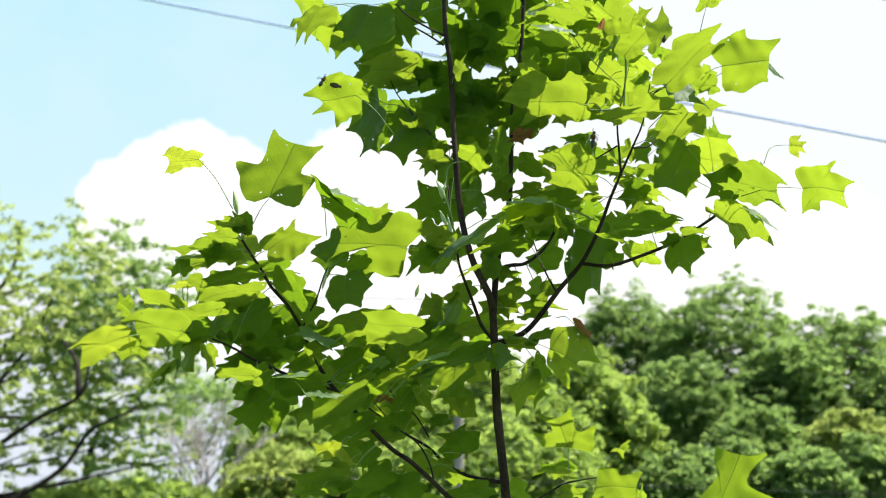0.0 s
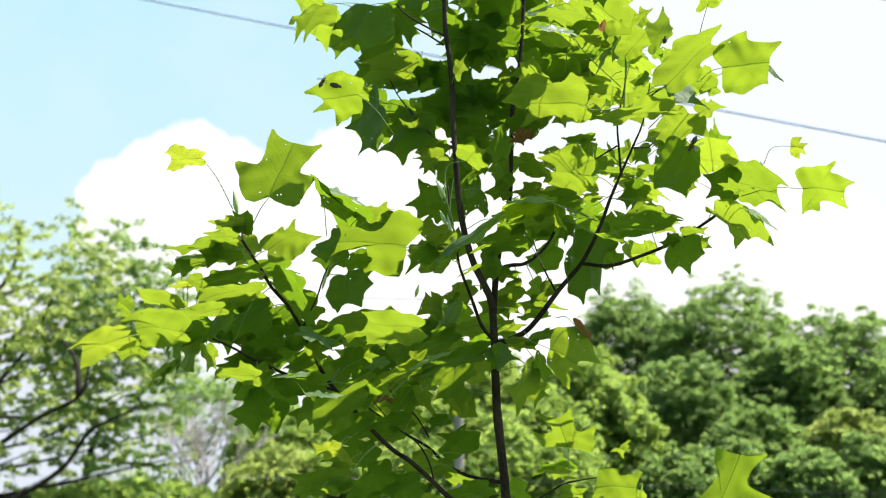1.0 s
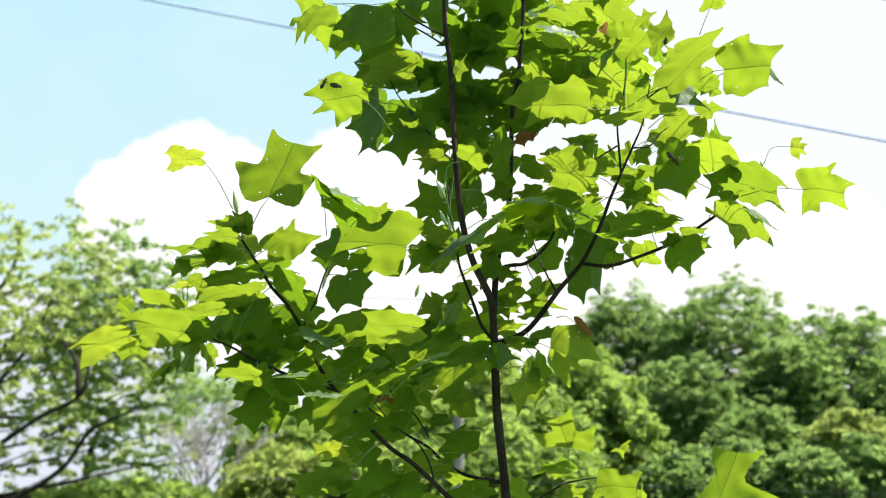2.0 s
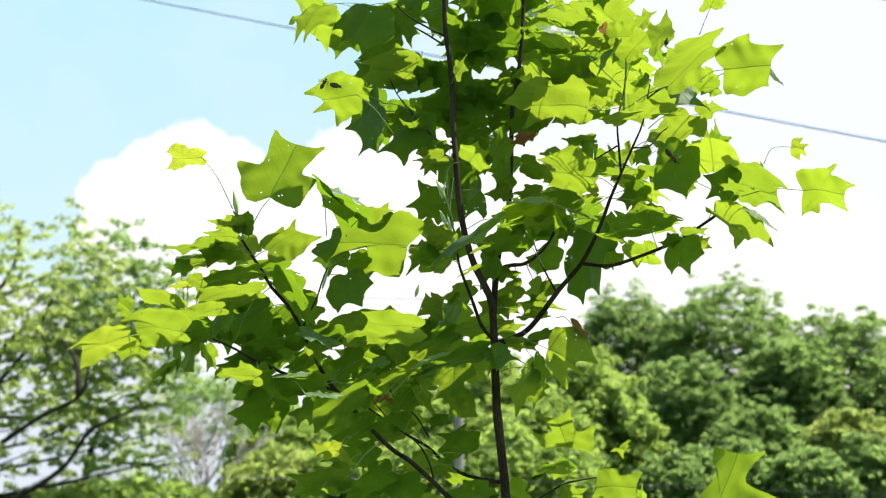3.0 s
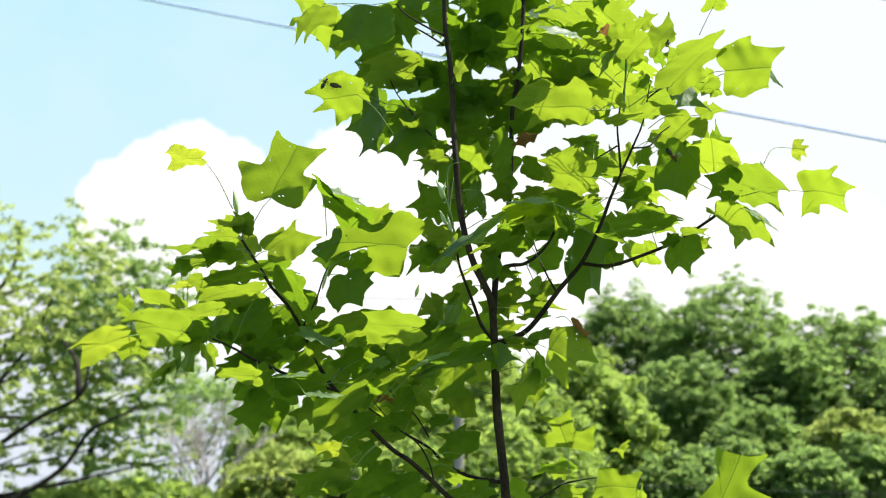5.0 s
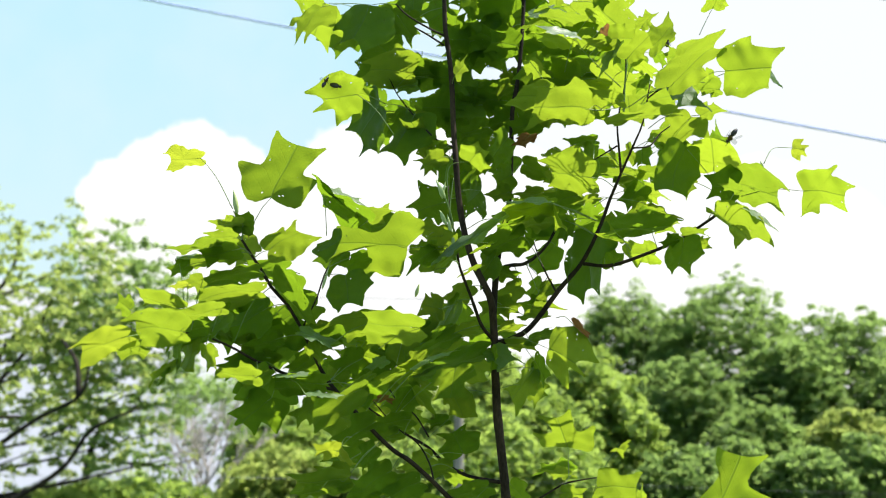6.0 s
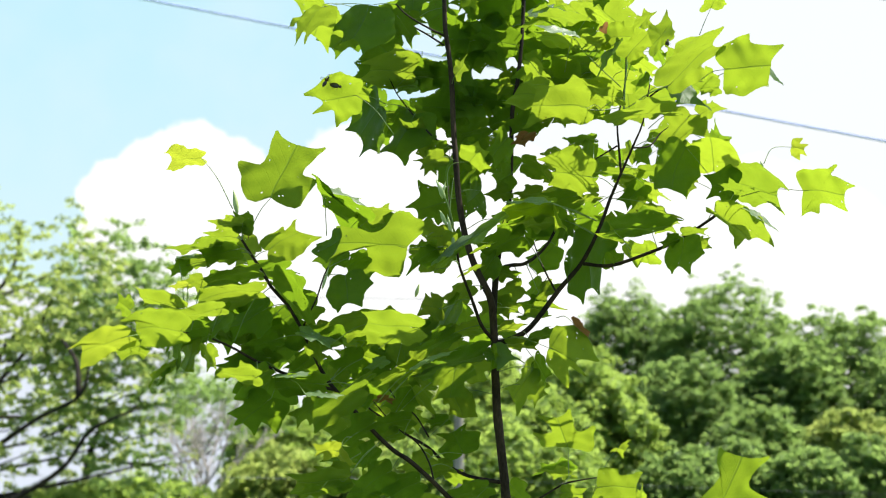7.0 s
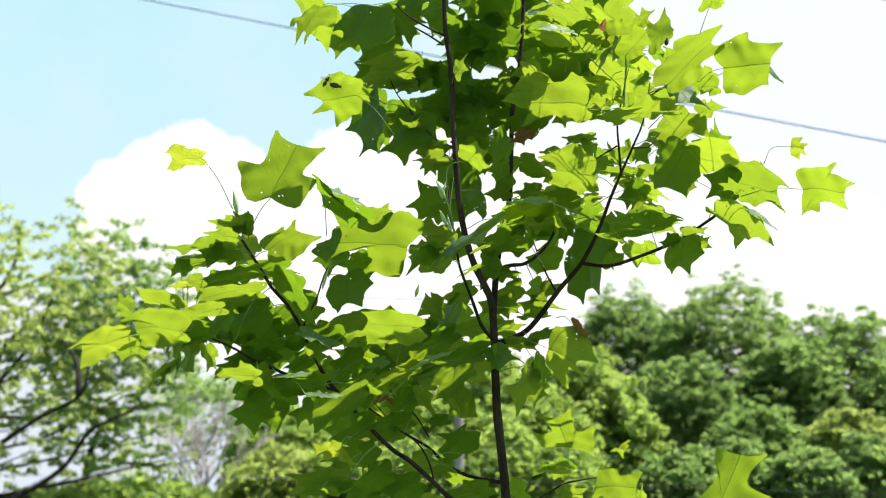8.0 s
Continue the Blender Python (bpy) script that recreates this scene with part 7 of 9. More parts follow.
leaf((-0.387, -0.405, 1.746), (-0.432, -0.314, 1.787), (3, 13, -86), 0.054, 0.23, 0.22, painted_sheen, lobes=((0.05, -0.09), (0.03, 0.01), (0.02, 0.11), (0.00, 0.00), (-0.02, -0.11), (-0.03, -0.03), (-0.06, 0.04), (0.01, -0.02), (-0.02, 0.01)))
leaf((-0.644, -0.337, 2.012), (-0.625, -0.354, 1.905), (9, 20, -84), 0.051, 0.22, 0.21, painted_sheen, lobes=((0.14, -0.04), (0.05, 0.02), (-0.03, 0.09), (-0.01, -0.02), (0.00, -0.14), (-0.03, -0.02), (-0.08, 0.08), (0.04, -0.01), (-0.02, 0.02)))
leaf((0.426, -0.374, 2.099), (0.418, -0.266, 2.117), (-35, 15, -113), 0.057, 0.23, 0.20, painted_sheen, lobes=((-0.08, -0.07), (0.07, 0.02), (0.25, 0.13), (0.03, -0.01), (-0.17, -0.16), (-0.04, -0.02), (0.07, 0.10), (-0.02, -0.02), (0.02, 0.02)))
leaf((-0.449, -0.348, 1.786), (-0.467, -0.292, 1.809), (7, 14, -91), 0.057, 0.21, 0.20, painted_sheen, lobes=((0.21, -0.00), (0.04, 0.02), (-0.11, 0.07), (-0.02, -0.02), (0.05, -0.11), (-0.02, -0.01), (-0.10, 0.07), (0.05, -0.00), (-0.02, 0.02)))
leaf((-0.148, -0.175, 2.047), (-0.110, -0.100, 2.052), (32, 27, -104), 0.103, 0.16, 0.17, painted_sheen, lobes=((0.07, -0.04), (0.05, 0.02), (0.05, 0.10), (-0.04, -0.00), (-0.16, -0.12), (-0.03, -0.02), (0.08, 0.06), (0.02, -0.01), (0.02, 0.01)))
leaf((-0.197, -0.193, 1.823), (-0.277, -0.180, 1.749), (25, 16, -97), 0.073, 0.17, 0.20, painted_sheen, lobes=((0.20, -0.03), (0.04, 0.02), (-0.10, 0.09), (-0.05, -0.01), (-0.03, -0.11), (-0.02, -0.02), (-0.01, 0.06), (0.05, -0.01), (-0.00, 0.02)))
# leaves that fill the crown
leaf((0.043, 0.326, 2.763), (0.044, 0.281, 2.762), (38, 3, 129), 0.053, 0.30, 0.38, in_shade, holes=22)
leaf((0.026, 0.348, 2.757), (0.031, 0.303, 2.761), (-16, -12, -67), 0.073, 0.19, 0.13, in_shade, holes=14)
leaf((0.011, 0.293, 2.848), (0.022, 0.249, 2.847), (-11, 36, 33), 0.076, 0.31, 0.21, in_shade, holes=22)
leaf((0.119, 0.324, 2.826), (0.106, 0.281, 2.825), (10, 10, 75), 0.081, 0.23, 0.20, in_shade)
leaf((0.057, 0.263, 2.801), (0.056, 0.218, 2.801), (10, 23, 110), 0.093, 0.31, 0.18, in_shade, holes=22)
leaf((0.050, 0.351, 2.837), (0.051, 0.306, 2.835), (8, -12, -114), 0.087, 0.14, 0.37, in_shade, holes=8)
leaf((0.020, 0.258, 2.772), (0.030, 0.214, 2.767), (33, -6, -133), 0.093, 0.31, 0.26, in_shade)
leaf((-0.494, -0.116, 1.813), (-0.481, -0.039, 1.828), (-66, 6, 32), 0.098, 0.12, 0.12, in_shade)
leaf((-0.493, -0.103, 1.938), (-0.467, -0.103, 1.962), (-17, 24, 74), 0.106, 0.20, 0.25, in_shade, holes=6)
leaf((-0.474, -0.102, 1.885), (-0.435, -0.092, 1.913), (-25, 18, 71), 0.101, 0.20, 0.25, in_shade, holes=4)
leaf((-0.544, -0.121, 1.953), (-0.503, -0.089, 2.003), (-42, 8, 64), 0.095, 0.20, 0.25, in_shade, holes=2)
leaf((-0.308, -0.060, 1.892), (-0.328, -0.060, 1.849), (4, 10, 109), 0.127, 0.30, 0.20, in_shade)
leaf((0.128, 0.046, 1.622), (0.149, 0.004, 1.607), (10, 16, 101), 0.065, 0.50, 0.30, in_shade)
leaf((0.004, 0.124, 1.602), (-0.007, 0.166, 1.622), (-46, -22, -52), 0.050, 0.20, 0.30, in_shade)
leaf((-0.426, 0.119, 2.727), (-0.344, 0.219, 2.751), (-35, 42, -5), 0.109, 0.05, 0.05, young, holes=9)
leaf((0.236, 0.059, 2.078), (0.222, 0.007, 2.067), (61, 10, 156), 0.042, 0.30, 0.20, in_shade)
leaf((-0.313, -0.029, 2.142), (-0.276, -0.048, 2.160), (-28, 12, 64), 0.083, 0.25, 0.25, in_shade)
leaf((-0.261, 0.030, 2.098), (-0.218, 0.011, 2.103), (-28, 20, 60), 0.075, 0.25, 0.25, in_shade)
leaf((-0.361, -0.096, 2.084), (-0.364, -0.137, 2.064), (-48, 32, 35), 0.052, 0.25, 0.25, in_shade)
leaf((-0.479, -0.099, 2.035), (-0.439, -0.122, 2.024), (5, 21, 115), 0.075, 0.25, 0.25, in_shade)
leaf((-0.570, -0.115, 2.008), (-0.510, -0.115, 2.016), (-4, 17, 84), 0.086, 0.25, 0.25, in_shade)
leaf((-0.621, -0.190, 1.891), (-0.583, -0.209, 1.871), (15, 27, 125), 0.075, 0.25, 0.25, in_shade)
leaf((-0.505, -0.123, 1.842), (-0.470, -0.123, 1.819), (-9, 25, 79), 0.085, 0.25, 0.25, in_shade)
leaf((-0.407, -0.092, 1.964), (-0.396, -0.144, 1.989), (-18, 24, 71), 0.077, 0.25, 0.25, in_shade)
leaf((-0.581, -0.151, 1.900), (-0.552, -0.179, 1.920), (23, -42, -124), 0.069, 0.24, 0.25, mature, holes=8)
leaf((-0.656, -0.129, 1.913), (-0.626, -0.155, 1.935), (-10, -23, -98), 0.087, 0.22, 0.18, mature, holes=4)
leaf((-0.620, -0.175, 1.948), (-0.624, -0.215, 1.926), (3, -27, -95), 0.058, 0.31, 0.23, in_shade, holes=8)
leaf((-0.594, -0.120, 1.924), (-0.571, -0.153, 1.945), (-25, -14, -8), 0.050, 0.35, 0.15, mature, holes=8)
leaf((-0.524, -0.089, 1.911), (-0.509, -0.130, 1.923), (23, -33, -113), 0.052, 0.20, 0.17, in_shade, holes=8)
leaf((-0.536, -0.115, 1.962), (-0.524, -0.155, 1.979), (-35, -9, -36), 0.050, 0.18, 0.27, mature, holes=14)
leaf((-0.424, -0.088, 1.888), (-0.413, -0.128, 1.870), (44, 37, 165), 0.062, 0.36, 0.38, in_shade)
leaf((-0.525, -0.111, 1.842), (-0.492, -0.141, 1.847), (50, -15, -146), 0.064, 0.25, 0.32, mature, holes=4)
leaf((-0.256, 0.168, 2.570), (-0.263, 0.236, 2.557), (4, -23, -106), 0.088, 0.20, 0.20, in_shade)
leaf((-0.174, 0.115, 2.368), (-0.173, 0.105, 2.400), (-56, 25, -32), 0.055, 0.20, 0.30, mature, holes=5)
leaf((-0.257, 0.151, 2.692), (-0.232, 0.202, 2.715), (10, -24, -111), 0.063, 0.20, 0.20, in_shade)
leaf((-0.249, 0.047, 2.172), (-0.205, 0.059, 2.177), (-5, 27, 74), 0.066, 0.25, 0.25, in_shade)
leaf((-0.277, 0.215, 2.637), (-0.266, 0.186, 2.670), (14, 30, 157), 0.088, 0.29, 0.27, in_shade)
leaf((-0.340, 0.202, 2.709), (-0.301, 0.181, 2.717), (-33, 27, 33), 0.055, 0.20, 0.29, in_shade, holes=14)
leaf((0.052, 0.273, 2.663), (0.050, 0.228, 2.664), (20, 18, 158), 0.070, 0.39, 0.26, in_shade, holes=14)
leaf((-0.112, 0.173, 2.677), (-0.154, 0.156, 2.670), (29, -12, 173), 0.050, 0.30, 0.13, in_shade)
leaf((0.005, 0.146, 2.634), (0.043, 0.149, 2.619), (22, 14, 118), 0.072, 0.26, 0.22, in_shade, holes=4)
leaf((-0.104, 0.236, 2.683), (-0.138, 0.207, 2.684), (-1, -10, -75), 0.085, 0.19, 0.30, in_shade, holes=4)
leaf((-0.060, 0.035, 2.754), (-0.101, 0.036, 2.773), (-45, -11, 44), 0.068, 0.24, 0.33, in_shade, holes=8)
leaf((0.030, 0.091, 2.610), (0.036, 0.137, 2.609), (8, 33, 109), 0.067, 0.34, 0.36, in_shade)
leaf((-0.079, 0.188, 2.658), (-0.042, 0.163, 2.654), (12, 35, 115), 0.064, 0.13, 0.34, in_shade, holes=14)
leaf((0.005, 0.160, 2.736), (0.053, 0.167, 2.736), (21, 35, 141), 0.068, 0.35, 0.25, in_shade)
leaf((-0.078, 0.282, 2.673), (-0.110, 0.250, 2.676), (-2, -35, -75), 0.096, 0.19, 0.38, in_shade, holes=8)
leaf((0.023, 0.050, 2.723), (0.049, 0.112, 2.712), (-4, 36, 68), 0.088, 0.14, 0.33, in_shade, holes=14)
leaf((-0.082, 0.275, 2.575), (-0.073, 0.246, 2.542), (-14, 23, 63), 0.065, 0.27, 0.18, in_shade, holes=22)
leaf((-0.166, 0.182, 2.561), (-0.205, 0.162, 2.554), (3, -31, -107), 0.068, 0.39, 0.30, in_shade, holes=8)
leaf((-0.063, 0.267, 2.677), (-0.037, 0.231, 2.685), (-34, 15, 18), 0.047, 0.25, 0.31, in_shade)
leaf((-0.070, 0.253, 2.547), (-0.065, 0.223, 2.514), (16, -1, -172), 0.061, 0.11, 0.39, in_shade, holes=14)
leaf((-0.153, 0.221, 2.501), (-0.184, 0.188, 2.499), (-9, -17, -69), 0.074, 0.23, 0.18, in_shade, holes=22)
leaf((-0.005, 0.140, 2.492), (0.025, 0.153, 2.488), (12, 35, 83), 0.075, 0.33, 0.32, in_shade)
leaf((-0.098, 0.211, 2.446), (-0.060, 0.200, 2.488), (32, 2, -170), 0.063, 0.34, 0.29, in_shade, holes=4)
leaf((-0.011, 0.279, 2.542), (-0.032, 0.246, 2.519), (-26, 8, -10), 0.049, 0.29, 0.23, in_shade, holes=8)
leaf((-0.119, 0.255, 2.514), (-0.087, 0.226, 2.500), (-4, 45, 71), 0.069, 0.21, 0.34, in_shade)
leaf((-0.292, 0.160, 2.580), (-0.271, 0.163, 2.553), (-9, 29, 26), 0.085, 0.13, 0.35, in_shade, holes=22)
leaf((-0.194, 0.186, 2.595), (-0.193, 0.147, 2.617), (-15, 51, 61), 0.066, 0.30, 0.30, in_shade, holes=22)
leaf((0.041, 0.188, 2.456), (0.032, 0.145, 2.463), (6, 28, 105), 0.069, 0.39, 0.31, in_shade, holes=8)
leaf((-0.011, 0.338, 2.538), (-0.025, 0.297, 2.523), (12, -11, -114), 0.071, 0.17, 0.16, in_shade, holes=14)
leaf((0.114, 0.296, 2.516), (0.097, 0.255, 2.520), (-19, 30, 41), 0.060, 0.35, 0.34, mature, holes=8)
leaf((0.153, 0.224, 2.385), (0.120, 0.194, 2.389), (-22, 11, 16), 0.068, 0.26, 0.20, mature, holes=22)
leaf((0.142, 0.119, 2.639), (0.099, 0.114, 2.651), (-16, 29, 55), 0.083, 0.27, 0.23, in_shade)
leaf((0.116, 0.173, 2.672), (0.084, 0.144, 2.660), (46, 10, 146), 0.066, 0.27, 0.26, in_shade, holes=8)
leaf((0.173, 0.056, 2.518), (0.191, 0.014, 2.515), (5, 26, 61), 0.100, 0.30, 0.28, mature, holes=14)
leaf((0.109, 0.264, 2.630), (0.092, 0.223, 2.634), (-1, -17, -109), 0.083, 0.32, 0.37, in_shade, holes=14)
leaf((0.045, 0.357, 2.588), (0.023, 0.324, 2.567), (-11, -19, -113), 0.098, 0.32, 0.37, mature, holes=22)
leaf((0.019, 0.328, 2.594), (-0.000, 0.296, 2.568), (-7, -26, -114), 0.080, 0.24, 0.14, mature, holes=22)
leaf((0.110, 0.034, 2.511), (0.077, 0.062, 2.522), (-11, 14, 50), 0.060, 0.17, 0.26, mature, holes=14)
leaf((0.167, 0.192, 2.656), (0.130, 0.166, 2.653), (37, -1, 121), 0.070, 0.38, 0.38, in_shade, holes=14)
leaf((0.200, 0.200, 2.483), (0.161, 0.178, 2.480), (47, -13, 145), 0.097, 0.16, 0.18, mature, holes=4)
leaf((0.218, 0.031, 2.501), (0.176, 0.046, 2.509), (-12, -17, -117), 0.104, 0.32, 0.11, mature, holes=14)
leaf((0.216, 0.069, 2.633), (0.173, 0.079, 2.641), (-39, -16, 35), 0.090, 0.37, 0.39, mature, holes=22)
leaf((0.250, 0.193, 2.743), (0.208, 0.177, 2.746), (-1, 11, 55), 0.101, 0.13, 0.34, mature)
leaf((0.211, 0.100, 2.722), (0.166, 0.104, 2.725), (-23, 4, -57), 0.121, 0.36, 0.26, mature, holes=22)
leaf((-0.028, 0.106, 2.762), (-0.066, 0.083, 2.764), (-7, -9, -103), 0.078, 0.27, 0.21, in_shade, holes=8)
leaf((0.097, 0.253, 2.834), (0.084, 0.210, 2.837), (-12, 2, 63), 0.072, 0.24, 0.36, in_shade, holes=4)
leaf((0.021, 0.151, 2.715), (0.049, 0.112, 2.712), (12, 34, 83), 0.071, 0.33, 0.31, in_shade, holes=4)
leaf((0.214, 0.224, 2.354), (0.193, 0.206, 2.318), (4, -23, -114), 0.085, 0.27, 0.27, in_shade, holes=8)
leaf((0.386, 0.270, 2.328), (0.349, 0.252, 2.310), (56, -1, -159), 0.055, 0.16, 0.13, in_shade, holes=14)
leaf((0.382, 0.252, 2.403), (0.348, 0.238, 2.377), (2, -17, -116), 0.075, 0.32, 0.33, in_shade, holes=8)
leaf((0.375, 0.199, 2.404), (0.340, 0.192, 2.376), (35, -0, -149), 0.069, 0.25, 0.19, mature, holes=4)
leaf((0.136, 0.285, 2.290), (0.134, 0.247, 2.265), (-47, 3, -27), 0.052, 0.12, 0.30, mature, holes=14)
leaf((0.206, 0.128, 2.200), (0.162, 0.140, 2.202), (-26, 49, 30), 0.059, 0.23, 0.28, in_shade, holes=22)
leaf((0.132, 0.261, 2.313), (0.131, 0.229, 2.282), (-27, -20, -48), 0.065, 0.38, 0.28, mature, holes=8)
leaf((-0.100, 0.212, 2.288), (-0.070, 0.180, 2.281), (59, 9, -137), 0.054, 0.31, 0.37, in_shade, holes=22)
leaf((-0.134, 0.234, 2.145), (-0.108, 0.198, 2.141), (45, -24, -142), 0.063, 0.25, 0.25, in_shade)
leaf((-0.121, 0.256, 2.021), (-0.095, 0.221, 2.033), (-59, -7, -33), 0.065, 0.15, 0.38, in_shade)
leaf((-0.202, 0.210, 2.132), (-0.180, 0.171, 2.135), (37, -17, -153), 0.046, 0.20, 0.31, mature)
leaf((-0.166, 0.122, 2.078), (-0.136, 0.088, 2.077), (46, 7, -135), 0.079, 0.28, 0.29, mature, holes=4)
leaf((-0.182, 0.215, 2.174), (-0.165, 0.173, 2.179), (7, -31, -120), 0.073, 0.29, 0.27, mature, holes=8)
leaf((-0.119, 0.153, 1.947), (-0.096, 0.116, 1.957), (-4, 36, 72), 0.082, 0.36, 0.18, in_shade)
leaf((-0.189, 0.183, 1.922), (-0.213, 0.173, 1.885), (-25, -50, -93), 0.093, 0.38, 0.23, mature, holes=8)
leaf((-0.380, 0.261, 1.838), (-0.359, 0.225, 1.823), (32, 33, 145), 0.057, 0.11, 0.38, mature, holes=14)
leaf((-0.395, 0.008, 1.824), (-0.355, 0.005, 1.803), (18, 31, 81), 0.065, 0.33, 0.21, mature, holes=22)
leaf((-0.465, 0.172, 1.893), (-0.428, 0.171, 1.868), (-53, 4, 33), 0.048, 0.26, 0.37, mature, holes=8)
leaf((-0.339, 0.077, 1.913), (-0.327, 0.056, 1.875), (-46, -18, -23), 0.058, 0.20, 0.39, mature, holes=14)
leaf((-0.237, 0.143, 1.912), (-0.248, 0.146, 1.868), (-55, 6, -32), 0.083, 0.23, 0.24, mature, holes=8)
leaf((-0.265, 0.245, 1.920), (-0.264, 0.216, 1.886), (5, 38, 71), 0.075, 0.24, 0.11, mature)
leaf((-0.155, 0.280, 1.922), (-0.179, 0.251, 1.897), (21, 41, 81), 0.082, 0.37, 0.18, mature)
leaf((-0.140, 0.136, 1.887), (-0.113, 0.100, 1.891), (-44, 6, 40), 0.054, 0.17, 0.23, mature, holes=4)
leaf((-0.105, 0.138, 1.849), (-0.138, 0.147, 1.817), (29, -29, -136), 0.075, 0.11, 0.36, mature)
leaf((-0.195, 0.191, 1.818), (-0.223, 0.162, 1.797), (25, -11, 169), 0.061, 0.10, 0.10, mature, holes=22)
leaf((-0.412, 0.086, 1.756), (-0.382, 0.116, 1.771), (-22, -57, -90), 0.089, 0.34, 0.27, mature, holes=14)
inner_leaf((-0.389, 0.144, 1.793), (-35, 2, 22), 0.050, 0.24, 0.22, mature)
inner_leaf((-0.366, 0.423, 1.813), (40, -27, -149), 0.086, 0.20, 0.26, mature, holes=22)
inner_leaf((-0.337, 0.340, 1.796), (-21, -30, -47), 0.067, 0.15, 0.39, mature)
inner_leaf((-0.231, 0.248, 1.762), (-29, -27, -45), 0.050, 0.22, 0.21, mature, holes=14)
inner_leaf((-0.239, 0.168, 1.829), (-36, -7, -17), 0.053, 0.20, 0.34, mature, holes=14)
inner_leaf((-0.276, 0.255, 1.589), (2, 27, 69), 0.080, 0.38, 0.11, mature)
inner_leaf((0.307, 0.231, 2.555), (-47, 11, -29), 0.084, 0.39, 0.35, mature, holes=14)
inner_leaf((0.335, 0.103, 2.471), (13, -15, -135), 0.084, 0.22, 0.37, mature, holes=8)
inner_leaf((0.490, 0.256, 2.559), (22, 2, 116), 0.105, 0.15, 0.16, mature, holes=14)
inner_leaf((0.468, 0.223, 2.373), (24, 25, 68), 0.081, 0.28, 0.18, mature, holes=4)
inner_leaf((0.264, 0.043, 2.251), (-5, -16, -121), 0.090, 0.19, 0.37, mature, holes=14)
inner_leaf((0.349, 0.084, 2.189), (-15, 1, -23), 0.056, 0.19, 0.17, mature, holes=22)
inner_leaf((-0.044, 0.253, 1.978), (-22, 8, -8), 0.047, 0.11, 0.21, in_shade, holes=8)
inner_leaf((-0.229, 0.257, 1.713), (19, 20, 125), 0.060, 0.37, 0.32, mature, holes=22)
inner_leaf((-0.114, 0.134, 2.400), (46, 2, -168), 0.044, 0.18, 0.20, in_shade, holes=22)
inner_leaf((-0.123, 0.174, 2.495), (-6, -13, -102), 0.068, 0.23, 0.25, in_shade, holes=8)
inner_leaf((0.049, 0.179, 2.640), (-34, -26, -46), 0.054, 0.22, 0.35, in_shade)
inner_leaf((-0.193, 0.119, 2.374), (44, -7, 149), 0.069, 0.13, 0.19, mature, holes=4)
inner_leaf((-0.260, 0.168, 2.469), (-20, -24, -18), 0.043, 0.23, 0.17, in_shade, holes=22)
inner_leaf((-0.196, 0.148, 2.425), (47, -28, 166), 0.053, 0.11, 0.33, mature, holes=22)
inner_leaf((0.101, 0.049, 2.291), (-30, 27, -16), 0.039, 0.20, 0.18, mature)
inner_leaf((0.204, 0.145, 2.290), (4, 15, 99), 0.066, 0.23, 0.22, in_shade, holes=14)
inner_leaf((0.100, 0.122, 2.231), (13, 29, 120), 0.061, 0.40, 0.38, mature, holes=4)
inner_leaf((0.094, 0.112, 2.483), (-18, -14, -111), 0.088, 0.22, 0.31, mature, holes=4)
inner_leaf((0.078, 0.083, 2.400), (21, 26, 130), 0.059, 0.27, 0.29, mature, holes=22)
inner_leaf((0.073, 0.057, 2.460), (-8, -14, -116), 0.067, 0.36, 0.12, mature, holes=8)
inner_leaf((0.150, 0.129, 2.467), (-32, 12, 21), 0.044, 0.24, 0.34, mature, holes=14)
inner_leaf((0.246, 0.046, 2.154), (41, 1, 133), 0.051, 0.12, 0.29, mature, holes=8)
inner_leaf((-0.327, 0.206, 2.704), (-38, -0, 17), 0.037, 0.40, 0.19, in_shade, holes=14)
inner_leaf((-0.262, 0.201, 2.730), (-24, 24, 55), 0.069, 0.16, 0.37, in_shade, holes=22)
inner_leaf((-0.355, 0.265, 2.725), (-29, 31, 50), 0.088, 0.37, 0.32, in_shade)
inner_leaf((-0.185, 0.451, 2.872), (-10, 10, 69), 0.104, 0.39, 0.26, in_shade, holes=14)
inner_leaf((0.057, 0.235, 2.657), (12, 13, 109), 0.081, 0.27, 0.15, in_shade, holes=14)
inner_leaf((0.021, 0.400, 2.802), (47, 7, 150), 0.091, 0.11, 0.24, in_shade, holes=8)
inner_leaf((0.030, 0.473, 2.837), (-25, -18, -24), 0.089, 0.22, 0.17, in_shade, holes=8)
inner_leaf((-0.092, 0.346, 2.716), (-36, 11, 45), 0.049, 0.12, 0.20, in_shade, holes=8)
inner_leaf((0.010, 0.356, 2.699), (0, 18, 72), 0.091, 0.19, 0.16, in_shade, holes=14)
inner_leaf((-0.014, 0.394, 2.702), (16, -19, -164), 0.066, 0.15, 0.23, in_shade, holes=22)
inner_leaf((-0.093, 0.384, 2.665), (-8, 11, 69), 0.077, 0.14, 0.27, in_shade, holes=8)
inner_leaf((-0.154, 0.217, 2.482), (-8, -26, -69), 0.073, 0.16, 0.16, in_shade, holes=22)
inner_leaf((-0.184, 0.378, 2.541), (2, -26, -105), 0.077, 0.32, 0.15, in_shade, holes=14)
inner_leaf((-0.074, 0.481, 2.625), (-10, -39, -67), 0.077, 0.11, 0.12, in_shade, holes=4)
inner_leaf((-0.164, 0.433, 2.556), (-6, 27, 71), 0.100, 0.28, 0.27, in_shade, holes=22)
inner_leaf((-0.094, 0.468, 2.554), (31, -18, -162), 0.054, 0.29, 0.36, in_shade, holes=22)
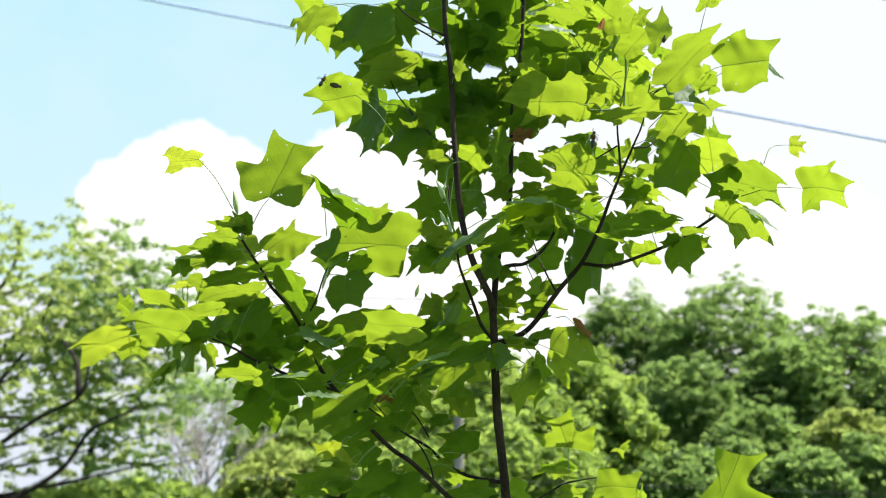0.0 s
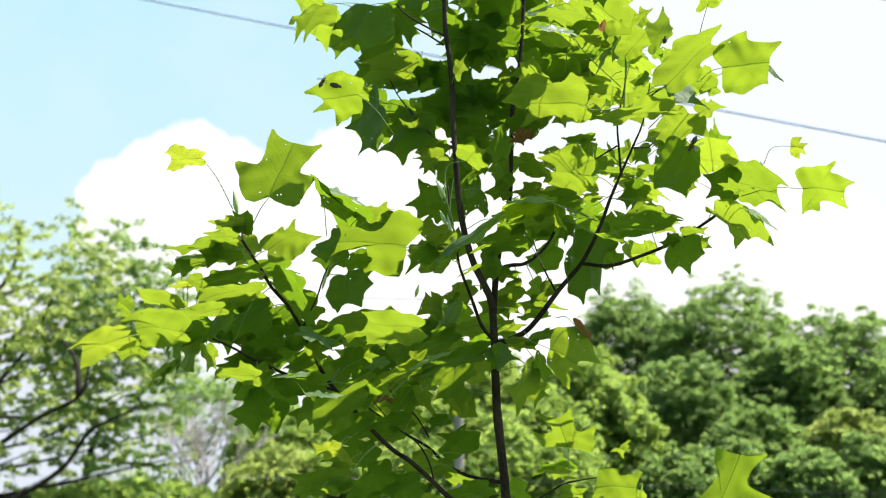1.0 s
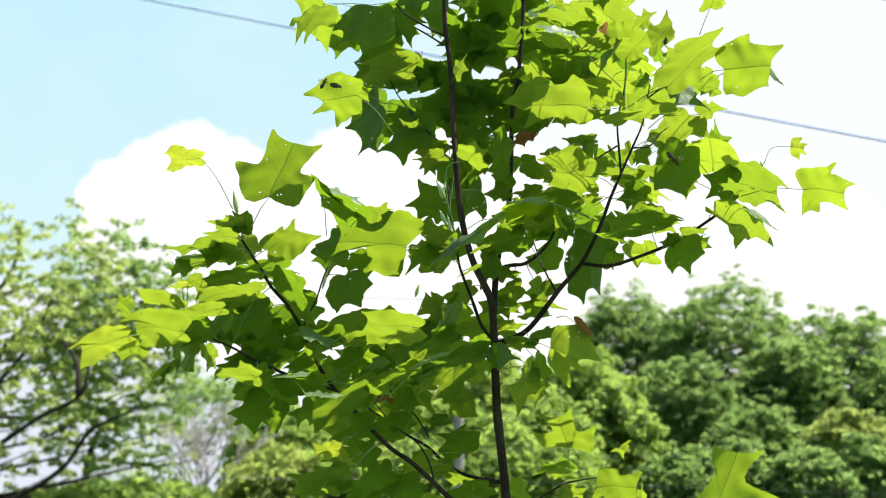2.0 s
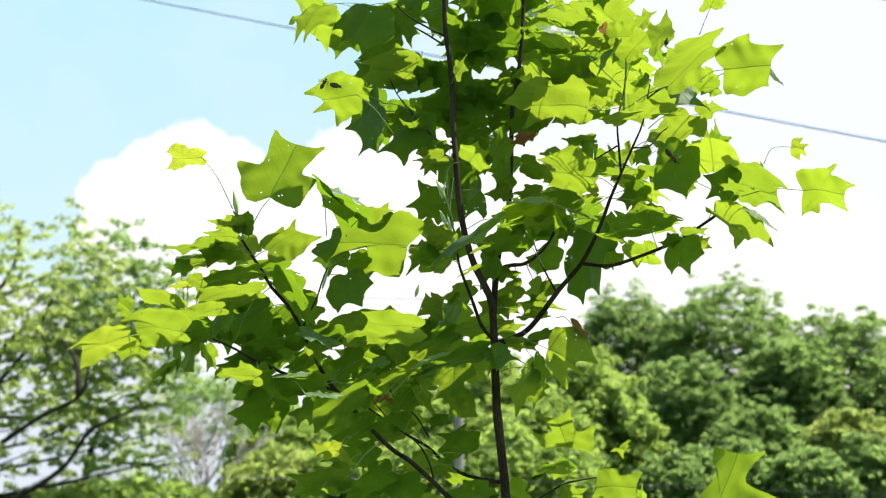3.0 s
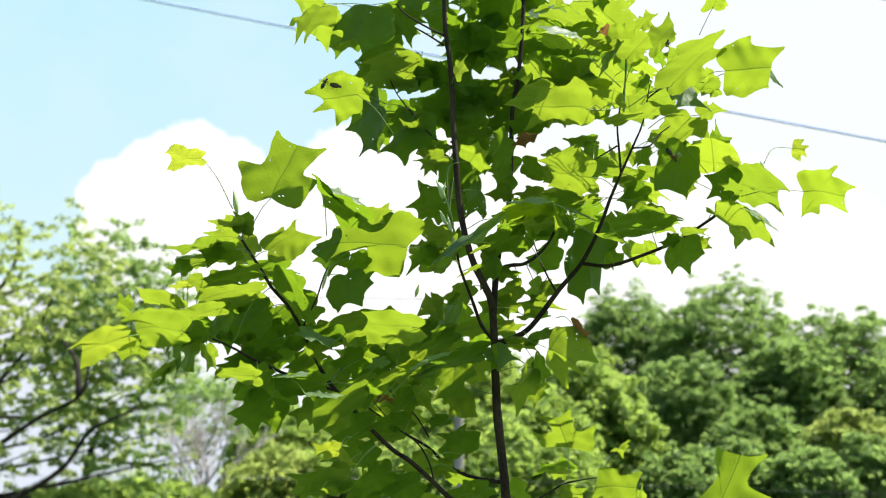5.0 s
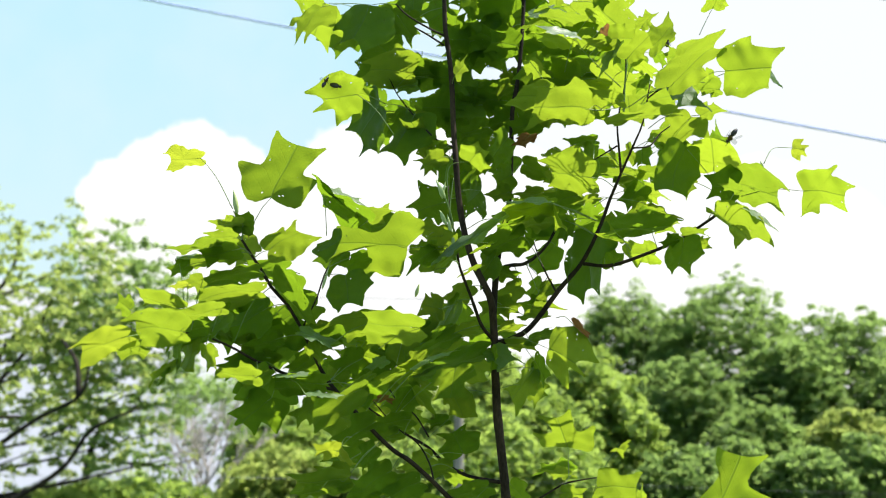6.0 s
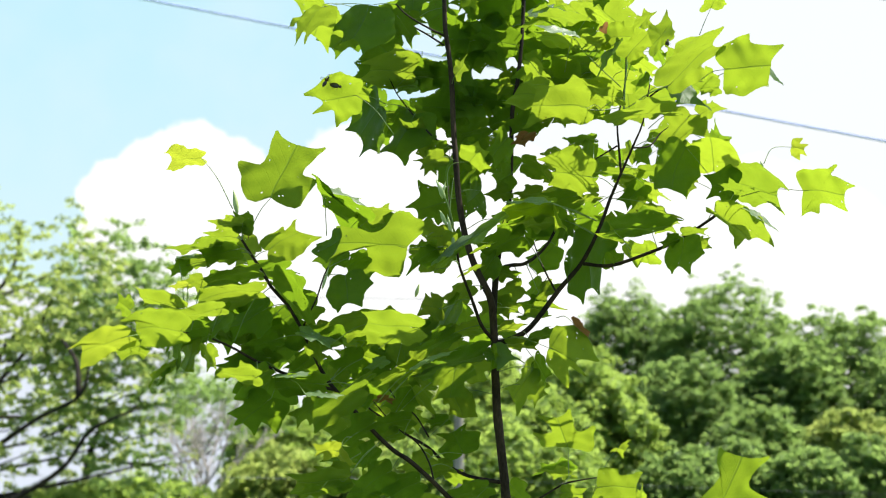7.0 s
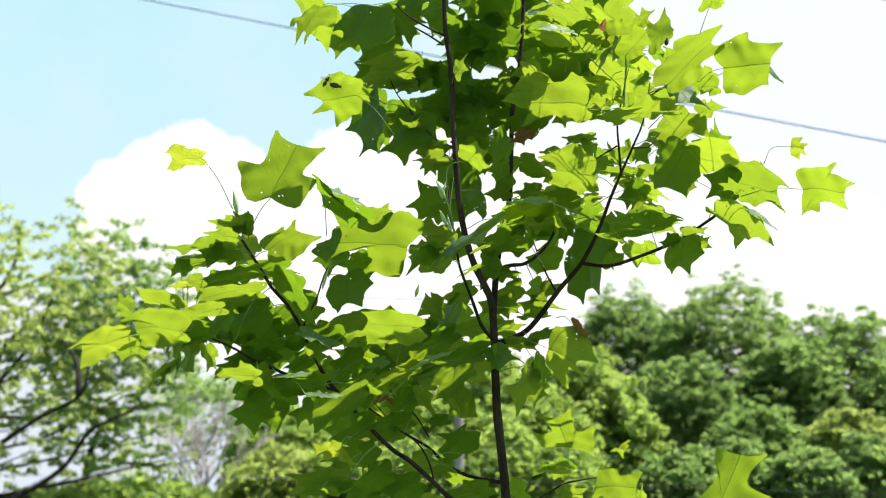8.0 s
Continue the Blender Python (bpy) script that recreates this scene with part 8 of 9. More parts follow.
inner_leaf((-0.102, 0.263, 2.423), (-3, -39, -74), 0.087, 0.21, 0.21, in_shade, holes=22)
inner_leaf((-0.089, 0.201, 2.382), (59, -13, 133), 0.056, 0.17, 0.37, in_shade, holes=8)
inner_leaf((-0.044, 0.355, 2.693), (-3, 25, 71), 0.075, 0.35, 0.16, in_shade, holes=22)
inner_leaf((-0.129, 0.255, 2.548), (27, -45, -137), 0.077, 0.26, 0.13, in_shade, holes=8)
inner_leaf((-0.027, 0.244, 2.403), (-19, 27, 18), 0.073, 0.33, 0.38, in_shade, holes=14)
inner_leaf((-0.023, 0.436, 2.610), (-29, -23, -52), 0.089, 0.37, 0.20, in_shade, holes=22)
inner_leaf((-0.091, 0.347, 2.388), (13, -32, -160), 0.071, 0.26, 0.10, in_shade, holes=8)
inner_leaf((0.064, 0.308, 2.496), (52, -0, -150), 0.069, 0.32, 0.14, in_shade, holes=14)
inner_leaf((0.029, 0.323, 2.408), (-31, 15, 50), 0.068, 0.11, 0.28, in_shade, holes=8)
inner_leaf((0.079, 0.330, 2.671), (43, -6, -144), 0.082, 0.14, 0.36, in_shade, holes=22)
inner_leaf((0.034, 0.364, 2.549), (42, -9, -140), 0.070, 0.33, 0.35, in_shade)
inner_leaf((0.137, 0.498, 2.656), (-42, 0, 44), 0.071, 0.29, 0.14, in_shade, holes=4)
inner_leaf((0.189, 0.473, 2.681), (-46, -6, 41), 0.083, 0.36, 0.23, in_shade, holes=14)
inner_leaf((0.085, 0.239, 2.581), (4, -7, -111), 0.081, 0.34, 0.29, in_shade)
inner_leaf((0.144, 0.419, 2.716), (-8, -45, -49), 0.072, 0.35, 0.23, in_shade, holes=8)
inner_leaf((0.222, 0.360, 2.665), (-11, 44, 57), 0.079, 0.40, 0.23, in_shade, holes=4)
inner_leaf((0.073, 0.359, 2.755), (-8, -17, -104), 0.094, 0.18, 0.19, in_shade)
inner_leaf((0.046, 0.302, 2.601), (-8, -19, -103), 0.094, 0.14, 0.37, in_shade, holes=8)
inner_leaf((0.252, 0.260, 2.568), (50, 0, -152), 0.072, 0.35, 0.28, in_shade)
inner_leaf((0.251, 0.252, 2.615), (30, 19, 151), 0.066, 0.11, 0.14, in_shade, holes=8)
inner_leaf((0.198, 0.277, 2.628), (22, 0, -177), 0.071, 0.35, 0.31, in_shade, holes=8)
inner_leaf((0.179, 0.241, 2.704), (-23, -19, -62), 0.081, 0.40, 0.27, in_shade, holes=8)
inner_leaf((0.204, 0.356, 2.577), (22, -28, -162), 0.066, 0.20, 0.31, in_shade, holes=8)
inner_leaf((0.360, 0.413, 2.709), (-30, 26, 17), 0.068, 0.38, 0.28, in_shade, holes=4)
inner_leaf((0.265, 0.227, 2.505), (26, 42, 122), 0.081, 0.36, 0.40, in_shade, holes=14)
inner_leaf((-0.289, 0.357, 2.550), (-8, 38, 71), 0.095, 0.40, 0.12, in_shade, holes=8)
inner_leaf((-0.223, 0.460, 2.565), (-8, 18, 71), 0.099, 0.26, 0.33, in_shade, holes=8)
inner_leaf((-0.338, 0.252, 2.468), (-15, -25, -60), 0.076, 0.24, 0.25, in_shade, holes=4)
inner_leaf((-0.013, 0.410, 1.980), (14, 35, 111), 0.097, 0.19, 0.18, in_shade)
inner_leaf((-0.565, 0.226, 2.011), (-46, 39, 42), 0.066, 0.35, 0.20, in_shade, holes=22)
inner_leaf((-0.535, 0.408, 2.007), (-35, 40, 53), 0.073, 0.13, 0.31, in_shade, holes=22)
inner_leaf((-0.545, 0.430, 1.921), (-21, 24, 71), 0.071, 0.33, 0.24, in_shade)
inner_leaf((-0.514, 0.231, 1.956), (38, 1, -162), 0.069, 0.11, 0.22, in_shade, holes=4)
inner_leaf((-0.352, 0.309, 1.880), (56, 17, 169), 0.056, 0.19, 0.35, in_shade, holes=22)
inner_leaf((-0.411, 0.333, 1.859), (32, -47, -151), 0.063, 0.17, 0.27, in_shade)
inner_leaf((-0.388, 0.307, 1.863), (-11, 30, 74), 0.075, 0.18, 0.13, in_shade, holes=14)
inner_leaf((-0.327, 0.218, 1.873), (-6, -29, -68), 0.077, 0.10, 0.17, in_shade, holes=8)
inner_leaf((-0.308, 0.457, 1.824), (23, -21, -113), 0.085, 0.11, 0.21, in_shade, holes=22)
inner_leaf((-0.194, 0.443, 1.915), (-23, 19, 12), 0.084, 0.25, 0.13, in_shade, holes=14)
inner_leaf((-0.345, 0.200, 1.915), (-6, -25, -69), 0.088, 0.18, 0.11, in_shade, holes=22)
inner_leaf((-0.148, 0.400, 1.866), (34, 33, 163), 0.076, 0.21, 0.14, in_shade, holes=14)
inner_leaf((-0.286, 0.318, 1.826), (26, 20, 120), 0.088, 0.37, 0.34, in_shade, holes=4)
inner_leaf((-0.278, 0.239, 1.928), (-53, -13, -12), 0.058, 0.27, 0.37, in_shade, holes=4)
inner_leaf((-0.143, 0.433, 1.939), (-6, -36, -100), 0.079, 0.21, 0.23, in_shade, holes=4)
inner_leaf((-0.158, 0.352, 1.939), (-52, -22, -17), 0.064, 0.38, 0.33, in_shade, holes=14)
inner_leaf((-0.378, 0.410, 1.793), (-43, -41, -16), 0.056, 0.13, 0.22, in_shade, holes=14)
inner_leaf((-0.290, 0.270, 1.579), (17, 44, 119), 0.076, 0.11, 0.36, in_shade, holes=8)
inner_leaf((-0.313, 0.297, 1.654), (12, 24, 113), 0.100, 0.36, 0.24, in_shade, holes=4)
inner_leaf((0.264, 0.434, 2.235), (37, 9, 159), 0.069, 0.26, 0.36, in_shade, holes=8)
inner_leaf((0.301, 0.240, 2.202), (42, 1, 159), 0.050, 0.33, 0.23, in_shade, holes=8)
inner_leaf((0.203, 0.365, 2.302), (-52, -5, -44), 0.074, 0.22, 0.35, in_shade, holes=22)
inner_leaf((0.136, 0.241, 2.235), (-54, 14, 22), 0.070, 0.20, 0.32, in_shade, holes=8)
inner_leaf((0.087, 0.239, 2.227), (-5, 38, 67), 0.091, 0.24, 0.36, in_shade, holes=14)
inner_leaf((0.125, 0.219, 2.211), (17, 34, 112), 0.082, 0.20, 0.12, in_shade, holes=22)
inner_leaf((0.051, 0.379, 2.312), (-34, -2, -65), 0.075, 0.36, 0.24, in_shade, holes=14)
inner_leaf((-0.087, 0.262, 2.251), (6, 21, 107), 0.085, 0.24, 0.38, in_shade, holes=14)
inner_leaf((-0.086, 0.263, 2.319), (44, 8, 133), 0.079, 0.12, 0.36, in_shade)
inner_leaf((-0.075, 0.270, 2.299), (2, 16, 75), 0.090, 0.24, 0.32, in_shade)
# above the view, added to cast shade on the crown below
inner_leaf((-0.025, 0.250, 2.950), (49, -11, 145), 0.078, 0.35, 0.17, in_shade)
inner_leaf((-0.242, 0.002, 2.789), (37, -23, -149), 0.104, 0.37, 0.19, in_shade, holes=4)
inner_leaf((-0.089, 0.220, 2.888), (-44, 10, 26), 0.077, 0.11, 0.33, in_shade, holes=14)
inner_leaf((-0.166, 0.148, 3.107), (-6, -31, -99), 0.118, 0.15, 0.22, in_shade, holes=8)
inner_leaf((-0.126, 0.301, 3.271), (-27, -14, -46), 0.114, 0.20, 0.26, in_shade, holes=8)
inner_leaf((-0.049, 0.155, 1.512), (-47, -13, -22), 0.101, 0.32, 0.10, mature)
inner_leaf((-0.006, 0.165, 1.466), (32, -39, -141), 0.083, 0.11, 0.14, mature, holes=22)
inner_leaf((0.102, 0.101, 1.476), (-29, 44, 49), 0.090, 0.35, 0.38, in_shade)
inner_leaf((-0.114, 0.122, 1.434), (36, 52, 133), 0.098, 0.27, 0.27, in_shade, holes=4)
inner_leaf((-0.291, 0.100, 1.419), (55, -13, -144), 0.087, 0.14, 0.19, mature, holes=8)
inner_leaf((-0.210, 0.183, 1.546), (-36, -40, -26), 0.097, 0.15, 0.34, mature, holes=4)
inner_leaf((-0.063, 0.250, 1.470), (-39, 25, 40), 0.107, 0.13, 0.28, mature, holes=22)
inner_leaf((-0.002, 0.136, 1.424), (58, 49, 152), 0.083, 0.32, 0.38, in_shade, holes=14)
inner_leaf((-0.637, -0.116, 2.070), (-3, -24, -91), 0.077, 0.35, 0.15, in_shade, holes=14)
inner_leaf((-0.579, -0.034, 2.126), (-51, 8, -22), 0.071, 0.17, 0.20, mature, holes=22)
inner_leaf((-0.211, 0.075, 1.854), (-31, 7, 19), 0.047, 0.25, 0.16, mature)
inner_leaf((-0.201, 0.100, 1.892), (-37, 3, 20), 0.032, 0.12, 0.27, mature, holes=22)
inner_leaf((-0.416, -0.056, 1.875), (33, -13, -127), 0.049, 0.13, 0.14, mature, holes=14)
inner_leaf((-0.311, -0.073, 1.916), (-16, -33, -50), 0.060, 0.32, 0.38, mature, holes=4)
inner_leaf((-0.376, -0.086, 1.925), (-28, 14, -7), 0.054, 0.22, 0.17, mature, holes=8)
inner_leaf((-0.129, 0.125, 1.961), (-29, 27, 43), 0.059, 0.27, 0.30, mature)
inner_leaf((-0.051, 0.175, 2.749), (-43, -19, -26), 0.052, 0.38, 0.27, in_shade, holes=4)
inner_leaf((-0.165, 0.099, 1.477), (-39, 47, 32), 0.085, 0.23, 0.37, mature, holes=8)
inner_leaf((-0.201, 0.093, 1.448), (-75, -6, -12), 0.056, 0.13, 0.15, in_shade, holes=4)
# mostly above the view, added to darken the upper crown
inner_leaf((-0.085, 0.451, 2.759), (7, -19, -111), 0.107, 0.31, 0.31, in_shade)
inner_leaf((-0.027, 0.205, 2.804), (-27, 24, 46), 0.087, 0.29, 0.13, in_shade, holes=14)
inner_leaf((-0.013, 0.453, 2.907), (-32, -24, -30), 0.045, 0.20, 0.30, in_shade, holes=22)
inner_leaf((-0.149, 0.392, 2.801), (-16, -41, -41), 0.068, 0.30, 0.16, in_shade)
inner_leaf((0.134, 0.364, 2.802), (-38, -28, -39), 0.089, 0.28, 0.23, in_shade, holes=4)
inner_leaf((0.003, 0.039, 2.774), (24, 8, 161), 0.060, 0.30, 0.24, in_shade, holes=14)
inner_leaf((0.035, 0.235, 2.982), (-29, 15, -9), 0.108, 0.26, 0.13, in_shade, holes=22)
inner_leaf((-0.146, 0.133, 2.885), (32, 4, -126), 0.101, 0.28, 0.35, in_shade, holes=4)
inner_leaf((-0.039, 0.246, 2.972), (12, 14, 113), 0.121, 0.37, 0.35, in_shade, holes=8)
inner_leaf((-0.150, 0.190, 2.857), (35, 12, 138), 0.109, 0.13, 0.11, in_shade)
inner_leaf((-0.137, 0.131, 3.103), (3, -43, -118), 0.101, 0.18, 0.33, in_shade, holes=22)
inner_leaves()
bud((-0.138, -0.130, 2.183), (-0.158, -0.130, 2.224), 0.0050)
bud((-0.136, -0.130, 2.127), (-0.150, -0.130, 2.158), 0.0048)
bud((-0.124, -0.130, 2.098), (-0.134, -0.130, 2.149), 0.0042)
bud((-0.120, -0.140, 2.072), (-0.124, -0.140, 2.108), 0.0045)
bud((-0.142, -0.130, 2.197), (-0.138, -0.130, 2.219), 0.0026)
bud((-0.550, -0.260, 2.119), (-0.559, -0.260, 2.167), 0.0055)
bud((-0.380, -0.250, 1.969), (-0.368, -0.250, 2.012), 0.0030)
bud((-0.144, -0.120, 2.185), (-0.156, -0.120, 2.228), 0.0035)
bud((-0.200, -0.120, 1.976), (-0.192, -0.120, 2.004), 0.0040)
bud((0.207, -0.100, 2.577), (0.213, -0.100, 2.546), 0.0060)
bud((-0.110, -0.100, 2.046), (-0.117, -0.100, 2.077), 0.0030)
bud((0.511, -0.200, 2.229), (0.507, -0.200, 2.245), 0.0030)
bud((-0.249, 0.140, 1.753), (-0.230, 0.140, 1.774), 0.0030)


# ---- overhead wires and pole ----
def cable(a, b, sag, r, label):
    a, b = Vector(a), Vector(b)
    path = [a.lerp(b, i / 40) - Vector((0, 0, sag * (1 - (2 * i / 40 - 1) ** 2))) for i in range(41)]
    ob = new("overhead_cable", mesh_of("overhead_cable", *tube(path, r, r, 8), cable_glare if r > 0.01 else thin_cable))
    tagged(ob, label, "cable", "overhead cables")


cable((-13.2, 12.0, 8.93), (14.0, 12.0, 3.40), 0.10, 0.0118, "thick blue-grey overhead cable sloping across the sky")
cable((-13.2, 12.0, 11.25), (14.0, 12.0, 4.60), 0.10, 0.0118, "thick blue-grey overhead cable high above the trees")
cable((-24.3, 24.0, 2.45), (0.30, 24.0, 2.09), 0.06, 0.005, "thin pale cable strung low before the trees")
cable((0.30, 24.0, 2.09), (24.3, 24.0, 1.42), 0.06, 0.002, "thin pale cable strung low before the trees")
cable((-24.3, 24.0, 6.28), (0.30, 24.0, 5.62), 0.10, 0.007, "thin cable running between wooden poles")


def utility_pole(x, y, height, ties):
    pole = tagged(new("utility_pole"), "weathered grey wooden utility pole carrying cables", "pole", "utility poles")
    pole.location = (x, y, 0)
    pick = random.Random(2)
    shaft = smooth_path([(0, 0, -0.1), (0.01, 0, height * 0.5), (0.0, 0, height)], 8)
    part_of("shaft", mesh_of("shaft", *tube(shaft, 0.10, 0.08, 14, knots=0.02, rng=pick), pole_wood), pole)
    for z in ties:
        hook = smooth_path([(-0.02, -0.09, z), (-0.02, -0.17, z - 0.02), (-0.02, -0.18, z + 0.06)], 4)
        part_of("insulator", mesh_of("insulator", *tube(hook, 0.03, 0.02, 8), cable_glare), pole)


utility_pole(0.30, 24.1, 5.75, (5.62, 2.09))
utility_pole(-24.3, 24.1, 6.6, (6.28, 2.45))
utility_pole(24.3, 24.1, 3.0, (1.42,))
utility_pole(-13.2, 12.1, 11.7, (11.25, 8.93))
utility_pole(14.0, 12.1, 5.0, (4.60, 3.40))


# ---- insects ----
def egg(length, r, sides=10, rings=8, blunt=0.6):
    """A rounded body along +x, from 0 to length."""
    verts, faces = [], []
    for i in range(rings + 1):
        u = i / rings
        q = r * math.sin(math.pi * min(max(u, 0.03), 0.97)) ** blunt
        for s in range(sides):
            a = 2 * math.pi * s / sides
            verts.append(Vector((u * length, q * math.cos(a), q * math.sin(a) * 0.9)))
    for i in range(rings):
        for s in range(sides):
            a, b = i * sides + s, i * sides + (s + 1) % sides
            faces.append((a, b, b + sides, a + sides))
    return verts + [Vector((0, 0, 0)), Vector((length, 0, 0))], faces + [(len(verts), (s + 1) % sides, s) for s in range(sides)] + [
        (len(verts) + 1, rings * sides + s, rings * sides + (s + 1) % sides) for s in range(sides)]


def shifted(shape, *by):
    verts, faces = shape
    return [v + Vector(by) for v in verts], faces


def bee(label, size):
    """A dark bee, its head along +x: abdomen, furry thorax, head, wings, legs, feelers."""
    body = tagged(new("bee"), label, "bee", "bees on the leaves")
    s = size
    part_of("abdomen", mesh_of("abdomen", *shifted(egg(0.58 * s, 0.17 * s), -0.55 * s, 0, -0.03 * s), chitin), body)
    part_of("thorax", mesh_of("thorax", *shifted(egg(0.36 * s, 0.165 * s), -0.04 * s, 0, 0), fuzz), body, "brownish furry thorax")
    part_of("head", mesh_of("head", *shifted(egg(0.18 * s, 0.12 * s), 0.29 * s, 0, -0.02 * s), chitin), body)
    wings = []
    for side in (1, -1):
        outline = [(0.10, 0.0), (0.02, 0.30), (-0.10, 0.62), (-0.24, 0.72), (-0.34, 0.62), (-0.30, 0.36), (-0.14, 0.10), (-0.02, 0.0)]
        verts = [Vector((x * s, side * y * s, 0.0)) for x, y in outline] + [Vector((x * s, side * y * s, 0.006 * s)) for x, y in outline]
        n = len(outline)
        faces = [tuple(range(n)), tuple(reversed(range(n, 2 * n)))] + [(i, i + n, (i + 1) % n + n, (i + 1) % n) for i in range(n)]
        wing = part_of("wing", mesh_of("wing", verts, faces, wing_film, smooth=False), body, "smoky translucent wing")
        wing.location = (0.14 * s, side * 0.08 * s, 0.13 * s)
        wings.append(wing)
        for x in (0.22, 0.10, -0.02):
            path = smooth_path([(x * s, side * 0.08 * s, -0.1 * s), (x * s, side * 0.24 * s, -0.14 * s), ((x - 0.08) * s, side * 0.30 * s, -0.30 * s)], 3)
            part_of("leg", mesh_of("leg", *tube(path, 0.022 * s, 0.012 * s, 5), chitin), body)
        path = smooth_path([(0.44 * s, side * 0.04 * s, 0.02 * s), (0.54 * s, side * 0.09 * s, 0.09 * s), (0.62 * s, side * 0.12 * s, 0.04 * s)], 3)
        part_of("feeler", mesh_of("feeler", *tube(path, 0.012 * s, 0.008 * s, 5), chitin), body)
    return body, wings


def beetle(label, size):
    """A small black beetle: head, two wing cases, legs."""
    body = tagged(new("beetle"), label, "beetle", "beetles on the leaves")
    s = size
    for side in (1, -1):
        part_of("wing_case", mesh_of("wing_case", *shifted(egg(0.8 * s, 0.2 * s), -0.5 * s, side * 0.07 * s, 0), chitin), body)
        for x in (0.2, 0.0, -0.2):
            path = smooth_path([(x * s, side * 0.1 * s, -0.08 * s), (x * s, side * 0.32 * s, -0.1 * s), ((x - 0.1) * s, side * 0.38 * s, -0.2 * s)], 3)
            part_of("leg", mesh_of("leg", *tube(path, 0.025 * s, 0.012 * s, 5), chitin), body)
    part_of("head", mesh_of("head", *shifted(egg(0.26 * s, 0.15 * s), 0.26 * s, 0, 0), chitin), body)
    return body


flier, flier_wings = bee("dark bee flying among the sunlit leaves", 0.034)
sitter, sitter_wings = bee("dark bee clinging to the edge of a leaf", 0.026)
leaf_beetle = beetle("black beetle under a yellow-green leaf", 0.024)
leaf_beetle.matrix_basis = pose(-0.221, 2.381, 2.400, 60, 14, 0)
high_beetle = beetle("small black beetle under a bright leaf", 0.017)


def insect_motions():
    walk(flier, [(0, pose(0.290, 2.260, 2.248, 0, -80, 0)), (0.1, pose(0.289, 2.260, 2.275, 0, -75, 0)), (0.2, pose(0.280, 2.260, 2.252, 0, -70, 0)), (0.3, pose(0.277, 2.260, 2.240, 0, -95, 0)), (0.4, pose(0.272, 2.260, 2.252, 0, -115, 0)), (0.5, pose(0.289, 2.260, 2.275, 0, -160, 0)), (0.6, pose(0.343, 2.260, 2.269, 0, 175, 0)), (0.7, pose(0.397, 2.260, 2.258, 0, 145, 0)), (0.8, pose(0.435, 2.260, 2.261, 0, 145, 0)), (0.9, pose(0.460, 2.260, 2.256, 0, 160, 0)), (1, pose(0.483, 2.260, 2.237, 0, 120, 0)), (1.1, pose(0.489, 2.300, 2.236, 0, 100, 0)), (1.2, pose(0.458, 2.295, 2.218, 0, 95, 0)), (1.3, pose(0.450, 2.311, 2.221, 0, 75, 0)), (1.4, pose(0.462, 2.311, 2.222, 0, 50, 0)), (1.5, pose(0.460, 2.311, 2.222, 0, 50, 0)), (3, pose(0.452, 2.311, 2.228, 0, 55, 0)), (4, pose(0.452, 2.311, 2.231, 0, 55, 0)), (4.7, pose(0.452, 2.311, 2.231, 0, 55, 0)), (5.6, pose(0.463, 2.311, 2.220, 0, 60, 0)), (5.8, pose(0.490, 2.300, 2.205, 0, 110, 0)), (5.9, pose(0.508, 2.240, 2.206, 0, 130, 0)), (6, pose(0.554, 2.240, 2.247, 0, 130, 0)), (6.1, pose(0.616, 2.240, 2.304, 0, 120, 0)), (6.2, pose(0.653, 2.240, 2.367, 0, 55, 0)), (6.3, pose(0.623, 2.240, 2.392, 0, 50, 0)), (6.4, pose(0.553, 2.240, 2.378, 0, 70, 0)), (6.5, pose(0.511, 2.240, 2.370, 0, 90, 0)), (6.6, pose(0.524, 2.240, 2.409, 0, 75, 0)), (6.7, pose(0.532, 2.240, 2.465, 0, 50, 0)), (6.8, pose(0.513, 2.240, 2.492, 0, 45, 0)), (6.9, pose(0.453, 2.240, 2.509, 0, 40, 0)), (7, pose(0.386, 2.240, 2.575, 0, 60, 0)), (7.3, pose(0.246, 2.240, 2.795, 0, 60, 0)), (8, pose(-0.100, 2.240, 3.287, 0, 60, 0))])
    walk(sitter, [(0, pose(-0.247, 2.363, 2.404, 20, -62, 15)), (1, pose(-0.247, 2.363, 2.402, 20, -62, 15)), (1.5, pose(-0.244, 2.363, 2.400, 20, -62, 15)), (3, pose(-0.244, 2.363, 2.399, 20, -62, 15)), (4, pose(-0.243, 2.363, 2.399, 20, -62, 15)), (4.7, pose(-0.243, 2.363, 2.399, 20, -62, 15)), (6, pose(-0.241, 2.363, 2.402, 20, -62, 15)), (8, pose(-0.239, 2.363, 2.404, 20, -62, 15))])
    walk(high_beetle, [(0, pose(0.468, 2.427, 2.520, 60, -80, 0)), (1.5, pose(0.470, 2.427, 2.517, 60, -80, 0)), (4, pose(0.474, 2.427, 2.512, 60, -80, 0)), (6, pose(0.475, 2.427, 2.510, 60, -80, 0)), (8, pose(0.473, 2.427, 2.514, 60, -80, 0))])
    for wing, side in zip(flier_wings, (1, -1)):
        x, y, z = wing.location
        rows = []
        for i in range(241):
            t = i / FPS
            flying = t < 1.35 or t > 5.7
            rows.append((t, pose(x, y, z, side * (34 * math.sin(i * 1.9) + 14), 0, 0) if flying else pose(x, y, z, side * 8, 0, -side * 38)))
        walk(wing, rows)
    for wing, side in zip(sitter_wings, (1, -1)):
        wing.matrix_basis = pose(*wing.location, side * 10, 0, -side * 30)


# ---- what moves ----
GUSTS = []


def gust(x, z, rows):
    """How a leaf near (x, z) shifts in the wind: seconds, centimetres to the right and up."""
    GUSTS.append((x, z, rows))


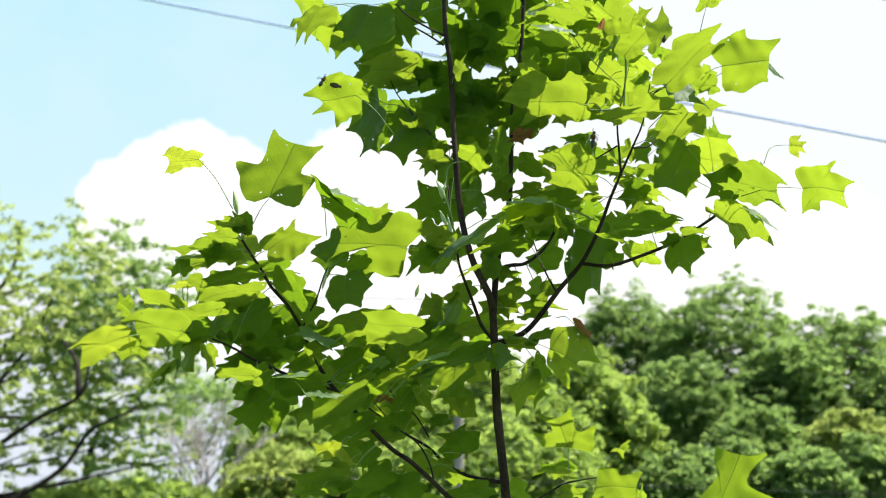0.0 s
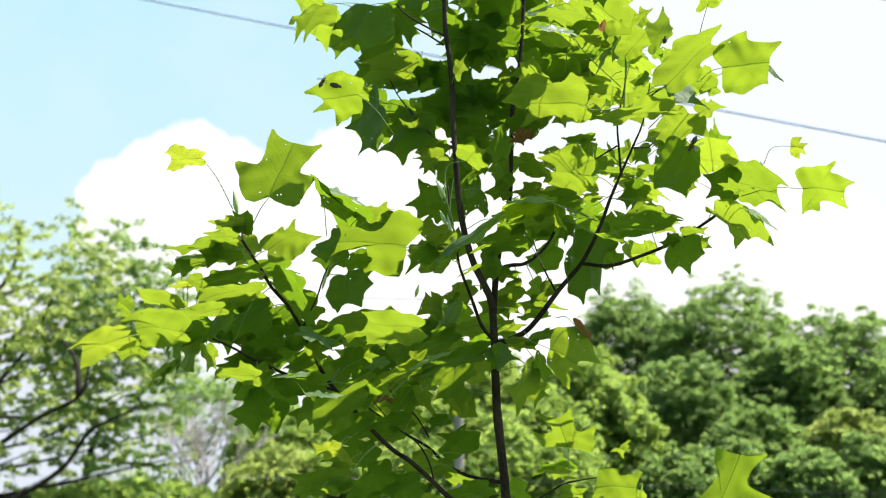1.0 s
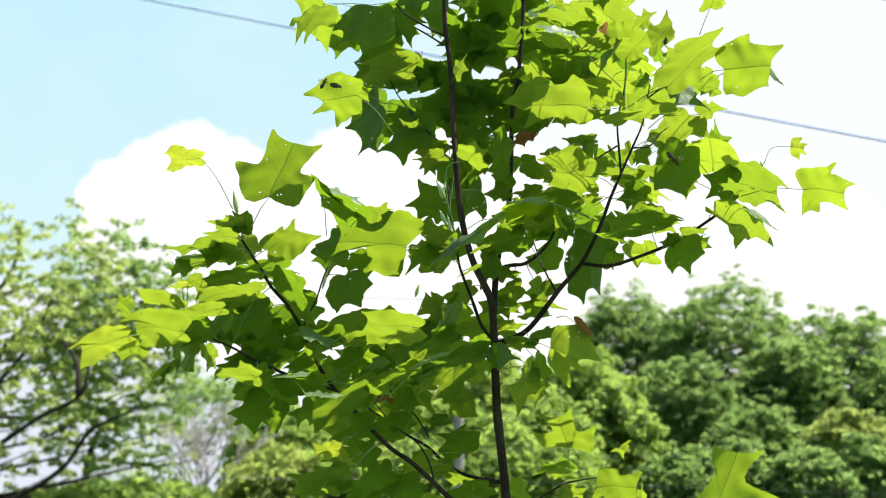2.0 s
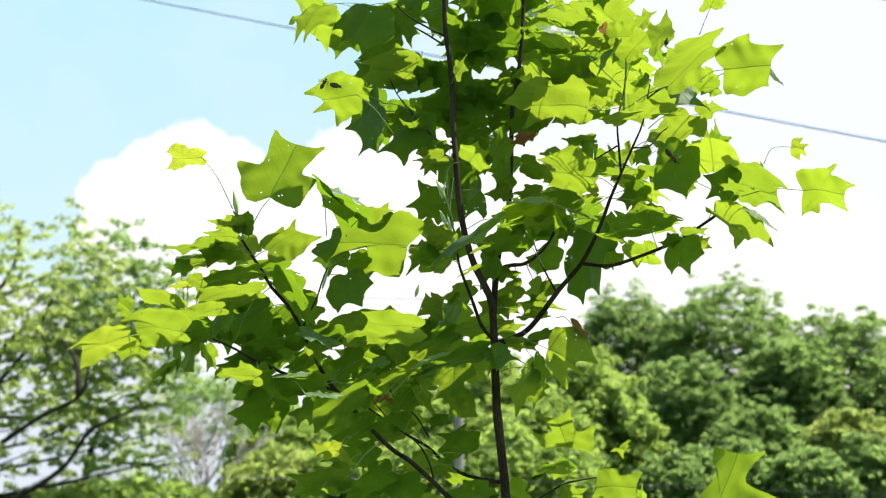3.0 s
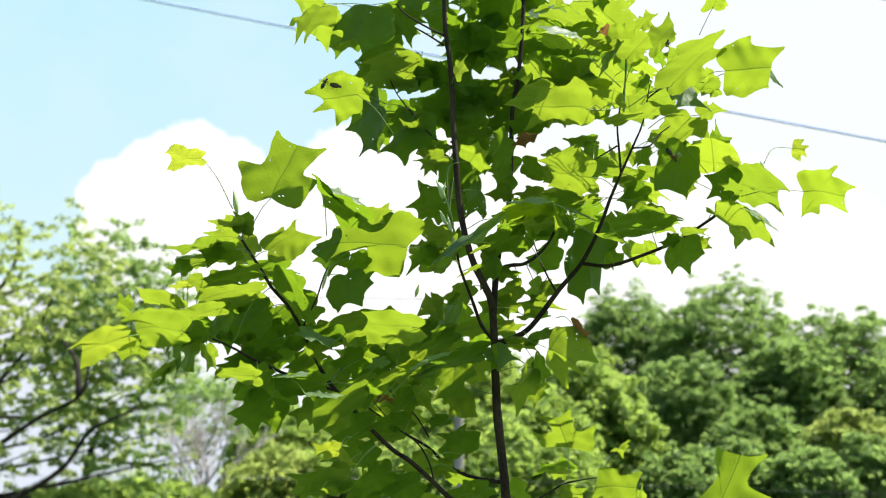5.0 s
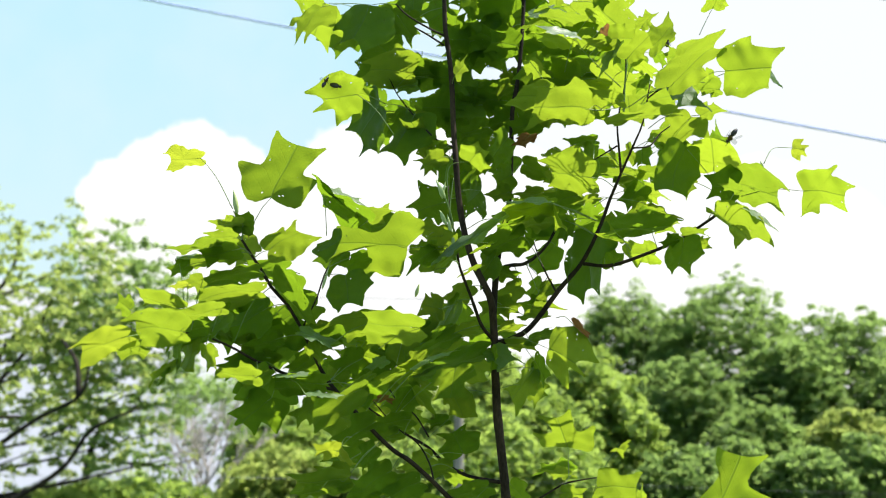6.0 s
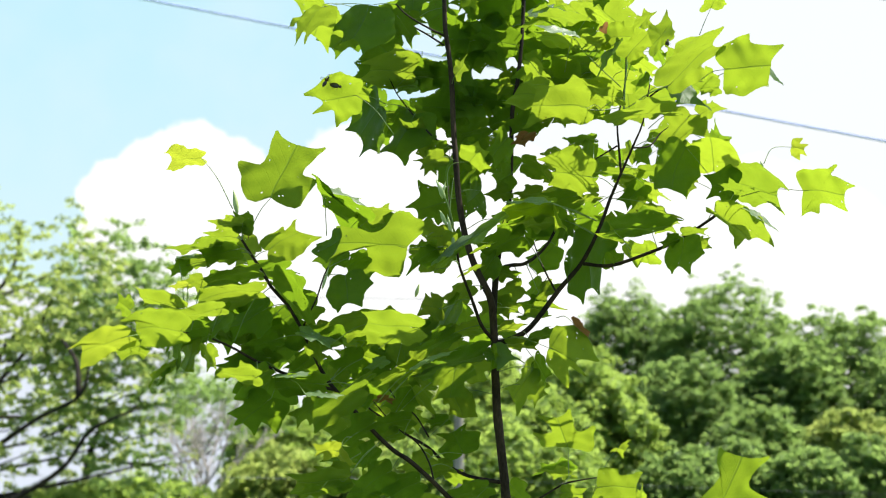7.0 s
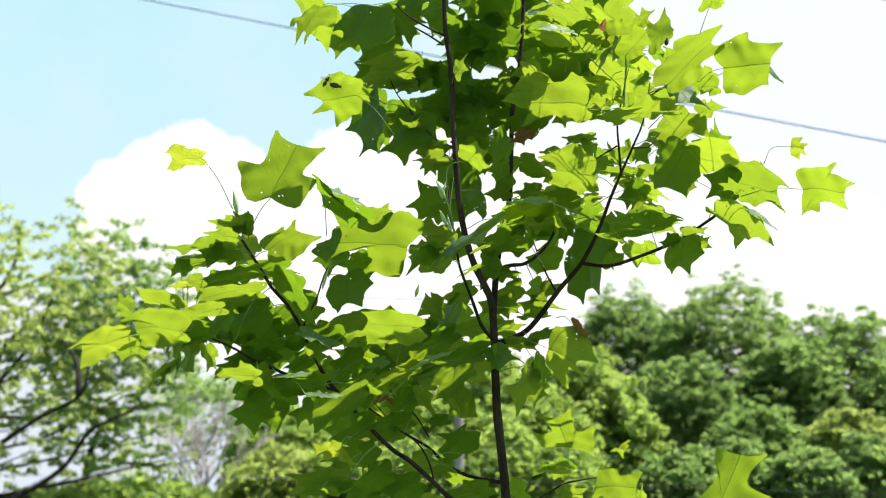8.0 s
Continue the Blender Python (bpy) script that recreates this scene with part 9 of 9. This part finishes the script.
def motions():
    for ob, m, centre in LEAVES:
        near = sorted((math.hypot(centre.x + TREE_X - x, centre.z - z), i) for i, (x, z, _) in enumerate(GUSTS))[:3]
        weigh = [1 / (d + 0.02) ** 2 for d, _ in near]
        calm = 1 / (0.16 ** 2)
        total = sum(weigh) + calm
        arm = centre - m.translation
        rows = []
        for k, (t, _, _) in enumerate(GUSTS[0][2]):
            go = Vector((0, 0, 0))
            for w, (_, i) in zip(weigh, near):
                _, dx, dz = GUSTS[i][2][k]
                go += Vector((dx, 0, dz)) * 0.01 * w / total
            spin = Matrix.Identity(4)
            if go.length > 1e-5 and arm.length > 1e-3:
                axis = arm.cross(go)
                angle = max(-0.5, min(0.5, go.length / max(arm.length, 0.05)))
                spin = Matrix.Rotation(angle, 4, axis) if axis.length > 1e-9 else spin
            rows.append((t, Matrix.Translation(m.translation) @ spin @ m.to_3x3().to_4x4()))
        walk(ob, rows)
    insect_motions()


gust(-0.35, 2.32, [(0, -0.7, 0.2), (0.5, -0.6, 0.6), (1, -0.7, 0.9), (1.5, -1.0, 0.9), (3, 0.0, 0.2), (3.5, -0.3, 0.2), (4, 0.0, -0.0), (4.5, 0.2, -0.3), (6, 0.2, -0.1), (6.5, 0.2, -0.0), (7, 0.0, -0.1), (7.5, 0.2, -0.0), (8, 0.0, -0.0)])
gust(-0.54, 2.27, [(0, -0.6, -0.6), (0.5, -0.1, -0.2), (1, 0.0, -0.2), (1.5, -0.3, -0.3), (3, 0.2, 0.1), (3.5, -0.1, -0.2), (4, 0.0, -0.0), (4.5, 0.0, -0.0), (6, 0.0, -0.2), (6.5, 0.0, -0.0), (7, 0.0, -0.0), (7.5, 0.0, -0.0), (8, 0.0, -0.0)])
gust(-0.07, 2.16, [(0, -0.2, -0.2), (0.5, 0.0, -0.0), (1, 0.0, -0.0), (1.5, 0.0, -0.0), (3, 0.0, -0.0), (3.5, 0.0, -0.0), (4, 0.0, -0.0), (4.5, 0.0, -0.0), (6, 0.1, -0.0), (6.5, 0.0, -0.0), (7, 0.0, -0.0), (7.5, 0.0, -0.0), (8, 0.0, -0.0)])
gust(0.81, 2.24, [(0, -0.7, 1.3), (0.5, -0.7, 1.3), (1, -0.6, 1.3), (1.5, -0.6, 1.0), (3, -0.2, 0.3), (3.5, -0.2, 0.5), (4, 0.0, -0.0), (4.5, 0.2, -0.2), (6, 0.0, 0.1), (6.5, 0.2, -0.0), (7, -0.2, 0.1), (7.5, -0.3, 0.5), (8, -0.3, 0.9)])
gust(0.74, 2.29, [(0, -0.6, 0.6), (0.5, -0.6, 0.6), (1, -0.3, 0.3), (1.5, -0.3, 0.3), (3, -0.2, 0.2), (3.5, -0.2, 0.3), (4, 0.0, -0.0), (4.5, 0.1, -0.0), (6, 0.0, -0.0), (6.5, 0.0, -0.0), (7, -0.2, 0.2), (7.5, -0.2, 0.2), (8, -0.2, 0.3)])
gust(0.64, 1.65, [(0, 0.1, -0.8), (0.5, 0.1, -0.8), (1, 0.1, -0.9), (1.5, -0.3, 0.3), (3, 0.0, -0.0), (3.5, 0.5, -0.8), (4, 0.0, -0.0), (4.5, 0.0, -0.6), (6, 0.3, -1.3), (6.5, 0.5, -1.3), (7, 0.5, -1.9), (7.5, 0.5, -1.5), (8, 0.3, -0.9)])
gust(0.59, 2.55, [(0, -2.0, 2.5), (0.5, -1.6, 1.9), (1, -2.0, 2.1), (1.5, -0.6, 0.3), (3, -0.9, 0.7), (3.5, -0.7, 0.6), (4, 0.0, -0.0), (4.5, -0.2, -0.2), (6, -0.4, 0.1), (6.5, -0.5, 0.1), (7, -0.7, 0.6), (7.5, -0.9, 0.9), (8, -1.3, 1.4)])
gust(0.66, 2.49, [(0, -0.9, 1.5), (0.5, -0.7, 1.3), (1, -0.6, 0.9), (1.5, -0.3, 0.5), (3, -0.2, 0.5), (3.5, -0.3, 0.5), (4, 0.0, -0.0), (4.5, 0.0, 0.2), (6, 0.0, -0.1), (6.5, 0.0, -0.1), (7, -0.2, 0.6), (7.5, -0.2, 0.6), (8, -0.3, 0.9)])
gust(-0.29, 2.42, [(0, -0.1, -0.2), (0.5, 0.0, -0.0), (1, 0.2, -0.0), (1.5, 0.0, -0.2), (3, 0.0, -0.0), (3.5, 0.0, -0.0), (4, 0.0, -0.0), (4.5, 0.2, -0.0), (6, 0.2, -0.0), (6.5, 0.2, -0.0), (7, 0.2, -0.2), (7.5, 0.2, -0.2), (8, 0.2, -0.2)])
gust(-0.29, 2.56, [(0, -0.2, -0.3), (0.5, -0.2, -0.2), (1, -0.2, -0.0), (1.5, -0.2, -0.2), (3, -0.2, -0.0), (3.5, -0.2, -0.0), (4, 0.0, -0.0), (4.5, 0.1, -0.0), (6, 0.1, -0.0), (6.5, 0.0, -0.2), (7, 0.0, -0.2), (7.5, 0.0, -0.2), (8, 0.0, -0.2)])
gust(-0.10, 2.14, [(0, -0.2, -0.1), (0.5, -0.6, 0.3), (1, -0.6, 0.3), (1.5, -0.6, 0.3), (3, 0.0, -0.0), (3.5, -0.2, -0.0), (4, 0.0, -0.0), (4.5, 0.1, -0.0), (6, 0.1, -0.1), (6.5, 0.1, -0.1), (7, 0.1, -0.1), (7.5, 0.1, -0.1), (8, 0.0, -0.1)])
gust(0.21, 2.42, [(0, -1.2, 0.8), (0.5, -1.0, 0.7), (1, -0.9, 0.5), (1.5, -0.3, 0.1), (3, -0.5, 0.1), (3.5, -0.3, -0.3), (4, 0.0, -0.0), (4.5, 0.0, -0.2), (6, 0.0, -0.3), (6.5, -0.1, -0.2), (7, -0.3, 0.1), (7.5, -0.7, 0.7), (8, -0.7, 0.7)])
gust(0.07, 2.28, [(0, -0.2, -0.0), (0.5, 0.0, 0.6), (1, -0.3, 0.6), (1.5, -0.6, 0.2), (3, 0.0, -0.0), (3.5, -0.2, -0.0), (4, 0.0, -0.0), (4.5, 0.1, -0.1), (6, 0.0, -0.1), (6.5, 0.0, -0.1), (7, 0.0, -0.1), (7.5, -0.2, -0.0), (8, -0.2, -0.0)])
gust(0.27, 2.40, [(0, -1.3, 1.3), (0.5, -0.9, 0.9), (1, -0.9, 0.7), (1.5, -0.3, 0.2), (3, -0.6, 0.2), (3.5, -0.2, -0.2), (4, 0.0, -0.0), (4.5, 0.0, -0.2), (6, 0.1, -0.3), (6.5, 0.0, -0.2), (7, -0.3, 0.2), (7.5, -0.7, 0.9), (8, -0.7, 0.9)])
gust(0.67, 2.09, [(0, -0.2, 0.2), (0.5, -0.3, 0.2), (1, -0.2, 0.2), (1.5, -0.3, 0.2), (3, -0.2, -0.0), (3.5, -0.2, 0.3), (4, 0.0, -0.0), (4.5, 0.1, -0.0), (6, 0.0, -0.0), (6.5, 0.1, -0.0), (7, 0.0, -0.0), (7.5, 0.0, -0.0), (8, -0.2, 0.2)])
gust(0.52, 2.40, [(0, -0.7, 0.6), (0.5, -0.5, 0.3), (1, -0.5, 0.3), (1.5, -0.3, 0.2), (3, -0.1, 0.2), (3.5, -0.1, 0.2), (4, 0.0, -0.0), (4.5, 0.0, -0.0), (6, 0.2, -0.0), (6.5, 0.0, 0.2), (7, -0.1, 0.2), (7.5, 0.0, 0.2), (8, -0.3, 0.3)])
gust(0.14, 1.84, [(0, -0.2, -0.0), (0.5, 0.0, -0.0), (1, 0.0, -0.0), (1.5, 0.0, 0.1), (3, -0.2, -0.0), (3.5, -0.2, -0.0), (4, 0.0, -0.0), (4.5, 0.0, -0.0), (6, 0.0, -0.2), (6.5, 0.0, -0.2), (7, 0.0, -0.0), (7.5, 0.0, -0.0), (8, 0.0, -0.0)])
gust(-0.25, 1.99, [(0, -0.2, -0.1), (0.5, -0.2, -0.1), (1, 0.0, -0.1), (1.5, -0.2, -0.1), (3, 0.0, -0.0), (3.5, -0.2, -0.0), (4, 0.0, -0.0), (4.5, 0.0, -0.0), (6, 0.1, -0.0), (6.5, 0.0, -0.0), (7, 0.0, -0.0), (7.5, 0.1, -0.0), (8, 0.0, -0.0)])
gust(0.44, 2.38, [(0, 0.0, 1.0), (0.5, 0.0, 0.7), (1, -0.2, 0.9), (1.5, -0.2, 0.3), (3, -0.2, 0.2), (3.5, -0.2, 0.2), (4, 0.0, -0.0), (4.5, 0.0, -0.1), (6, 0.0, -0.0), (6.5, 0.0, -0.0), (7, 0.0, 0.6), (7.5, -0.2, 0.9), (8, -0.2, 1.0)])
gust(0.59, 2.61, [(0, -1.4, 0.6), (0.5, -1.0, 0.6), (1, -1.2, 0.6), (1.5, -0.7, 0.3), (3, -0.5, 0.3), (3.5, -0.5, 0.2), (4, 0.0, -0.0), (4.5, -0.1, -0.0), (6, 0.0, -0.0), (6.5, 0.0, -0.0), (7, -0.3, 0.3), (7.5, -0.3, 0.3), (8, -0.7, 0.3)])
gust(0.30, 1.84, [(0, 0.7, -0.1), (0.5, 0.7, -0.1), (1, 0.7, -0.2), (1.5, 1.4, 0.5), (3, -0.1, -0.2), (3.5, -0.1, -0.0), (4, 0.0, -0.0), (4.5, 0.0, -0.0), (6, 0.2, -0.0), (6.5, 0.2, 0.1), (7, 0.2, 0.3), (7.5, 0.0, -0.0), (8, 0.0, -0.0)])
STILL = [(t, 0.0, 0.0) for t, _, _ in GUSTS[0][2]]
gust(-0.73, 1.83, STILL)
gust(0.29, 1.69, STILL)
gust(0.34, 1.59, STILL)
gust(-0.10, 1.77, STILL)
gust(-0.38, 1.88, STILL)
gust(0.08, 2.45, STILL)
gust(0.13, 2.02, STILL)
gust(-0.07, 1.64, STILL)
gust(0.38, 2.07, STILL)


motions()
